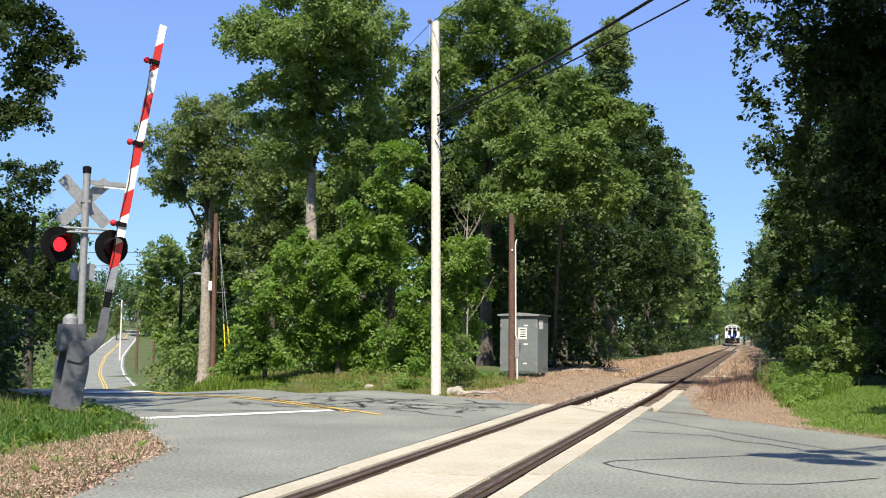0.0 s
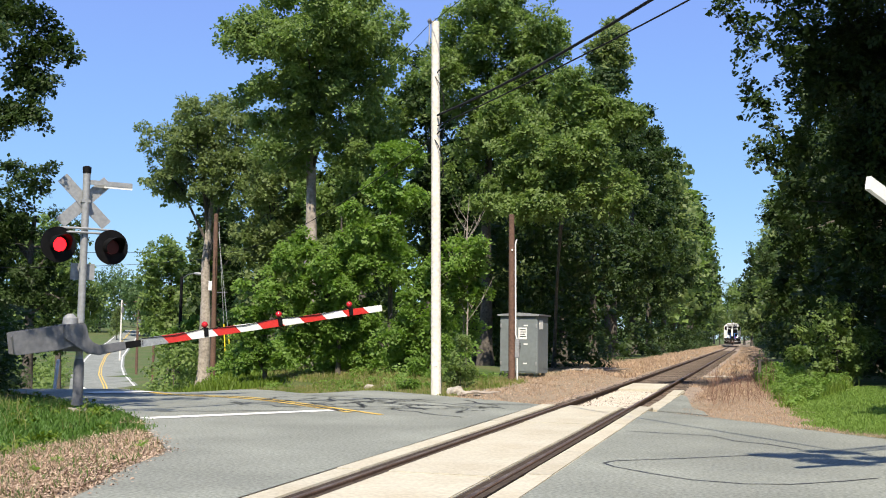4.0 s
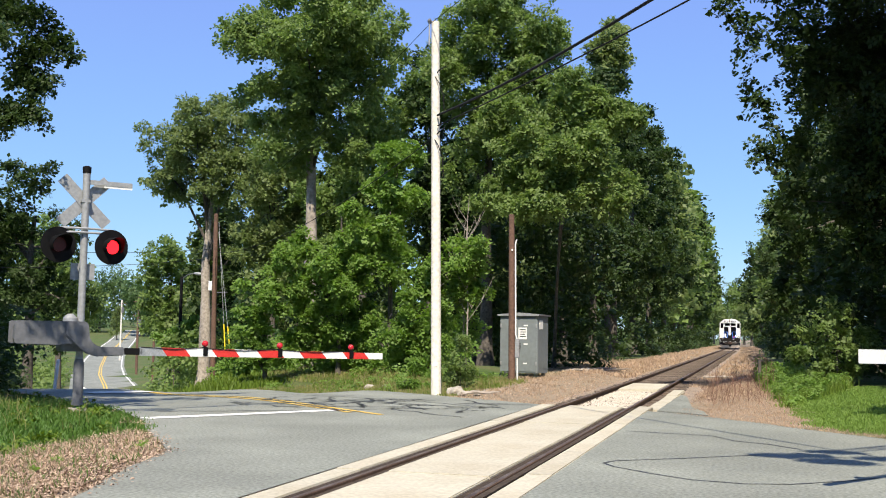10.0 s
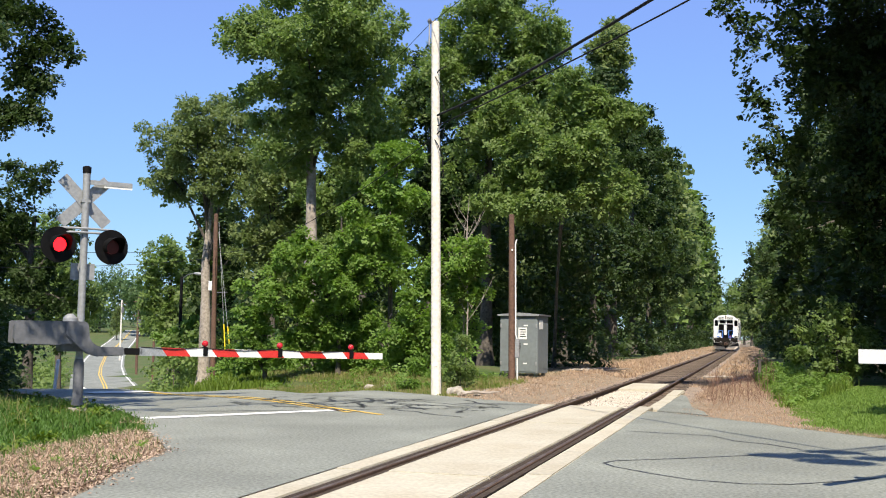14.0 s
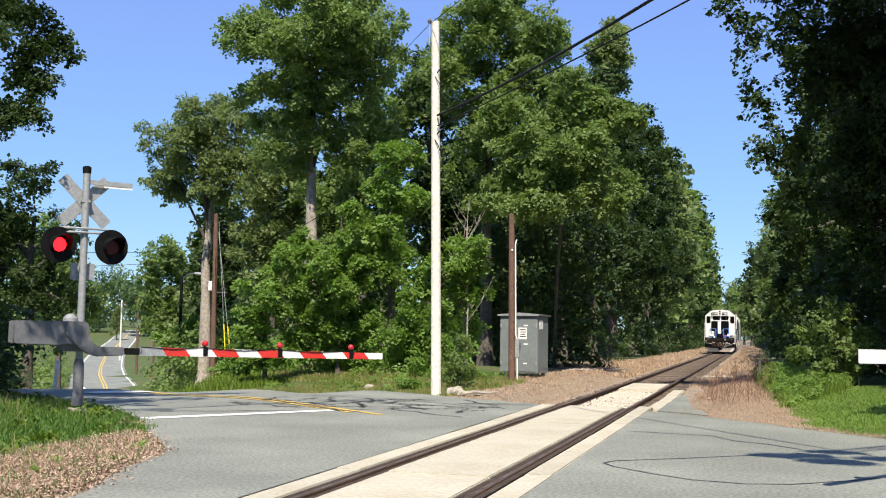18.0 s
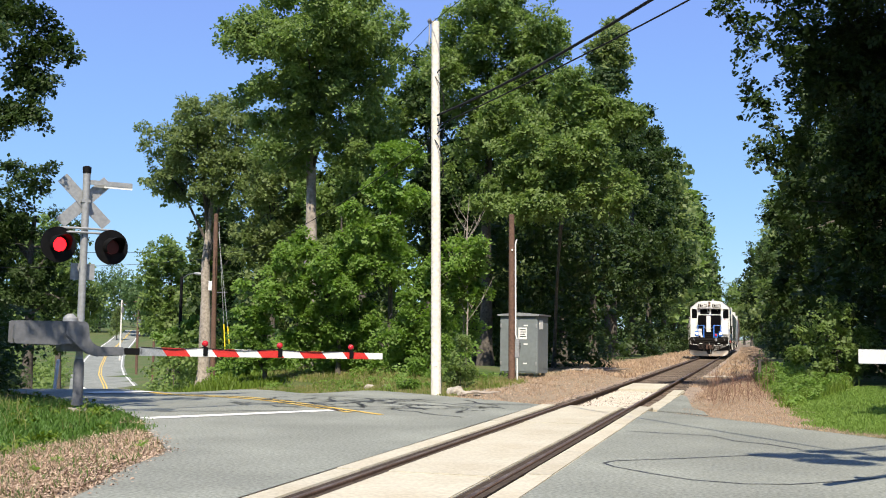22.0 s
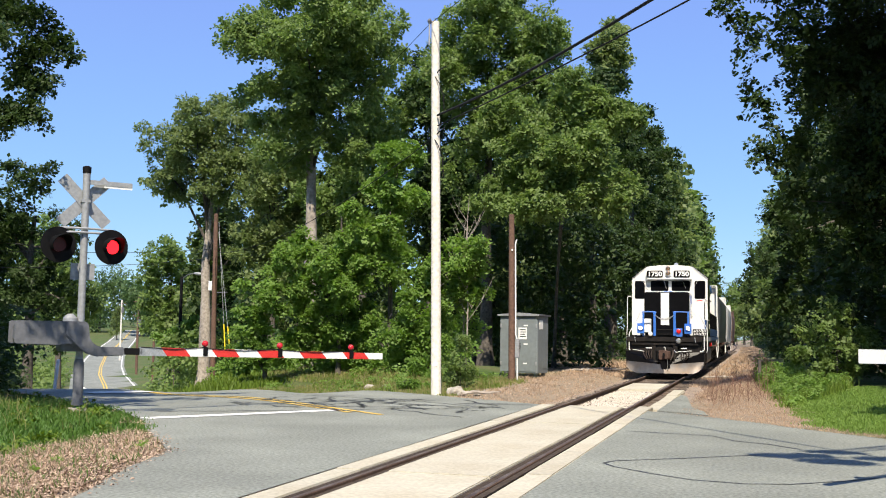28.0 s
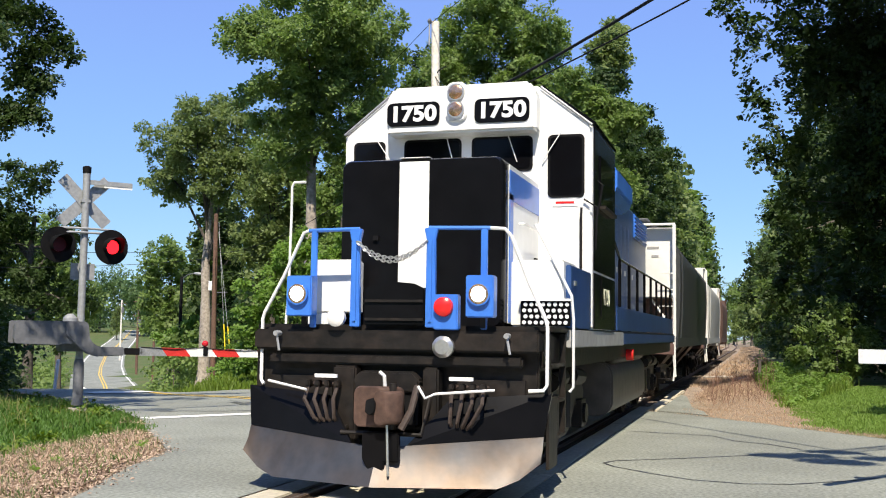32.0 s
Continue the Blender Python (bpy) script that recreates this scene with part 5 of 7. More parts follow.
# ---- signal cabinet ----
def signal_cabinet():
    c = thing("signal_cabinet", "grey steel railroad signal cabinet with stickers", "cabinet", pose(-5.01, 39.25, ground_z(-5.1, 39.2) + 0.03, 0, 0, -7))
    for x in (-0.62, 0.62):
        for y in (-0.45, 0.45):
            part("foot", Geo().box(x, y, 0.07, 0.12, 0.12, 0.40), SHED, c)
    part("body", Geo().box(0, 0, 1.20, 1.50, 1.25, 2.14), SHED, c, bevel=0.012)
    part("roof", Geo().prism([(-0.82, 2.27), (0.82, 2.27), (0.84, 2.33), (0.0, 2.40), (-0.84, 2.33)], "y", -0.74, 0.74), GALV, c, "pale overhanging metal roof", bevel=0.008)
    for side, x in ((-1, -0.37), (1, 0.37)):
        d = part("door", Geo().box(x, -0.635, 1.20, 0.70, 0.03, 2.02), SHED, c, bevel=0.008)
        part("hinge", Geo().box(side * 0.70, -0.655, 1.9, 0.05, 0.03, 0.14), GALV, d)
        part("hinge", Geo().box(side * 0.70, -0.655, 0.5, 0.05, 0.03, 0.14), GALV, d)
    part("handle", Geo().box(0.06, -0.67, 1.15, 0.03, 0.04, 0.22), DARK_METAL, c)
    n = part("notice", Geo().box(0.16, -0.655, 1.62, 0.34, 0.008, 0.44), WHITE_PLAIN, c, "white notice sheet")
    for i in range(4):
        part("print_line", Geo().box(0.16 + 0.02 * (i % 2), -0.661, 1.76 - 0.085 * i, 0.24 - 0.03 * (i % 3), 0.004, 0.03), DARK_METAL, n)
    for x, z in ((0.28, 1.92), (0.28, 1.22), (0.26, 0.50)):
        part("sticker", Geo().box(x, -0.656, z, 0.16, 0.006, 0.05), WHITE_PLAIN, c, "small torn white sticker")
    part("side_plate", Geo().box(0.757, -0.25, 1.95, 0.012, 0.42, 0.34), WHITE_PLAIN, c, "pale metal vent plate", bevel=0.004)
    part("side_vent", Geo().box(0.757, 0.25, 0.6, 0.012, 0.5, 0.6), SHED, c, bevel=0.004)
    part("seam", Geo().box(0.70, -0.632, 1.2, 0.03, 0.03, 2.1), GALV, c)


signal_cabinet()


# ---- small things at the roadside ----
def stone(x, y, r, label, squash=0.7):
    bm = bmesh.new()
    bmesh.ops.create_icosphere(bm, subdivisions=3, radius=1)
    for v in bm.verts:
        k = 1 + 0.28 * noise.noise(v.co * 1.3 + Vector((x, y, 0))) + 0.08 * noise.noise(v.co * 4 + Vector((y, x, 2)))
        v.co = Vector((v.co.x * r * k, v.co.y * r * k * 0.85, v.co.z * r * squash * k))
    me = bpy.data.meshes.new("stone")
    bm.to_mesh(me)
    bm.free()
    me.materials.append(STONE)
    ob = new("stone", me)
    ob.matrix_world = pose(x, y, ground_z(x, y) + r * squash * 0.45)
    tagged(ob, label, "stone", group="stones by the pole")


for x, y, r in ((-4.0, 26.1, 0.24), (-3.75, 25.9, 0.14), (-3.45, 26.2, 0.09), (-7.3, 28.6, 0.16), (-6.9, 28.9, 0.12)):
    stone(x, y, r, "pale weathered field stone in dry weeds")
for i, (x, y, a, n) in enumerate(((-3.4, 47.5, 20, 1.3), (-3.0, 49, -15, 1.1), (-3.9, 46.0, 40, 0.8), (2.6, 44, 10, 1.2), (3.1, 40, 60, 1.0), (-3.3, 26.0, 30, 0.5))):
    g = Geo().tube([(-n, 0, 0.05), (-n * 0.3, 0.1, 0.09), (n * 0.4, 0.0, 0.07), (n, -0.1, 0.12)], [0.045, 0.05, 0.035, 0.012], 7).tube([(0, 0.05, 0.08), (0.3, 0.35, 0.16)], [0.025, 0.008], 5)
    ob = part("fallen_branch", g, BARK_PALE, smooth=True)
    ob.matrix_world = pose(x, y, ground_z(x, y) + 0.02, 0, 0, a)
    tagged(ob, "bleached fallen branch beside the line", "branch", group="fallen branches")

post = part("leaning_post", Geo().tube([(0, 0, -0.2), (0.13, 0, 1.0)], 0.055, 8), WHITE_PLAIN, smooth=True)
post.matrix_world = pose(-18.5, 29.25, -0.45)
tagged(post, "pale leaning roadside post in the grass", "post")
rail = thing("guard_rail", "low pale guard rail end beside the valley road", "guard rail", pose(-29.5, 47.8, ground_z(-29.5, 47.8), 0, 0, -12))
part("beam", Geo().tube([(-1.2, 0, 0.75), (-0.7, -0.1, 0.45), (0.4, -0.1, 0.32), (1.2, 0, 0.30)], 0.09, 8), GALV, rail, smooth=True)
for x in (-0.6, 0.3, 1.0):
    part("post", Geo().box(x, 0.02, 0.05, 0.12, 0.12, 0.8), WOOD_POLE, rail)
part("end_cap", Geo().box(-1.25, 0, 0.75, 0.35, 0.25, 0.4), WHITE_PLAIN, rail, bevel=0.08)
vine_post = part("vine_post", Geo().tube([(0, 0, -0.2), (0.02, 0, 0.9)], 0.05, 8), BARK, smooth=True)
vine_post.matrix_world = pose(3.55, 34.0, 0.0)
tagged(vine_post, "weathered wooden post among dry weeds", "post")


def dead_sapling(x, y, h, seed):
    """A leafless grey sapling: a thin trunk and rising twigs."""
    rng = np.random.default_rng(seed)
    t = thing("dead_sapling", "bare grey dead sapling behind the tall pole", "tree", pose(x, y, ground_z(x, y)), group="dead saplings")
    part("trunk", Geo().tube([(0, 0, -0.2), (0.05, 0, h * 0.4), (-0.04, 0, h * 0.75), (0.05, 0, h)], [0.035, 0.028, 0.018, 0.005], 7), BARK_PALE, t, smooth=True)
    for i in range(13):
        k = rng.uniform(0.3, 0.92)
        a, n = rng.uniform(0, 6.28), h * (0.40 - 0.25 * k)
        p = Vector((0, 0, h * k))
        q = p + Vector((math.cos(a) * n * 0.5, math.sin(a) * n * 0.5, n * 0.8))
        w = p.lerp(q, 0.55) + Vector((0, 0, -0.06 * n))
        g = Geo().tube([p, w, q], [0.013, 0.009, 0.003], 5)
        g.tube([w, w + Vector((-math.sin(a) * n * 0.2, math.cos(a) * n * 0.2, n * 0.3))], [0.008, 0.003], 4)
        part("branch", g, BARK_PALE, t)


dead_sapling(-6.1, 34.8, 6.4, 3)
dead_sapling(-6.7, 36.5, 5.6, 8)


# ---- the train ----
LOCO_WHITE = mat("locomotive_white", (0.80, 0.80, 0.79), 0.35, var=0.04, fine=6, coarse=1.0, bump=0.01, tint=(0.68, 0.67, 0.64), tint_amount=0.4, coat=0.2)
LOCO_BLUE = mat("locomotive_blue", (0.045, 0.19, 0.66), 0.35, var=0.07, fine=6, coarse=1.2, bump=0.01, tint=(0.03, 0.13, 0.48), tint_amount=0.5, coat=0.2)
LOCO_NAVY = mat("locomotive_side_blue", (0.028, 0.070, 0.200), 0.3, var=0.12, fine=5, coarse=1.0, bump=0.02, tint=(0.007, 0.016, 0.055), spec=0.4)
LOCO_BLACK = mat("locomotive_black", (0.006, 0.006, 0.007), 0.16, var=0.15, fine=5, coarse=1.2, bump=0.01, spec=0.10)
GRIME = mat("underframe_grime", (0.010, 0.0088, 0.008), 0.5, var=0.5, fine=9, coarse=3.5, bump=0.25, tint=(0.030, 0.021, 0.016), spec=0.3)
SILL_GREY = mat("sill_grey", (0.33, 0.33, 0.32), 0.6, var=0.15, fine=8, coarse=1.2, bump=0.05, tint=(0.20, 0.19, 0.18))
PLOW_STEEL = mat("plow_steel", (0.082, 0.085, 0.092), 0.46, 0.6, var=0.16, fine=7, coarse=1.7, bump=0.04, tint=(0.085, 0.056, 0.034), tint_amount=0.75)
COUPLER_RUST = mat("coupler_rust", (0.085, 0.048, 0.036), 0.75, 0.2, var=0.3, fine=14, coarse=4, bump=0.3)
HOSE = mat("air_hose", (0.05, 0.034, 0.028), 0.7, var=0.25, bump=0.1)
DARK_GLASS = mat("opaque_dark_glass", (0.004, 0.004, 0.005), 0.06, var=0.05, bump=0, spec=0.14)
HEADLAMP = glow("headlamp_lit", (1.0, 0.93, 0.80), 16.0)
HEADLAMP_TOP = mat("headlamp_glass", (0.50, 0.27, 0.15), 0.22, 0.85, var=0.35, fine=22, coarse=9, bump=0.3, tint=(0.85, 0.75, 0.62))
RED_LENS = mat("red_marker_lens", (0.75, 0.02, 0.02), 0.25, var=0.05, bump=0)
CHROME = mat("bare_bright_metal", (0.62, 0.62, 0.60), 0.3, 0.8, var=0.1, bump=0.03)
HOPPER_GREY = mat("hopper_grey", (0.04, 0.043, 0.047), 0.32, var=0.12, fine=4, coarse=0.8, bump=0.03, tint=(0.028, 0.029, 0.032))
HOPPER_PALE = mat("pale_hopper_paint", (0.36, 0.37, 0.37), 0.5, var=0.1, fine=4, coarse=0.8, bump=0.03, tint=(0.28, 0.27, 0.26))
HOPPER_END = mat("white_hopper_end", (0.76, 0.76, 0.73), 0.5, var=0.08, fine=4, coarse=1.0, bump=0.03, tint=(0.55, 0.53, 0.49))
HOPPER_BROWN = mat("brown_hopper_paint", (0.11, 0.06, 0.05), 0.65, var=0.25, fine=4, coarse=0.8, bump=0.05, tint=(0.16, 0.10, 0.08))
HOPPER_RED = mat("oxide_red_hopper", (0.10, 0.055, 0.045), 0.65, var=0.2, fine=4, coarse=0.8, bump=0.05)


def ring(cx, cz, rx, rz, corner, n=5):
    """A rounded rectangle in x and z."""
    out = []
    for sx, sz, a0 in ((1, 1, 0), (-1, 1, 90), (-1, -1, 180), (1, -1, 270)):
        for i in range(n + 1):
            a = radians(a0 + 90 * i / n)
            out.append((cx + sx * (rx - corner) + corner * math.cos(a), cz + sz * (rz - corner) + corner * math.sin(a)))
    return out


def wheelset(parent, y, r=0.508):
    """Two flanged wheels on an axle, turning about x."""
    w = part("wheelset", Geo().cyl((-0.85, 0, 0), (0.85, 0, 0), 0.085, 12), GRIME, parent, "dark steel wheelset", smooth=True, m=pose(0, y, r))
    for side in (-1, 1):
        prof = [(0.70, r * 0.30), (0.70, r + 0.028), (0.725, r + 0.028), (0.735, r), (0.83, r - 0.012), (0.83, r * 0.82), (0.79, r * 0.80), (0.79, r * 0.35), (0.85, r * 0.30), (0.85, 0.10)]
        g = Geo().tube([(side * a, 0, 0) for a, _ in prof], [b for _, b in prof], 28, close=True)
        part("wheel", g, GRIME, w, smooth=True)
    return w


def side_frame(g, yc, base, x, low=0.30, high=0.85):
    """The cast side of a truck with its two journals."""
    for s in (-1, 1):
        g.prism([(yc - base / 2 - 0.42, high - 0.06), (yc - base / 2 - 0.30, high + 0.05), (yc - 0.55, high + 0.10), (yc + 0.55, high + 0.10), (yc + base / 2 + 0.30, high + 0.05), (yc + base / 2 + 0.42, high - 0.06), (yc + base / 2 + 0.36, high - 0.22),
                 (yc + base / 2 - 0.3, high - 0.20), (yc + 0.55, low + 0.05), (yc - 0.55, low + 0.05), (yc - base / 2 + 0.3, high - 0.20), (yc - base / 2 - 0.36, high - 0.22)], "x", s * x - 0.06, s * x + 0.06)
        for d in (-1, 1):
            g.box(s * (x + 0.03), yc + d * base / 2, 0.53, 0.20, 0.34, 0.36)
            g.cyl((s * (x - 0.02), yc + d * base / 2, 0.53), (s * (x + 0.17), yc + d * base / 2, 0.53), 0.13, 12)


def locomotive():
    """Origin on the rails under the end plate; the nose looks to -y."""
    L = thing("locomotive", "white, blue and black diesel road switcher with lit headlights", "locomotive")
    P = lambda name, geo, m, label="", bevel=0.0, smooth=False, parent=None, at=None: part(name, geo, m, parent or L, label, bevel, smooth, at)

    # frame and running gear
    P("underframe", Geo().box(0, 8.35, 1.38, 2.9, 16.1, 0.36), GRIME, "grimy black underframe", 0.03)
    for s in (-1, 1):
        P("side_sill", Geo().box(s * 1.545, 3.5, 1.51, 0.05, 4.6, 0.19), SILL_GREY, "pale grey side sill", 0.01)
        P("side_sill", Geo().box(s * 1.545, 11.0, 1.51, 0.05, 10.4, 0.16), LOCO_NAVY, "blue side sill", 0.01)
    P("walkway", Geo().box(0, 8.3, 1.60, 3.08, 16.0, 0.05), GRIME, "dark tread plate walkway", 0.008)
    P("end_plate", Geo().box(0, 0.27, 1.10, 2.86, 0.08, 0.98), GRIME, "black pilot plate", 0.015)
    P("end_sill", Geo().box(0, 0.17, 1.47, 2.92, 0.22, 0.20), GRIME, "", 0.02)
    P("buffer_beam", Geo().box(0, 0.14, 1.28, 2.6, 0.10, 0.10), GRIME, "", 0.02)
    for s in (-1, 1):
        P("step_well_side", Geo().box(s * 1.50, 0.32, 1.05, 0.05, 0.08, 1.02), GRIME)
        P("step_well_side", Geo().box(s * 1.50, 1.12, 1.05, 0.06, 0.06, 1.02), GRIME)
        for k, z in enumerate((0.55, 0.90, 1.25)):
            P("step", Geo().box(s * 1.36, 0.72, z, 0.34, 0.74, 0.035), GRIME, "steel step", 0.006)
    for yc, name in ((3.0, "truck"), (13.4, "truck")):
        g = Geo()
        side_frame(g, yc, 2.75, 1.08)
        for s in (-1, 1):
            for d in (-0.45, 0.45):
                g.tube([(s * 1.10, yc + d, 0.42), (s * 1.10, yc + d, 0.86)], 0.10, 10)
            g.tube([(s * 1.20, yc - 1.0, 1.02), (s * 1.20, yc - 0.3, 1.06)], 0.11, 10)
            g.tube([(s * 1.20, yc + 0.3, 1.06), (s * 1.20, yc + 1.0, 1.02)], 0.11, 10)
        g.box(0, yc, 0.66, 2.0, 0.5, 0.3)
        P(name, g, GRIME, "grimy black cast truck frame")
    P("fuel_tank", Geo().loft([[(x, y, z) for x, z in ring(0, 0.78, 1.40, 0.40, 0.22)] for y in (5.9, 10.6)]), mat("tank_grey", (0.06, 0.055, 0.05), 0.5, var=0.25, fine=5, coarse=1.2, bump=0.05, tint=(0.10, 0.08, 0.07)), "grey-brown fuel tank", 0.03, True)
    for s in (-1, 1):
        P("air_reservoir", Geo().tube([(s * 1.28, 6.1, 1.28), (s * 1.28, 6.2, 1.28), (s * 1.28, 10.1, 1.28), (s * 1.28, 10.2, 1.28)], [0.08, 0.16, 0.16, 0.08], 16), GRIME, "", 0, True)
    P("fuel_valve", Geo().cyl((1.45, 7.2, 1.26), (1.56, 7.2, 1.26), 0.09, 14), RED_LENS, "red fuel shut-off button", 0, True)

    # pilot plow: two wings that meet in a blunt V
    for s in (-1, 1):
        n, low, top = 8, [], []
        for i in range(n + 1):
            k = i / n
            x = s * 1.50 * k
            zb = 0.14 if k < 0.80 else (0.22 if k < 0.9 else 0.37)
            low.append((x, -0.48 + 0.44 * k, zb))
            top.append((x, -0.30 + 0.42 * k, 0.48 + 0.12 * k))
        mid = [((a[0] + b[0]) / 2, (a[1] + b[1]) / 2 + 0.03, (a[2] + b[2]) / 2) for a, b in zip(low, top)]
        g = Geo()
        v = low + mid + top + [(x, y + 0.03, z) for x, y, z in low] + [(x, y + 0.03, z) for x, y, z in mid] + [(x, y + 0.03, z) for x, y, z in top]
        m = n + 1
        f = []
        for i in range(n):
            for r in (0, 1):
                f += [(r * m + i, r * m + i + 1, (r + 1) * m + i + 1, (r + 1) * m + i), ((r + 3) * m + i, (r + 4) * m + i, (r + 4) * m + i + 1, (r + 3) * m + i + 1)]
            f += [(i, 3 * m + i, 3 * m + i + 1, i + 1), (2 * m + i, 2 * m + i + 1, 5 * m + i + 1, 5 * m + i)]
        f += [(n, m + n, 4 * m + n, 3 * m + n), (m + n, 2 * m + n, 5 * m + n, 4 * m + n)]
        P("plow_wing", g.add(v, f), PLOW_STEEL, "scuffed silver steel plow blade", 0, True)
        g = Geo().add([(s * 0.28, -0.225, 0.505), (s * 1.50, 0.125, 0.605), (s * 1.56, 0.20, 1.00), (s * 0.62, 0.02, 0.93),
                       (s * 0.28, -0.185, 0.505), (s * 1.50, 0.165, 0.605), (s * 1.56, 0.24, 1.00), (s * 0.62, 0.06, 0.93)], [(0, 1, 2, 3), (7, 6, 5, 4), (0, 4, 5, 1), (2, 6, 7, 3), (1, 5, 6, 2), (0, 3, 7, 4)])
        P("plow_upper", g, LOCO_BLACK, "black upper plow plate")
        P("plow_end", Geo().box(s * 1.52, 0.42, 0.62, 0.03, 0.42, 0.66), GRIME, "dark plow side plate")
        P("skirt", Geo().box(s * 0.98, 0.20, 0.88, 0.66, 0.04, 0.46), GRIME)

    # coupler and pilot fittings
    # solid black box stands in for the shaded pocket
    P("coupler_pocket", Geo().box(0, 0.12, 0.88, 0.62, 0.30, 0.46), DARK_METAL, "", 0.03)
    P("coupler_shank", Geo().box(0.02, -0.02, 0.87, 0.22, 0.5, 0.20), COUPLER_RUST, "", 0.03)
    P("coupler_head", Geo().loft([[(x, y, z) for x, z in ring(cx, 0.86, rx, rz, 0.06, 3)] for y, cx, rx, rz in ((-0.05, 0.03, 0.15, 0.13), (-0.15, 0.02, 0.20, 0.18), (-0.33, 0.0, 0.21, 0.19), (-0.40, -0.05, 0.14, 0.18))]), COUPLER_RUST, "rusty brown knuckle coupler", 0, True)
    P("knuckle", Geo().loft([[(x, y, z) for x, z in ring(cx, 0.86, 0.06, 0.15, 0.04, 3)] for y, cx in ((-0.25, 0.19), (-0.35, 0.21), (-0.45, 0.16), (-0.48, 0.10))]), COUPLER_RUST, "", 0, True)
    # black block painted in for the shade inside the knuckle
    P("knuckle_gap_block", Geo().prism([(-0.04, 0.82), (0.01, 0.79), (0.05, 0.82), (0.06, 0.90), (0.03, 0.95), (-0.03, 0.93)], "y", -0.515, -0.40), DARK_METAL, "black block in place of the shaded knuckle gap", 0.006)
    P("knuckle_pin", Geo().cyl((0.17, -0.34, 0.66), (0.17, -0.34, 1.08), 0.035, 10), GRIME)
    P("lock_lifter", Geo().tube([(0.05, -0.22, 1.04), (0.05, -0.24, 1.14), (0.0, -0.24, 1.18)], 0.018, 6), WHITE_PLAIN, "white lifter")
    P("carry_bracket", Geo().tube([(-0.42, 0.05, 0.64), (-0.40, -0.18, 0.60), (0.40, -0.18, 0.60), (0.42, 0.05, 0.95)], 0.022, 7), GRIME, "", 0, True)
    P("lower_guard", Geo().prism([(-0.12, 0.62), (-0.12, 0.38), (-0.05, 0.26), (0.10, 0.26), (0.10, 0.36), (0.24, 0.36), (0.24, 0.62)], "y", -0.36, -0.30), LOCO_BLACK, "black coupler guard", 0.01)
    P("chain_hook", Geo().tube([(0.14, -0.40, 0.70), (0.15, -0.41, 0.5), (0.16, -0.41, 0.24)], 0.012, 6), CHROME, "hanging chain")
    P("coupler_yoke", Geo().prism([(-0.34, 1.10), (-0.26, 1.18), (0.26, 1.18), (0.34, 1.10), (0.30, 0.98), (-0.30, 0.98)], "y", -0.06, 0.06), GRIME, "", 0.015)
    P("centre_post", Geo().box(-0.46, 0.10, 0.86, 0.24, 0.16, 0.72), GRIME, "", 0.02)
    P("centre_post", Geo().box(0.42, 0.10, 0.86, 0.16, 0.16, 0.72), GRIME, "", 0.02)
    for s, x0 in ((-1, -0.62), (1, 0.78)):
        for i in range(4):
            x = x0 + s * (0.10 * i - 0.12)
            P("air_hose", Geo().tube([(x, 0.12, 1.04), (x, -0.06, 1.02), (x + 0.01 * s, -0.13, 0.9), (x - 0.03 * s * i, -0.12, 0.72), (x - 0.06 * s * i, -0.02, 0.64)], 0.020, 7), HOSE, "brown air hose", 0, True)
            P("hose_valve", Geo().box(x, -0.05, 1.05, 0.05, 0.10, 0.06), GRIME, "", 0.01)
        P("valve_rail", Geo().box(x0 - s * 0.02, -0.10, 1.125, 0.23, 0.03, 0.035), WHITE_PLAIN, "white rail over the hoses")
    P("uncoupling_rod", Geo().tube([(-1.25, -0.02, 1.06), (-0.78, -0.16, 0.99)], 0.013, 7), WHITE_PLAIN, "white uncoupling rod", 0, True)
    P("uncoupling_rod", Geo().tube([(0.40, -0.30, 1.06), (0.47, -0.30, 0.95), (0.56, -0.28, 0.99), (1.08, -0.10, 1.03)], 0.013, 7), WHITE_PLAIN, "white uncoupling rod", 0, True)
    P("main_hose", Geo().tube([(0.34, -0.05, 1.02), (0.36, -0.2, 1.04), (0.34, -0.3, 0.84), (0.26, -0.36, 0.66)], 0.034, 8), HOSE, "", 0, True)
    P("horn_disc", Geo().tube([(0.55, 0.05, 1.42), (0.55, -0.02, 1.42), (0.55, -0.05, 1.42)], [0.10, 0.105, 0.07], 20), CHROME, "round silver cover", 0, True)
    for x in (-1.16, 1.18):
        P("grab_peg", Geo().tube([(x, 0.0, 1.54), (x, -0.05, 1.52), (x + 0.03, -0.05, 1.36)], 0.013, 7), GALV, "", 0, True)
        P("peg_knob", Geo().cyl((x, -0.08, 1.53), (x, 0.02, 1.53), 0.026, 12), GALV)

    # front platform rails
    for x in (-0.84, 0.92):
        P("stanchion", Geo().box(x, 0.10, 2.08, 0.065, 0.035, 0.98), LOCO_BLUE, "bright blue stanchion", 0.008)
    for x in (-0.39, 0.39):
        P("stanchion", Geo().prism([(x - 0.05, 1.60), (x + 0.05, 1.60), (x + 0.045, 2.45), (x + 0.07, 2.57), (x - 0.07, 2.57), (x - 0.045, 2.45)], "y", 0.07, 0.13), LOCO_BLUE, "bright blue stanchion", 0.01)
        P("stanchion_rib", Geo().box(x, 0.062, 2.06, 0.03, 0.012, 0.8), LOCO_BLUE)
    P("handrail", Geo().tube([(-0.36, 0.10, 2.57), (-0.90, 0.10, 2.56)], 0.021, 8), LOCO_BLUE, "blue handrail", 0, True)
    P("handrail", Geo().tube([(0.36, 0.10, 2.57), (0.98, 0.10, 2.56)], 0.021, 8), LOCO_BLUE, "blue handrail", 0, True)
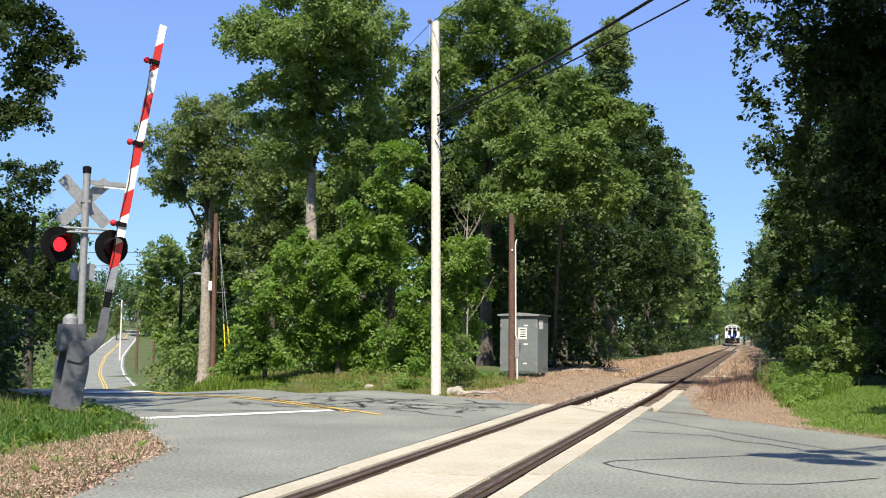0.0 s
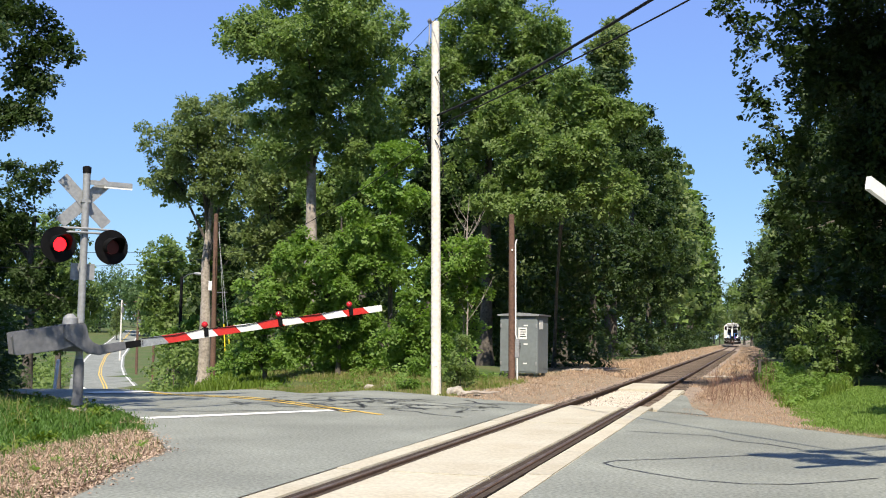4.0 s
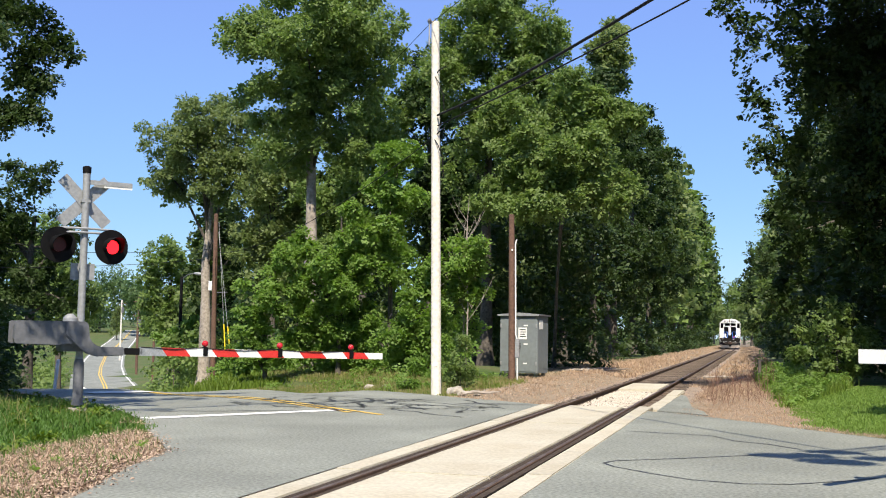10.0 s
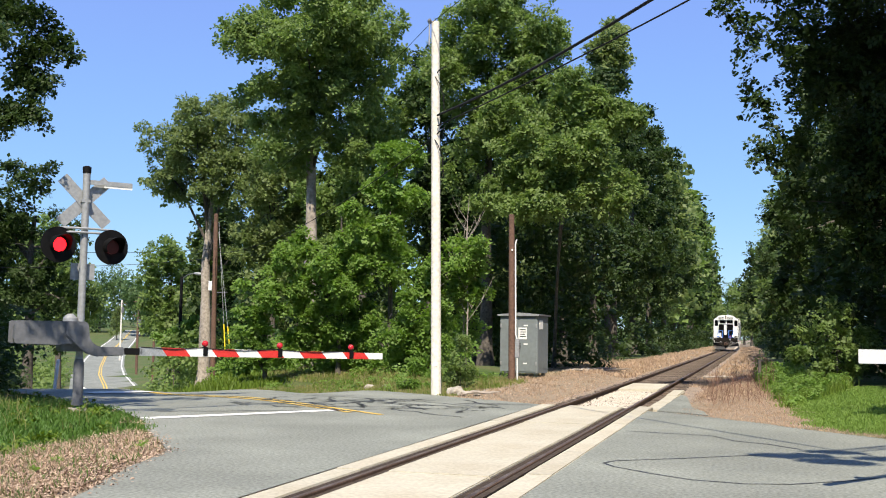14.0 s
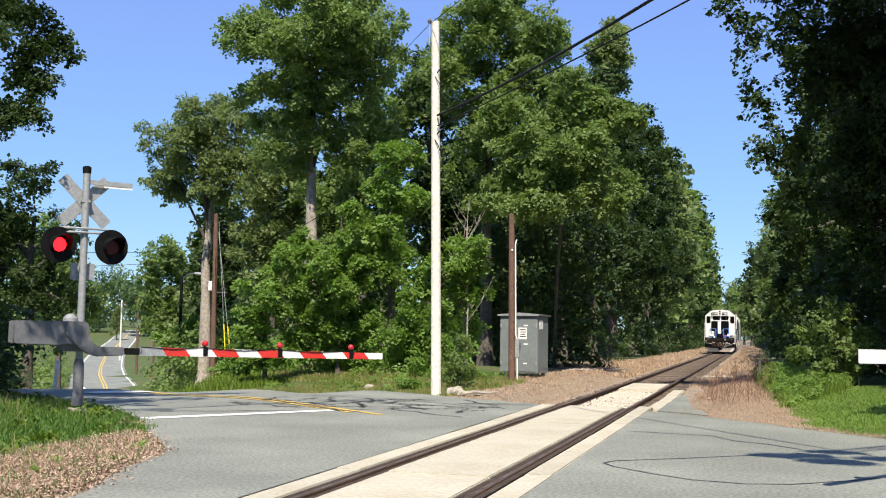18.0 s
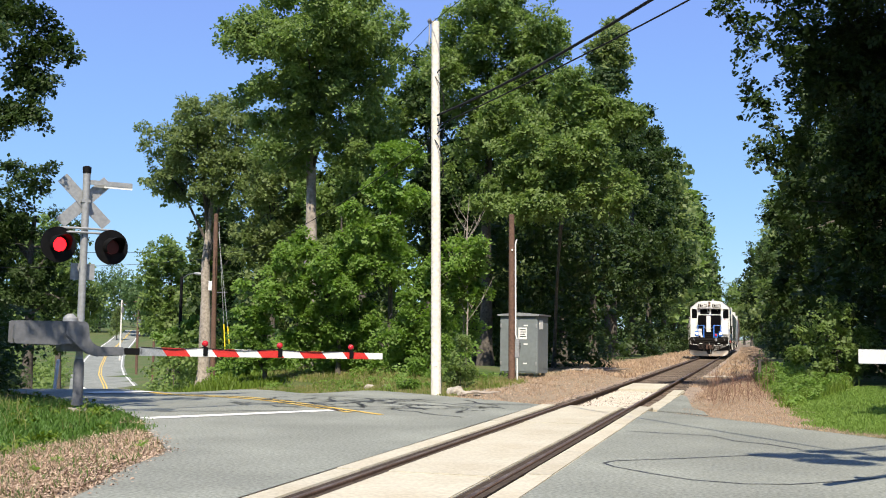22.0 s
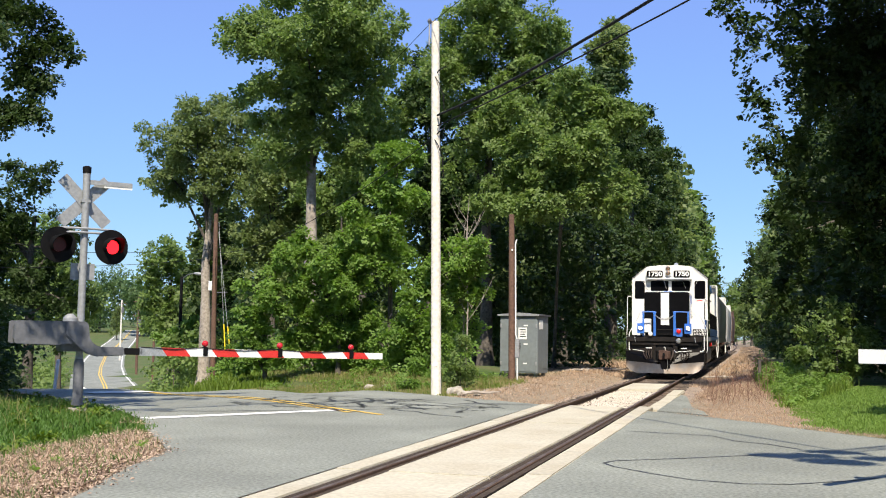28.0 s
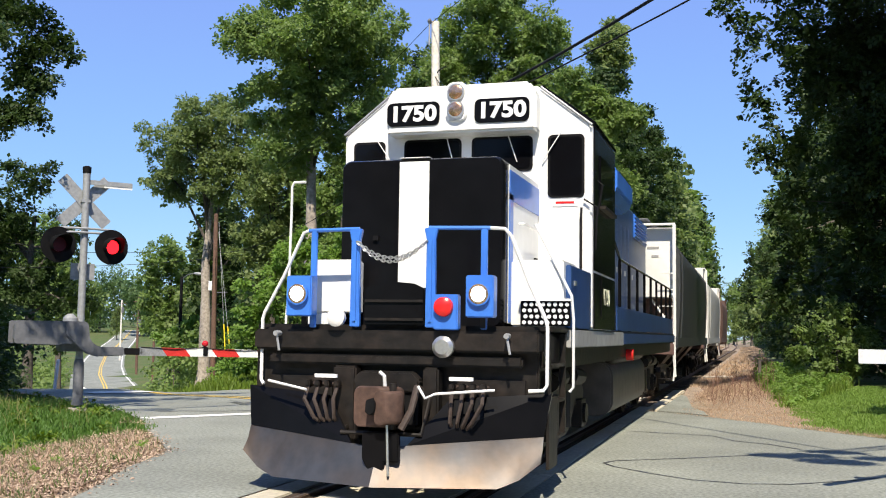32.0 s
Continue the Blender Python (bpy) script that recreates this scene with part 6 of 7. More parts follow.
    P("corner_rail", Geo().tube([(-0.90, 0.10, 2.56), (-0.96, 0.10, 2.54), (-1.18, 0.12, 2.10), (-1.38, 0.12, 1.74), (-1.40, 0.12, 1.68), (-1.40, 0.12, 1.06), (-1.36, 0.10, 1.02)], 0.018, 8), LOCO_WHITE, "white corner handrail", 0, True)
    P("corner_rail", Geo().tube([(0.98, 0.10, 2.56), (1.12, 0.10, 2.55), (1.18, 0.11, 2.48), (1.36, 0.12, 2.02), (1.51, 0.12, 1.70), (1.53, 0.12, 1.62), (1.53, 0.12, 1.08), (1.50, 0.10, 1.03), (1.36, 0.08, 1.02)], 0.018, 8), LOCO_WHITE, "white corner handrail", 0, True)
    for s in (-1, 1):
        top = [(-1.42, 1.14, 3.22), (-1.56, 1.14, 3.22), (-1.585, 1.14, 3.17), (-1.585, 1.14, 2.86)] if s < 0 else [(1.20, 1.14, 2.70), (1.33, 1.14, 2.45)]
        P("step_rail", Geo().tube(top + [(s * 1.59, 1.12, 1.95), (s * 1.61, 1.12, 1.7), (s * 1.61, 1.12, 1.02), (s * 1.57, 1.12, 0.97)], 0.015, 8), LOCO_WHITE, "white step handrail", 0, True)
    # sagging chain between the inner posts
    c = part("chain", Geo().tube([(-0.40, 0.09, 2.44), (-0.36, 0.05, 2.44)], 0.012, 6), CHROME, L, "galvanized safety chain")
    link = Geo()
    for i in range(10):
        a = 2 * math.pi * i / 10
        b = 2 * math.pi * (i + 1) / 10
        link.tube([(0.026 * math.cos(a), 0, 0.014 * math.sin(a)), (0.026 * math.cos(b), 0, 0.014 * math.sin(b))], 0.0055, 5)
    link_me = link.mesh("link", CHROME)
    for strand, sag in ((0, 0.16), (1, 0.20)):
        for i in range(22):
            k = (i + 0.5) / 22
            x, z = -0.36 + 0.72 * k, 2.44 - sag * 4 * k * (1 - k)
            part("link", link_me, CHROME, c, m=pose(x, 0.06 - 0.03 * strand, z, 90 * (i % 2), math.degrees(math.atan(sag * 4 * (1 - 2 * k) / 0.72)), 0))

    # lamps on the platform
    for x, nm in ((-0.93, "ditch_light"), (0.915, "ditch_light")):
        b = P(nm, Geo().box(x, 0.02, 1.90, 0.27, 0.16, 0.40), LOCO_BLUE, "lit ditch light in a blue box", 0.012)
        P("rim", Geo().tube([(x, -0.05, 1.92), (x, -0.10, 1.92)], [0.105, 0.11], 24), LOCO_BLUE, "", 0, True, b)
        P("reflector", Geo().tube([(x, -0.101, 1.92), (x, -0.108, 1.92)], [0.096, 0.088], 24), HEADLAMP_TOP, "copper-tinted reflector", 0, True, b)
        P("lamp_lens", Geo().tube([(x, -0.1085, 1.92), (x, -0.118, 1.92), (x, -0.124, 1.92)], [0.072, 0.060, 0.03], 24), HEADLAMP, "glowing warm white lens", 0, True, b)
        P("lamp_arm", Geo().box(x, 0.10, 1.66, 0.05, 0.05, 0.12), GRIME, "", 0, False, b)
    b = P("marker_light", Geo().box(0.575, 0.03, 1.75, 0.24, 0.12, 0.34), LOCO_BLUE, "blue box with a red marker light", 0.012)
    P("lamp_lens", Geo().tube([(0.56, -0.03, 1.80), (0.56, -0.075, 1.80), (0.56, -0.10, 1.80)], [0.095, 0.09, 0.05], 22), RED_LENS, "round red lens", 0, True, b)
    P("class_disc", Geo().tube([(-0.55, 0.05, 1.69), (-0.55, -0.02, 1.69), (-0.55, -0.04, 1.69)], [0.085, 0.09, 0.06], 20), LOCO_WHITE, "round white cover", 0, True)
    P("white_box", Geo().box(-0.78, 0.62, 2.02, 0.42, 0.34, 0.55), LOCO_WHITE, "white equipment box on the platform", 0.015)
    P("white_box", Geo().box(-0.95, 0.60, 1.68, 0.25, 0.30, 0.12), LOCO_WHITE, "", 0.01)
    P("drop_plate", Geo().prism([(-0.31, 1.62), (0.31, 1.62), (0.31, 1.98), (0.20, 2.03), (0.0, 2.05), (-0.20, 2.03), (-0.31, 1.98)], "y", 0.14, 0.20), LOCO_BLACK, "black raised drop plate", 0.012)
    for z in (1.86, 1.68):
        P("plate_rib", Geo().box(0, 0.13, z, 0.60, 0.02, 0.025), GRIME)

    # nose
    prof = ring(0.02, 2.50, 0.90, 0.90, 0.10, 4)
    P("nose", Geo().loft([[(0.02 + (x - 0.02) * k, y, 2.50 + (z - 2.50) * k) for x, z in prof] for y, k in ((0.86, 0.975), (0.90, 0.995), (1.0, 1.0), (2.66, 1.0))]), LOCO_BLACK, "glossy black short hood", 0, True)
    P("nose_stripe", Geo().box(-0.045, 0.852, 2.69, 0.33, 0.012, 1.34), LOCO_WHITE, "white centre stripe", 0.004)
    P("nose_stripe", Geo().box(-0.045, 1.75, 3.402, 0.33, 1.80, 0.010), LOCO_WHITE, "white centre stripe", 0.003)
    P("nose_side", Geo().box(0.927, 1.86, 2.50, 0.012, 1.55, 1.68), LOCO_WHITE, "white nose side", 0.004)
    P("nose_band", Geo().box(0.937, 1.86, 3.12, 0.012, 1.56, 0.32), LOCO_BLUE, "blue band", 0.003)
    P("nose_band", Geo().box(0.937, 1.16, 2.35, 0.012, 0.16, 1.36), LOCO_BLUE, "blue corner band", 0.003)
    P("nose_side", Geo().box(-0.887, 1.86, 2.50, 0.012, 1.55, 1.68), LOCO_WHITE, "white nose side", 0.004)
    P("nose_latch", Geo().box(-0.20 - 0.26, 0.845, 2.55, 0.06, 0.03, 0.05), DARK_METAL)
    P("brake_wheel", Geo().tube([(-0.12, 1.3, 3.43), (0.22, 1.3, 3.43)], 0.02, 8), LOCO_BLUE, "small blue fitting")
    P("grab_iron", Geo().tube([(0.95, 1.5, 2.75), (1.0, 1.5, 2.75), (1.0, 2.1, 2.75), (0.95, 2.1, 2.75)], 0.014, 6), CHROME)
    for i in range(4):
        P("louvre", Geo().box(0.944, 2.45, 2.42 - 0.10 * i, 0.02, 0.16, 0.045), DARK_METAL)

    # cab: walls lofted from the front face back, windows set proud of it
    face = [(-1.57, 1.62), (1.57, 1.62), (1.57, 4.06), (0.94, 4.545), (0.45, 4.60), (-0.45, 4.60), (-0.94, 4.545), (-1.57, 4.06)]
    P("cab", Geo().prism(face, "y", 2.66, 4.70), LOCO_WHITE, "white cab front and frame", 0.03)
    for s in (-1, 1):
        P("cab_side", Geo().box(s * 1.575, 3.72, 3.18, 0.02, 1.90, 1.72), LOCO_BLACK, "black cab side", 0.005)
        P("cab_side", Geo().box(s * 1.575, 3.72, 1.96, 0.02, 1.90, 0.66), LOCO_BLACK, "black lower cab side", 0.005)
        P("side_window", Geo().box(s * 1.59, 3.75, 3.45, 0.02, 1.1, 0.62), DARK_GLASS, "opaque dark side window", 0.005)
        P("armrest", Geo().box(s * 1.62, 3.75, 3.12, 0.08, 1.1, 0.04), GRIME)
        P("cab_roof_side", Geo().prism([(s * 1.585, 4.06), (s * 1.60, 4.09), (s * 0.95, 4.575), (s * 0.94, 4.55)], "y", 2.70, 4.72), LOCO_BLACK, "black roof slope")
        P("cab_edge", Geo().tube([(s * 1.57, 2.645, 4.04), (s * 0.95, 2.645, 4.53)], 0.018, 6), GALV, "roof drip rail", 0, True)

    def window(cx, cz, w, h, y, nm="windscreen"):
        o = P(nm, Geo().prism(ring(cx, cz, w / 2 + 0.03, h / 2 + 0.03, 0.06, 4), "y", y - 0.012, y), DARK_METAL, "black rubber-framed cab window")
        P("pane", Geo().prism(ring(cx, cz, w / 2, h / 2, 0.05, 4), "y", y - 0.018, y - 0.011), DARK_GLASS, "opaque dark glass", 0, False, o)
    window(-0.405, 3.73, 0.68, 0.37, 2.66)
    window(0.475, 3.73, 0.70, 0.37, 2.66)
    window(1.26, 3.56, 0.38, 0.70, 2.66, "corner_window")
    window(-1.235, 3.56, 0.36, 0.70, 2.66, "corner_window")
    for x, a in ((1.22, 20), (-1.14, -20), (-0.22, -8), (0.55, -10)):
        P("wiper", Geo().tube([(x, 2.60, 3.98), (x - 0.012 * a, 2.62, 3.62)], 0.007, 6), LOCO_WHITE, "white windscreen wiper")
    # brow with number boards and headlights
    P("brow", Geo().prism([(-0.92, 3.97), (0.94, 3.97), (0.95, 4.40), (0.86, 4.555), (-0.84, 4.555), (-0.94, 4.40)], "y", 2.40, 2.68), LOCO_WHITE, "white number board housing", 0.03)
    for cx in (-0.58, 0.53):
        o = P("number_board", Geo().prism(ring(cx, 4.215, 0.335, 0.145, 0.07, 5), "y", 2.385, 2.405), LOCO_BLACK, "black number board with white figures")
        t = part("road_number", text_mesh("1750", 0.262, WHITE_PLAIN, 0.004, 0.010), WHITE_PLAIN, o, "white road number")
        t.matrix_local = Matrix.Translation((cx, 2.380, 4.21)) @ Euler((radians(90), 0, 0)).to_matrix().to_4x4() @ Matrix.Diagonal((1.14, 1, 1, 1))
    h = P("headlight", Geo().prism(ring(-0.03, 4.34, 0.135, 0.24, 0.10, 5), "y", 2.36, 2.42), LOCO_WHITE, "twin headlight in a white housing", 0.01)
    for z in (4.45, 4.24):
        P("reflector", Geo().tube([(-0.03, 2.35, z), (-0.03, 2.33, z)], [0.11, 0.105], 22), CHROME, "", 0, True, h)
        P("lamp_lens", Geo().tube([(-0.03, 2.331, z), (-0.03, 2.318, z)], [0.092, 0.06], 22), HEADLAMP_TOP, "copper-tinted headlight glass", 0, True, h)
    # front door and handrails on the cab face
    P("cab_door", Geo().prism(ring(1.20, 2.40, 0.22, 0.66, 0.06, 4), "y", 2.635, 2.66), LOCO_WHITE, "white front cab door", 0.008)
    P("cab_door_edge", Geo().tube([(1.45, 2.62, 3.05), (1.45, 2.60, 2.95), (1.45, 2.60, 2.3), (1.38, 2.60, 1.7)], 0.016, 6), GRIME, "dark grab rail", 0, True)
    P("nose_box", Geo().box(1.22, 1.60, 1.98, 0.56, 0.90, 0.70), LOCO_WHITE, "white equipment cabinet", 0.02)
    P("side_panel", Geo().box(1.53, 1.96, 1.95, 0.06, 1.40, 0.66), LOCO_NAVY, "dark blue walkway side panel", 0.01)
    P("panel_hinge", Geo().box(1.565, 1.5, 2.1, 0.02, 0.12, 0.05), CHROME)
    P("cab_grab", Geo().tube([(1.60, 2.9, 3.0), (1.66, 2.9, 3.35), (1.60, 2.9, 3.4)], 0.014, 6), DARK_METAL)
    P("mirror_arm", Geo().tube([(1.48, 2.62, 3.15), (1.64, 2.60, 3.05), (1.62, 2.60, 2.55)], 0.012, 6), DARK_METAL)
    P("placard", Geo().box(1.25, 2.65, 3.12, 0.30, 0.012, 0.09), LOCO_WHITE, "small white placard")
    P("placard_bar", Geo().box(1.25, 2.642, 3.12, 0.22, 0.006, 0.025), RED_LENS)
    sv = P("step_panel", Geo().box(1.32, 1.10, 1.77, 0.52, 0.03, 0.26), LOCO_BLACK, "black step panel with rows of white dots", 0.006)
    dot = Geo().cyl((0, 0, 0), (0, -0.012, 0), 0.021, 10).mesh("dot", WHITE_PLAIN)
    for r in range(4):
        for k in range(8):
            part("dot", dot, WHITE_PLAIN, sv, m=pose(1.10 + 0.062 * k + 0.015 * (r % 2), 1.084, 1.675 + 0.062 * r))
    P("step_panel_edge", Geo().box(1.32, 1.08, 1.91, 0.54, 0.06, 0.025), LOCO_WHITE)

    # long hood, doors, grilles and walkway rails
    hood = [(-0.90, 1.62), (0.90, 1.62), (0.90, 4.22), (0.74, 4.40), (-0.74, 4.40), (-0.90, 4.22)]
    P("long_hood", Geo().prism(hood, "y", 4.70, 16.0), LOCO_NAVY, "blue long hood", 0.02)
    P("hood_band", Geo().box(0.904, 5.7, 3.0, 0.012, 1.9, 2.4), LOCO_BLACK, "black painted hood side", 0.003)
    P("equipment_locker", Geo().box(1.16, 5.1, 2.15, 0.50, 0.75, 1.05), mat("locker_olive", (0.035, 0.045, 0.02), 0.5, var=0.15, bump=0.02), "dark olive side locker", 0.01)
    o = P("number_panel", Geo().box(1.590, 3.75, 2.02, 0.010, 0.85, 0.5), LOCO_BLACK, "side number panel")
    t = part("road_number", text_mesh("1750", 0.30, mat("pale_figures", (0.6, 0.6, 0.45), 0.5, bump=0), 0.003), None, o, "pale road number")
    t.matrix_local = Matrix.Translation((1.598, 3.75, 2.02)) @ Euler((radians(90), 0, radians(90))).to_matrix().to_4x4()
    P("blower_box", Geo().prism([(0.88, 3.45), (1.45, 3.45), (1.58, 3.60), (1.58, 3.88), (1.30, 4.08), (0.88, 4.12)], "y", 4.95, 6.9), LOCO_BLUE, "bright blue duct box", 0.03)
    P("blower_box", Geo().prism([(-0.88, 3.45), (-1.45, 3.45), (-1.58, 3.60), (-1.58, 3.88), (-1.30, 4.08), (-0.88, 4.12)], "y", 4.95, 6.9), LOCO_BLUE, "bright blue duct box", 0.03)
    for i in range(9):
        P("hood_door", Geo().box(0.908, 7.3 + 0.66 * i, 2.78, 0.020, 0.60, 1.95), LOCO_NAVY, "blue hood door", 0.006)
        P("door_latch", Geo().box(0.93, 7.52 + 0.66 * i, 2.8, 0.025, 0.05, 0.10), CHROME)
    gr = P("radiator_grille", Geo().box(0.91, 14.6, 3.96, 0.03, 2.6, 0.52), LOCO_BLUE, "blue radiator grille", 0.008)
    for i in range(6):
        P("grille_slat", Geo().box(0.935, 14.6, 3.76 + 0.08 * i, 0.03, 2.5, 0.03), LOCO_BLUE, "", 0, False, gr)
    for y in (8.5, 13.4, 15.0):
        P("roof_fan", Geo().tube([(0, y, 4.38), (0, y, 4.52), (0, y, 4.55)], [0.62, 0.62, 0.5], 24), LOCO_NAVY, "round roof fan", 0, True)
    P("exhaust_stack", Geo().box(0, 10.8, 4.46, 0.35, 0.8, 0.2), GRIME, "", 0.02)
    P("horn", Geo().tube([(0.2, 4.3, 4.66), (0.2, 3.9, 4.70)], [0.03, 0.10], 12), CHROME, "", 0, True)
    for s in (-1, 1):
        for i in range(9):
            y = 5.9 + 1.22 * i
            P("walkway_post", Geo().box(s * 1.50, y, 2.15, 0.045, 0.035, 1.06), LOCO_BLACK, "black walkway stanchion", 0.006)
        P("walkway_rail", Geo().tube([(s * 1.50, 5.2, 2.9), (s * 1.50, 5.9, 2.68), (s * 1.50, 15.7, 2.68), (s * 1.50, 15.9, 2.62)], 0.020, 8), LOCO_BLACK, "black walkway handrail", 0, True)
        P("step_rail", Geo().tube([(s * 1.50, 16.35, 2.62), (s * 1.55, 16.35, 2.5), (s * 1.56, 16.35, 0.9), (s * 1.52, 16.35, 0.5)], 0.022, 8), LOCO_WHITE, "white rear handrail", 0, True)
        P("rear_steps", Geo().box(s * 1.36, 15.9, 0.55, 0.30, 0.6, 0.04), GRIME)
        P("kick_plate", Geo().box(s * 1.53, 10.6, 1.80, 0.02, 10.6, 0.34), LOCO_NAVY, "blue kick plate", 0.004)
    P("rear_coupler", Geo().box(0, 16.7, 0.87, 0.3, 0.9, 0.3), COUPLER_RUST, "", 0.04)
    sets = [wheelset(L, y) for y in (1.62, 4.38, 12.02, 14.78)]
    return L, sets


loco, loco_sets = locomotive()


def hopper(label, paint, end_paint, low_end_paint, length=17.6, z_top=4.42):
    """A covered hopper car; its near end lies at y = 0."""
    H = thing("hopper_car", label, "hopper car", group="hopper cars")
    n = 9
    def section(k):
        pts = []
        for i in range(n + 1):
            a = i / n
            z = 1.55 + (z_top - 1.55) * a
            pts.append((1.50 + 0.06 * math.sin(math.pi * a) - 0.45 * max(0, a - 0.80) / 0.2 * 1.0, z))
        return [(-x * k, z) for x, z in pts] + [(x * k, z) for x, z in reversed(pts)]
    ys = [1.55, 1.6, length - 1.6, length - 1.55]
    part("body", Geo().loft([[(x, y, z) for x, z in section(k)] for y, k in zip(ys, (0.985, 1, 1, 0.985))]), paint, H, "curved hopper side", smooth=True)
    for y in (2.0, length - 2.0):
        for s in (-1, 1):
            g = Geo().tube([(s * (x + 0.005), y, z) for x, z in [(abs(a), b) for a, b in section(1)[:n + 1]]], 0.03, 6)
            part("side_rib", g, paint, H, smooth=True)
    for s in (-1, 1):
        part("side_sill", Geo().box(s * 1.50, length / 2, 1.42, 0.07, length - 0.8, 0.26), paint, H, bevel=0.01)
    for k, y0, d in ((0, 0.45, 1), (1, length - 0.45, -1)):
        end = part("end_wall", Geo().box(0, y0 + d * 0.75, (2.55 + z_top) / 2, 2.86, 0.9, z_top - 2.6), end_paint, H, "flat hopper end sheet", bevel=0.02)
        for j in range(2):
            part("stencil_bar", Geo().box(0.90 + 0.05 * j, y0 + d * 0.294, z_top - 0.55 - 0.22 * j, 0.30 - 0.12 * j, 0.01, 0.06), SILL_GREY, end, m=None)
        part("end_slope", Geo().box(0, y0 + d * 0.95, 2.0, 2.7, 0.1, 1.15), low_end_paint, H, "lower end panel")
        part("roof_walk", Geo().box(0, y0 + d * 0.12, z_top + 0.04, 2.96, 0.24, 0.05), end_paint, H)
        for s in (-1, 1):
            part("corner_post", Geo().box(s * 1.46, y0, 2.85, 0.08, 0.08, 3.2), end_paint, H, "pale corner post")
            part("brace", Geo().tube([(s * 1.44, y0 + 0.05 * d, 1.7), (s * 0.5, y0 + 0.8 * d, 3.0)], 0.03, 6), end_paint, H)
            for i in range(5):
                part("ladder_rung", Geo().tube([(s * 1.08, y0 - 0.03 * d, 1.5 + 0.42 * i), (s * 1.44, y0 - 0.03 * d, 1.5 + 0.42 * i)], 0.014, 6), end_paint, H)
            part("stirrup", Geo().tube([(s * 1.42, y0, 1.3), (s * 1.46, y0, 0.55), (s * 1.46, y0 + 0.35 * d, 0.55), (s * 1.42, y0 + 0.35 * d, 1.3)], 0.022, 6), end_paint, H)
        part("end_sill", Geo().box(0, y0 + 0.05 * d, 1.25, 2.96, 0.2, 0.3), low_end_paint, H, bevel=0.02)
        part("coupler", Geo().box(0, y0 - 0.45 * d, 0.87, 0.26, 0.95, 0.26), COUPLER_RUST, H, bevel=0.04)
    part("roof", Geo().prism([(-1.10, z_top - 0.01), (1.10, z_top - 0.01), (0.9, z_top + 0.12), (-0.9, z_top + 0.12)], "y", 1.6, length - 1.6), paint, H)
    part("running_board", Geo().box(0.55, length / 2, z_top + 0.2, 0.45, length - 1.2, 0.03), GALV_DULL, H)
    part("hatch_cover", Geo().box(-0.2, length / 2, z_top + 0.16, 0.6, length - 4, 0.10), paint, H, bevel=0.03)
    part("centre_sill", Geo().box(0, length / 2, 1.05, 0.5, length - 1.0, 0.35), GRIME, H)
    for i in range(3):
        yc = length * (0.28 + 0.22 * i)
        part("discharge_bay", Geo().loft([[(x * 1.35, yc + y * 1.5, 1.45) for x, y in ((-1, -1), (1, -1), (1, 1), (-1, 1))], [(x * 0.5, yc + y * 0.5, 0.45) for x, y in ((-1, -1), (1, -1), (1, 1), (-1, 1))]]), GRIME, H, "dark discharge bay")
    for yc in (2.2, length - 2.2):
        g = Geo()
        side_frame(g, yc, 1.75, 1.0, 0.30, 0.72)
        g.box(0, yc, 0.55, 2.0, 0.4, 0.3)
        part("truck", g, GRIME, H, "dark cast truck")
    sets = [wheelset(H, y, 0.45) for y in (2.2 - 0.875, 2.2 + 0.875, length - 2.2 - 0.875, length - 2.2 + 0.875)]
    return H, sets


CARS = [hopper("grey covered hopper car with a white upper end", HOPPER_GREY, HOPPER_END, HOPPER_BROWN, 18.9), hopper("pale grey covered hopper car", HOPPER_PALE, HOPPER_END, HOPPER_PALE, 18.0), hopper("oxide red-brown covered hopper car", HOPPER_RED, HOPPER_RED, HOPPER_RED, 16.5, 4.3)]
CAR_Y = [17.25, 36.6, 55.2]


# ---- grass, weeds and fallen leaves ----
def thicket(name, label, clumps, leaves, size, material, seed, category="undergrowth"):
    rng = np.random.default_rng(seed)
    v, f = leaf_cloud(rng, clumps, leaves, size)
    tagged(new(name, raw_mesh(name, v, f, material)), label, category, kind="stuff")


def scatter(rng, count, place, each, spread):
    """Points in small tufts: x, y, ground height and a size factor, as arrays."""
    out, n = [], count // each
    while len(out) < n:
        p = place(rng)
        if p is not None and -0.96 * p[1] < p[0] - EYE[0] < 0.13 * p[1] + 0.3:
            out.append((p[0], p[1], ground_z(p[0], p[1]), p[2]))
    a = np.repeat(np.array(out), each, axis=0)
    a[:, :2] += rng.normal(0, spread, (len(a), 2))
    return a


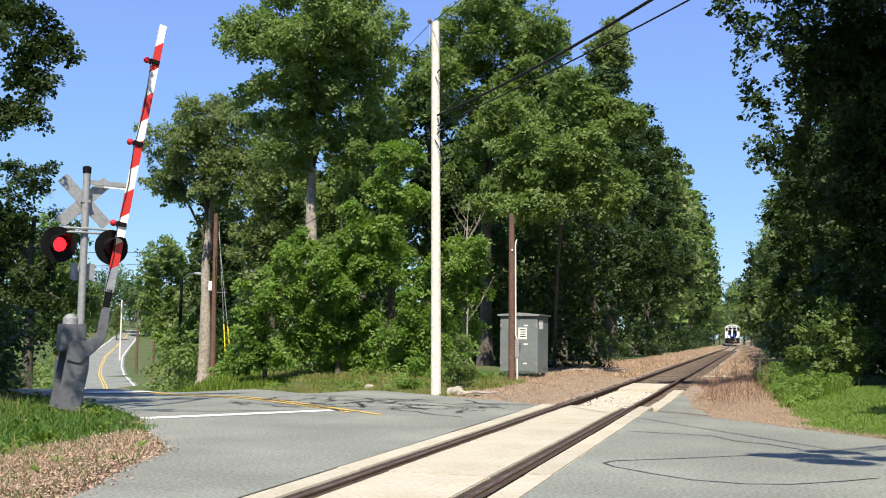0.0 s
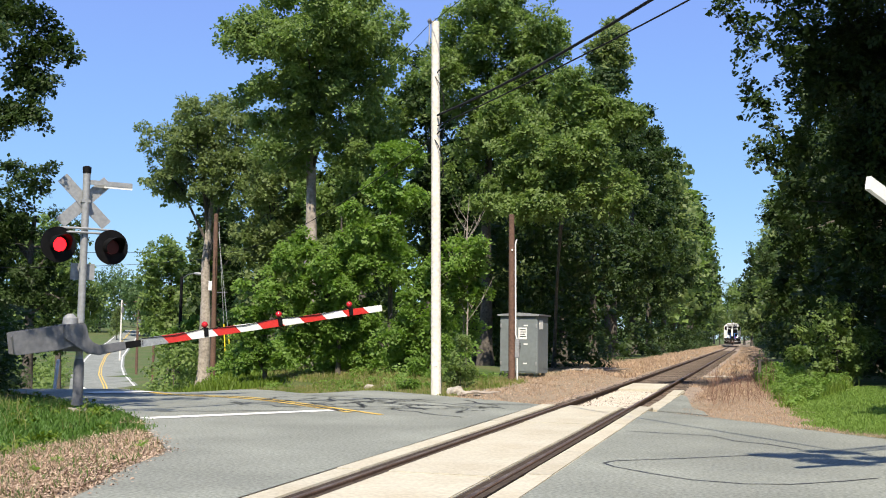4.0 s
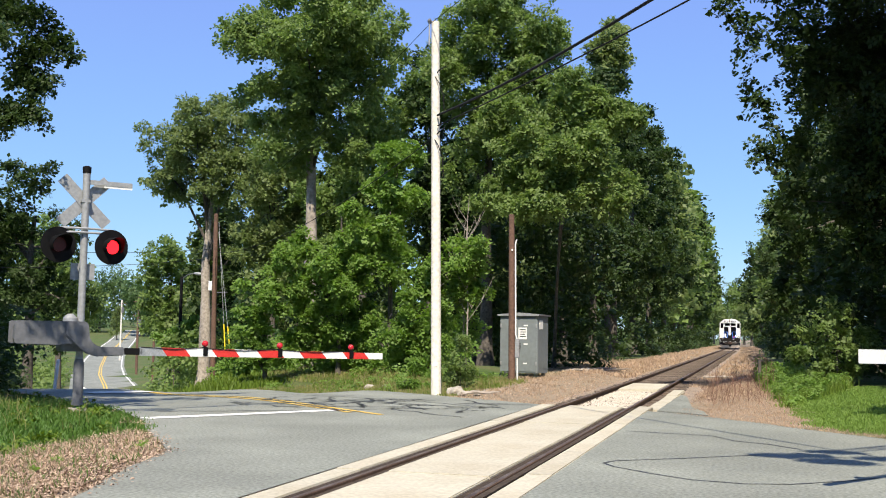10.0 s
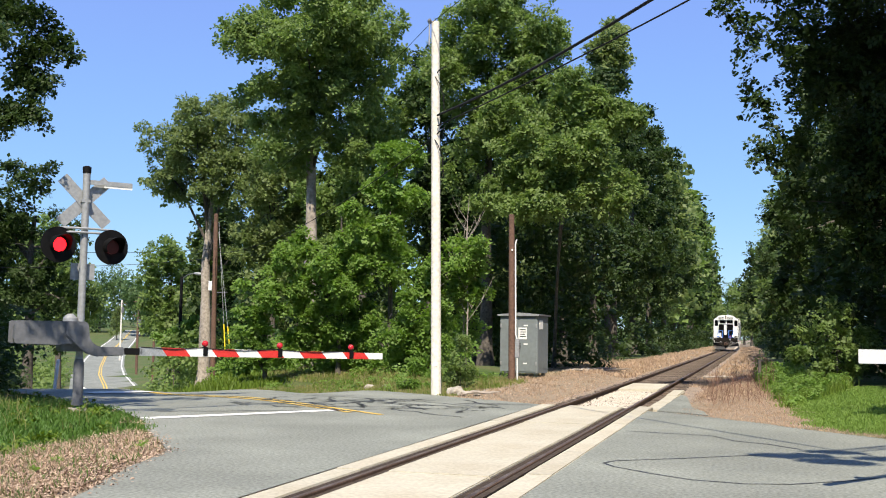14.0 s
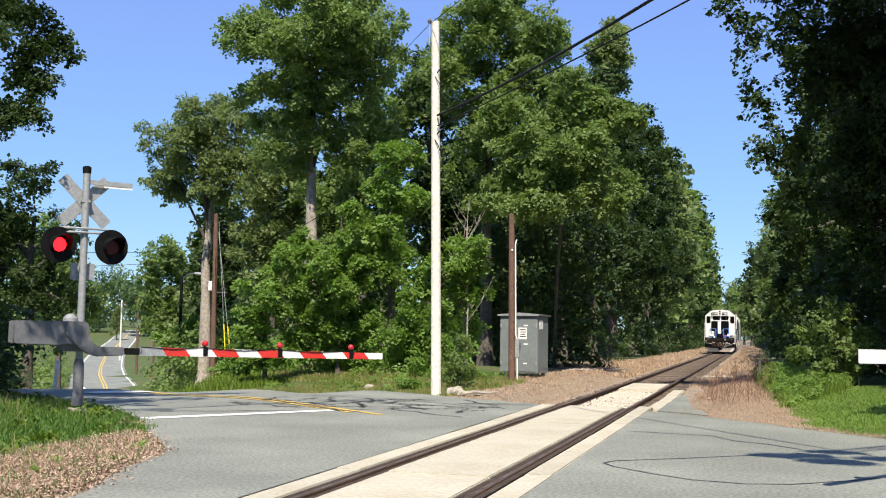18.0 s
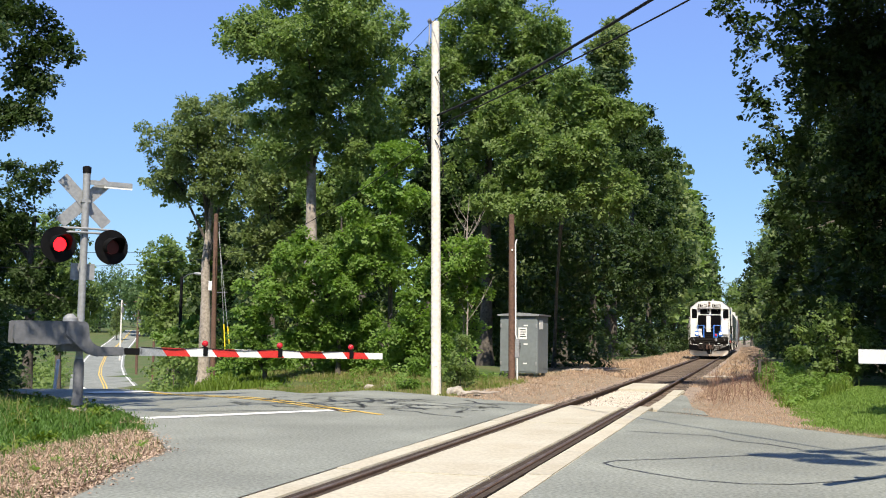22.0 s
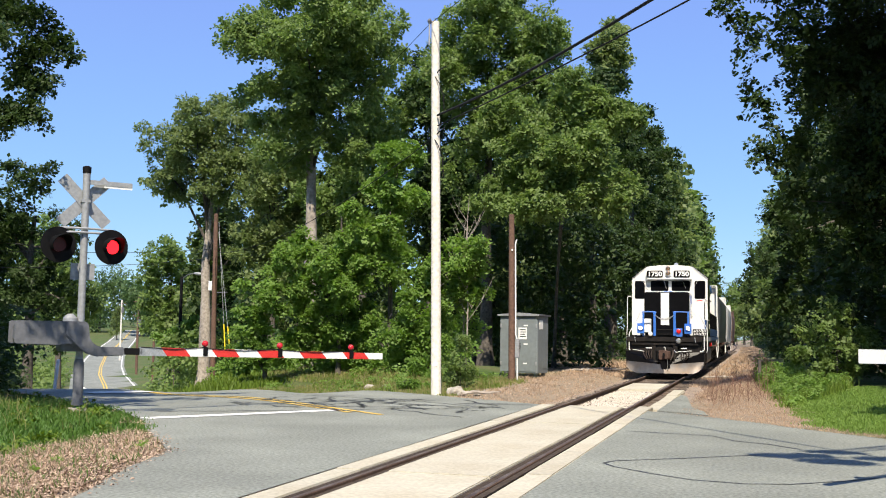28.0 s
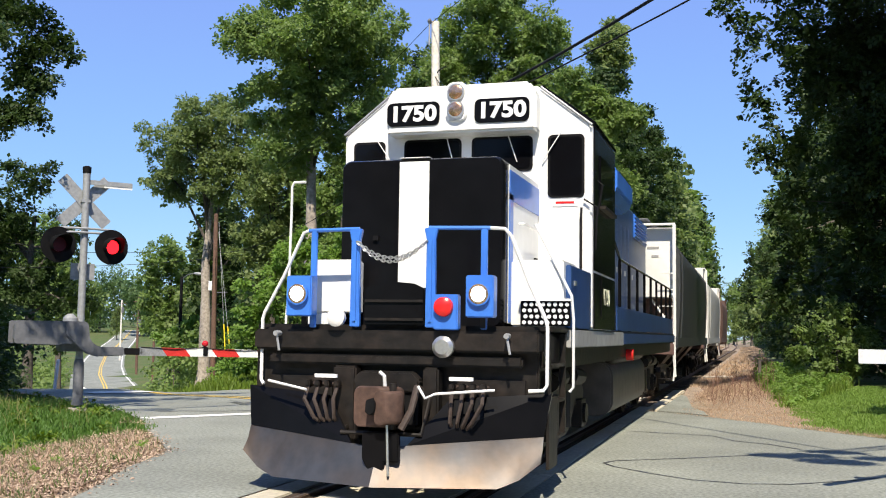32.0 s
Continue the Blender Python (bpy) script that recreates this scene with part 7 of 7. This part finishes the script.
def blades(name, label, category, count, place, height, width, material, seed, bend=0.35, each=7, spread=0.11):
    """Upright blades where place(rng) gives x, y and a height factor."""
    rng = np.random.default_rng(seed)
    p = scatter(rng, count, place, each, spread)
    n = len(p)
    h = height * p[:, 3] * rng.uniform(0.5, 1.3, n)
    a, w = rng.uniform(0, 2 * np.pi, n), width * rng.uniform(0.6, 1.3, n)
    d = np.stack([np.cos(a) * w, np.sin(a) * w, np.zeros(n)], 1)
    c = rng.uniform(0, 2 * np.pi, n)
    b = bend * h * rng.uniform(0.2, 1.3, n)
    lean = np.stack([b * np.cos(c), b * np.sin(c), np.zeros(n)], 1)
    up = np.stack([np.zeros(n), np.zeros(n), h], 1)
    o = p[:, :3]
    m = o + lean * 0.35 + up * 0.6
    t = o + lean + up
    v = np.stack([o - d, o + d, m - d * 0.8, m + d * 0.8, t - d * 0.15, t + d * 0.15], 1)
    base = np.arange(n)[:, None] * 6
    f = np.concatenate([base + np.array([[0, 1, 3, 2]]), base + np.array([[2, 3, 5, 4]])])
    tagged(new(name, raw_mesh(name, v.reshape(-1, 3), f, material)), label, category, kind="stuff")


def litter(name, label, count, place, size, material, seed, each=6, spread=0.14):
    """Curled leaves lying on the ground."""
    rng = np.random.default_rng(seed)
    p = scatter(rng, count, place, each, spread)
    k = len(p)
    n = np.stack([rng.normal(0, 0.5, k), rng.normal(0, 0.5, k), np.ones(k)], 1)
    n /= np.linalg.norm(n, axis=1)[:, None]
    t = np.cross(n, rng.normal(size=(k, 3)))
    t /= np.linalg.norm(t, axis=1)[:, None]
    b = np.cross(n, t)
    c = p[:, :3] + np.stack([np.zeros(k), np.zeros(k), rng.uniform(0.008, 0.05, k)], 1)
    r = (size * p[:, 3] * rng.uniform(0.5, 1.3, k))[:, None]
    v = np.stack([c + t * r, c + b * r * 0.45 + n * r * 0.3, c - t * r, c - b * r * 0.45 + n * r * 0.3], 1)
    tagged(new(name, raw_mesh(name, v.reshape(-1, 3), np.arange(k * 4).reshape(-1, 4), material)), label, "leaf litter", kind="stuff")


def road_sn(x, y):
    return -(x + 3.38) * 0.77 + (y - 18.67) * 0.64, (x + 3.38) * 0.64 + (y - 18.67) * 0.77


def off_road(x, y, margin=0.0):
    s, n = road_sn(x, y)
    a, b = road_edges(s)
    return n < -a - margin or n > b + margin


def in_near_corner(lo, hi):
    """The near verge: lo and hi are distances from the road's edge."""
    def place(rng):
        s = rng.uniform(-9, 18)
        a, b = road_edges(s)
        q = lo + (hi - lo) * rng.random()
        n = -a - q + 0.2 * hash2(s * 2, q, 1.0)
        x, y, _ = on_road(s, n)
        if y < 5 or abs(x) < 2.0:
            return None
        return x, y, 1.0
    return place


def litter_reach(s):
    return max(0.0, 0.75 * (-0.9 - s))


def fresh_verge(rng):
    p = in_near_corner(0.0, 10)(rng)
    if p is None:
        return None
    s, n = road_sn(p[0], p[1])
    q, edge = -n - road_edges(s)[0], litter_reach(s)
    if q < edge + 0.25 * hash2(p[0], p[1], 0.9):
        return None
    return p[0], p[1], min(1.2, 0.55 + 0.35 * (q - edge) + 0.3 * hash2(p[0], p[1], 1.3))


def brown_corner(rng):
    p = in_near_corner(0.2, 5.0)(rng)
    if p is None:
        return None
    s, n = road_sn(p[0], p[1])
    return p if -n - road_edges(s)[0] < litter_reach(s) + 0.12 + 0.35 * hash2(p[0], p[1], 0.9) else None


blades("verge_grass", "rough green grass on the verge round the signal", "grass", 44000, fresh_verge, 0.105, 0.011, GRASS_DARK, 21, 0.6)
blades("verge_straw", "dry seed stalks in the verge grass", "grass", 1000, fresh_verge, 0.26, 0.004, STRAW_GREEN, 22, 0.4)
litter("leaf_litter", "brown fallen leaves on the corner of the verge", 75000, brown_corner, 0.022, LITTER, 23)
blades("corner_straw", "dry brown weeds in the leaf litter", "dry grass", 4500, brown_corner, 0.12, 0.0035, STRAW, 24, 0.9)


blades("corner_grass", "thin green grass growing through the leaf litter", "grass", 2200, brown_corner, 0.10, 0.006, GRASS_DARK, 20, 0.7)


def far_verge(rng):
    s = rng.uniform(1.5, 40)
    b = road_edges(s)[1]
    q = rng.uniform(0.0, 7.5)
    x, y, _ = on_road(s, b + q)
    if x > -3.9 - 0.4 * hash2(y, x, 1.0) or (s > 15.5 and q < 3 and s < 24):
        return None
    return x, y, 0.55 + 0.5 * smooth01(0, 4, q) + 0.35 * hash2(x, y, 0.7)


blades("bank_grass", "long green grass on the bank beyond the road", "grass", 30000, far_verge, 0.13, 0.011, GRASS, 25, 0.5)
blades("bank_straw", "pale seeding grass on the bank beyond the road", "grass", 44000, far_verge, 0.17, 0.008, STRAW_GREEN, 26, 0.4)


def bank_weeds():
    """Low leafy weeds mixed into the grass of the bank."""
    rng, c = np.random.default_rng(61), []
    while len(c) < 240:
        q = far_verge(rng)
        if q:
            r = rng.uniform(0.10, 0.26)
            c.append((q[0], q[1], ground_z(q[0], q[1]) + r * 0.6, r, r, r * 0.8))
    thicket("bank_weeds", "low leafy weeds in the grass of the bank", c, 20000, 0.055, LEAF_BRIGHT, 62, "weeds")


bank_weeds()


def lawn_edge(y):
    return 4.35 if y < 26 else 4.35 - 0.055 * (y - 26)


def lawn(rng):
    x, y = rng.uniform(3.6, 12), rng.uniform(13, 32)
    if not off_road(x, y, 0.75 + 0.35 * hash2(x, y, 1.1)) or x < lawn_edge(y) + 0.4 * hash2(x, y, 0.8) or road_sn(x, y)[1] < 0:
        return None
    return x, y, 0.8 + 0.3 * hash2(x, y, 1.2)


blades("lawn_grass", "bright mown lawn beside the road", "grass", 50000, lawn, 0.07, 0.011, LAWN_BLADE, 27, 0.5)


def tall_weeds(rng):
    x, y = rng.uniform(3.4, 8.0), rng.uniform(25, 37)
    lo = lawn_edge(y) - 0.2 + 0.3 * hash2(x, y, 0.9)
    if x < lo or x > 5.9 or y < 25.5 + 3.2 * (x - 4.2) + 1.2 * hash2(x, y, 0.6):
        return None
    return x, y, max(0.2, 0.35 + 0.09 * (y - 25) + 0.4 * hash2(x * 1.5, y * 1.5, 1))


blades("weed_stems", "fresh green weed stems before the trees", "weeds", 9000, tall_weeds, 0.36, 0.009, GRASS, 28, 0.45)


def leafy_weeds():
    rng, c = np.random.default_rng(38), []
    while len(c) < 190:
        q = tall_weeds(rng)
        if q:
            r = 0.10 + 0.07 * q[2]
            c.append((q[0], q[1], ground_z(q[0], q[1]) + q[2] * rng.uniform(0.1, 0.55), r, r, r * 0.9))
    thicket("tall_weeds", "tall fresh green weeds before the trees", c, 24000, 0.055, LEAF_BRIGHT, 39, "weeds")


leafy_weeds()


def east_straw(rng):
    x, y = rng.uniform(1.25, 8.5), rng.uniform(14, 46)
    if not off_road(x, y, 0.05) or (x > lawn_edge(y) + 0.15 + 0.4 * hash2(x, y, 0.9) and off_road(x, y, 0.8)) or road_sn(x, y)[1] < 0 or (x < 1.9 and y < 37):
        return None
    return x, y, 0.16 + 0.9 * smooth01(26, 34, y) * max(0.2, 0.7 + 0.9 * hash2(x * 1.3, y * 1.3, 1))


blades("dry_weeds", "dry reddish-brown weeds beside the line", "dry grass", 26000, east_straw, 0.19, 0.006, STRAW, 29, 0.45)
litter("verge_litter", "brown dry litter at the edge of the asphalt", 52000, east_straw, 0.042, LITTER, 30)


def west_straw(rng):
    x, y = rng.uniform(-9, -1.3), rng.uniform(23.5, 75)
    if not off_road(x, y, 0.0) or x < -3.6 - 0.14 * (y - 25) + 0.7 * hash2(x, y, 0.8) or (abs(x) < 2.0 and y > 40 and rng.random() < 0.6):
        return None
    return x, y, 0.5 + 0.35 * hash2(x, y, 1.1)


blades("dry_weeds", "dry tawny grass beside the rails", "dry grass", 34000, west_straw, 0.15, 0.006, STRAW, 31, 0.8)
litter("line_litter", "brown dry litter beside the rails", 24000, west_straw, 0.042, LITTER, 32)


def far_line_straw(rng):
    side = -1 if rng.random() < 0.5 else 1
    y = 45 + 170 * rng.random() ** 1.5
    x = side * rng.uniform(1.5, 4.4) + track_x(y)
    return x, y, 1.0


blades("line_grass", "tawny grass along both sides of the line", "dry grass", 14000, far_line_straw, 0.14, 0.03, STRAW, 33, 0.5)


def dry_stalks():
    """Dead weed stalks standing beside the rails."""
    rng = np.random.default_rng(77)
    g = Geo()
    for i in range(120):
        x, y = rng.uniform(2.0, 4.0), rng.uniform(25.5, 41)
        z, h = ground_z(x, y), rng.uniform(0.2, 0.55) + (0.4 if rng.random() < 0.25 and y > 29 else 0.0)
        lx, ly = rng.normal(0, 0.12), rng.normal(0, 0.12)
        g.tube([(x, y, z), (x + lx * 0.5, y + ly * 0.5, z + h * 0.5), (x + lx, y + ly, z + h)], [0.006, 0.005, 0.003], 4)
        for k in range(4):
            q = rng.uniform(0.4, 0.95)
            b = Vector((x + lx * q, y + ly * q, z + h * q))
            g.tube([b, b + Vector((rng.normal(0, 0.12), rng.normal(0, 0.12), 0.15))], [0.004, 0.002], 3)
    tagged(part("dead_stalks", g, mat("dead_stem", (0.17, 0.085, 0.06), 0.85, var=0.3, fine=8, coarse=1.5, bump=0.1, tint=(0.30, 0.20, 0.14))), "dead brown weed stalks beside the rails", "weeds", kind="stuff")


dry_stalks()


def valley_bank(rng):
    d, b = 38 + 80 * rng.random() ** 2, radians(rng.uniform(26.0, 33.2))
    x, y = EYE[0] - d * math.sin(b), d * math.cos(b)
    return (x, y, 1.0) if road_sn(x, y)[1] > 3.8 else None


blades("valley_grass", "green grass bank beside the valley road", "grass", 22000, valley_bank, 0.30, 0.030, GRASS, 34, 0.5, spread=0.5)


def verge_weeds():
    """Broad-leaved weeds in the near verge."""
    rng, c = np.random.default_rng(36), []
    while len(c) < 260:
        q = fresh_verge(rng)
        if q:
            c.append((q[0], q[1], ground_z(q[0], q[1]) + 0.08, 0.16, 0.16, 0.10))
    thicket("verge_weeds", "low broad-leaved weeds in the verge grass", c, 22000, 0.055, GRASS, 37, "weeds")


def corner_sprigs():
    """A few fresh seedlings in the dead leaves."""
    rng, c = np.random.default_rng(91), []
    while len(c) < 14:
        q = brown_corner(rng)
        if q:
            c.append((q[0], q[1], ground_z(q[0], q[1]) + 0.07, 0.08, 0.08, 0.06))
    thicket("seedlings", "fresh green seedlings in the dead leaves", c, 500, 0.05, LAWN_BLADE, 92, "weeds")


corner_sprigs()


# ---- undergrowth and far woods ----
def undergrowth():
    rng = np.random.default_rng(41)
    def clump(x, y, h, r):
        return (x, y, ground_z(x, y) + h, r, r, r * 0.7)
    # shrubs along the wood's edge over the bank
    c = []
    for i in range(170):
        s, q = rng.uniform(3, 30), rng.uniform(4.6, 9)
        x, y, _ = on_road(s, road_edges(s)[1] + q)
        if x > -5.8:
            continue
        c.append(clump(x, y, rng.uniform(0.2, 1.9) * (0.4 + 0.6 * smooth01(4, 7, q)), rng.uniform(0.35, 0.8)))
    thicket("edge_shrubs", "leafy green shrubs along the edge of the wood", c, 34000, 0.13, LEAF_BRIGHT, 42)
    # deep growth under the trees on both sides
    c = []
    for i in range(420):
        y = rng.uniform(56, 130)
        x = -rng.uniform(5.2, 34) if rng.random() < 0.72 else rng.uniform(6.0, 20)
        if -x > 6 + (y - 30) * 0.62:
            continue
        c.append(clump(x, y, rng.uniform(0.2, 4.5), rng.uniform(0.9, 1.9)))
    # a wall of shade-coloured leaves stands for the dark hollow by the cabinet
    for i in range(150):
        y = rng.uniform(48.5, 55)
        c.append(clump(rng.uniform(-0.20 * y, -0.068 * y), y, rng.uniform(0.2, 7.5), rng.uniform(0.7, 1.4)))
    thicket("undergrowth", "dense undergrowth in shade-dark leaves beneath the trees", c, 76000, 0.22, LEAF_SHADED, 43)
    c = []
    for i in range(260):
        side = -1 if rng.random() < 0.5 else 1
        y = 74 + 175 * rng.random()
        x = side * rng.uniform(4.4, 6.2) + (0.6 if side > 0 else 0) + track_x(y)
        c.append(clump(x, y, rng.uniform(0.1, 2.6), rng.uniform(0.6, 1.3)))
    # shade along the line is put into the colour of these shrubs
    thicket("line_shrubs", "green shrubs crowding both sides of the line", c, 30000, 0.24, LEAF_SHADED, 44)
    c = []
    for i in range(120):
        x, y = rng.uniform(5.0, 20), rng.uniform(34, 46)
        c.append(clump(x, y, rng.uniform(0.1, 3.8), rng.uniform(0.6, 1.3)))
    # shade behind the lawn is likewise put into the leaf colour
    thicket("shaded_undergrowth", "dark shaded undergrowth behind the lawn", c, 26000, 0.2, LEAF_SHADED, 45)
    # beside the valley road
    c = []
    for i in range(260):
        d = rng.uniform(84, 260)
        b = radians(rng.choice([rng.uniform(24, 31.6), rng.uniform(36.4, 44)]))
        x, y = EYE[0] - d * math.sin(b), d * math.cos(b)
        c.append(clump(x, y, rng.uniform(0.2, 2.8), rng.uniform(0.8, 2.0)))
    for i in range(130):
        d = rng.uniform(67, 100)
        if rng.random() < 0.6:
            b, h = radians(rng.uniform(27.0, 31.2 + 0.014 * (d - 48))), rng.uniform(0.2, 5.0)
        else:
            d = rng.uniform(72, 110)
            b, h = radians(rng.uniform(37.6, 45)), rng.uniform(0.3, 5.0)
        x, y = EYE[0] - d * math.sin(b), d * math.cos(b)
        c.append(clump(x, y, h, rng.uniform(0.8, 1.7)))
    for i in range(18):
        d, b = rng.uniform(54, 66), radians(rng.uniform(31.2, 32.5))
        c.append(clump(EYE[0] - d * math.sin(b), d * math.cos(b), rng.uniform(0.1, 0.8), rng.uniform(0.35, 0.7)))
    thicket("valley_shrubs", "green shrubs on both sides of the valley road", c, 52000, 0.26, LEAF_MAPLE, 46)
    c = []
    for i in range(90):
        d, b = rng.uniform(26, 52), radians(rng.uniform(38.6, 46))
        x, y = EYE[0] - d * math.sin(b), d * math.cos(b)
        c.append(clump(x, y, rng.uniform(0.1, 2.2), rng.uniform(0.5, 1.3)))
    # the hedge's deep shade is put into its leaf colour
    thicket("hedge", "shade-dark hedge behind the signal mast", c, 30000, 0.13, LEAF_SHADED, 47)
    # the woods that close the view
    c = []
    for i in range(900):
        b = radians(rng.uniform(-75, 80))
        d = rng.uniform(300, 430)
        x, y = EYE[0] - d * math.sin(b), d * math.cos(b)
        c.append((x, y, ground_z(x, y) + rng.uniform(1, 14), rng.uniform(3, 6), rng.uniform(3, 6), rng.uniform(2.5, 4)))
    thicket("far_woods", "distant green woods closing the view", c, 34000, 1.9, LEAF_FAR, 48, "woods")


undergrowth()
verge_weeds()


# ---- what moves ----
# distance of the locomotive's end plate along the line
TRAIN = [(0, 237), (2, 223.5), (4, 211), (6, 198), (8, 184), (10, 168), (12, 153.5), (14, 140), (16, 127.5), (18, 114.5), (20, 101), (22, 86), (24, 71.7), (25, 64), (26, 56.4), (27, 49.6), (27.5, 46.1), (28, 42.4), (28.5, 38.4), (29, 34.4), (29.5, 30.4), (30, 26.3), (30.5, 22.2), (31, 17.95), (31.5, 13.75), (32, 9.54)]
# gate arms: degrees above level
WEST_GATE = [(0, 80.8), (0.5, 73.2), (1, 63.6), (1.5, 53.9), (2, 43.2), (2.5, 33.5), (3, 23.3), (3.5, 14.7), (4, 8.6), (4.6, 4), (5.5, 0.4), (6, -0.8), (7, -1.0), (32, -1.0)]
EAST_GATE = [(0, 82), (1, 70), (2, 50), (2.8, 34), (3.4, 23.8), (3.5, 22.3), (4.2, 14), (5, 9.2), (5.5, 7.6), (5.8, 6.8), (6.2, 5.6), (7, 3.8), (8, 1.5), (8.6, 0.8), (9, 0.6), (32, 0.6)]
FLASH, FIRST, LIT = 1.304, -0.36, 0.60


SEEN = (0.94, 2.34, 11.33, 12.74, 13.93, 24.33, 29.55, 30.92)  # flashes off the even beat


def along(t, table):
    return float(np.interp(t, [a for a, _ in table], [b for _, b in table]))


def on_line(y):
    """Pose of a vehicle whose end stands at y, turned with the line's bend."""
    a = math.degrees(math.atan2(track_x(y) - track_x(y + 14), 14.0))
    return pose(track_x(y), y, 0, 0, 0, a)


def flash_rows(left):
    """The lens turns its lit face out and in again, in thirds of a half turn; the two lamps take turns."""
    marks, t = [], FIRST
    while t < 32.4:
        on = min(SEEN, key=lambda u: abs(u - t))
        on = on if abs(on - t) < 0.13 else t
        marks += [(on, 0 if left else 180), (on + LIT, 180 if left else 0)]
        t += FLASH
    angle = [b for a, b in marks if a <= 0][-1]
    rows = [(0.0, angle)]
    for a, b in marks:
        if a <= 0.02 or a > 31.9:
            continue
        rows.append((a - 0.04, angle))
        step = 60 if b > angle else -60
        rows += [(a - 0.04 + 0.0334 * (i + 1), angle + step * (i + 1)) for i in range(3)]
        angle = b
    rows.append((32.0, angle))
    return [(t, pose(0, -0.02, 0, 0, 0, r)) for t, r in rows]


def motions():
    walk(loco, [(t, on_line(y)) for t, y in TRAIN])
    for (car, _), d in zip(CARS, CAR_Y):
        walk(car, [(t, on_line(y + d)) for t, y in TRAIN])
    times = [i * 0.0667 for i in range(480)] + [32.0]
    for sets, radius in ((loco_sets, 0.508), (CARS[0][1], 0.45)):
        for w in sets:
            at, k = w.location.copy(), 1 / radius
            walk(w, [(t, Matrix.Translation(at) @ Matrix.Rotation((along(t, TRAIN) - 9.54) * k, 4, "X")) for t in times])
    for arm, table, z in ((west_arm, WEST_GATE, 1.35), (east_arm, EAST_GATE, 1.43)):
        walk(arm, [(t, pose(0.10, 0, z, 0, -a, 0)) for t, a in table])
    for lenses in (west_lenses, east_lenses):
        walk(lenses[0], flash_rows(True))
        walk(lenses[1], flash_rows(False))


motions()
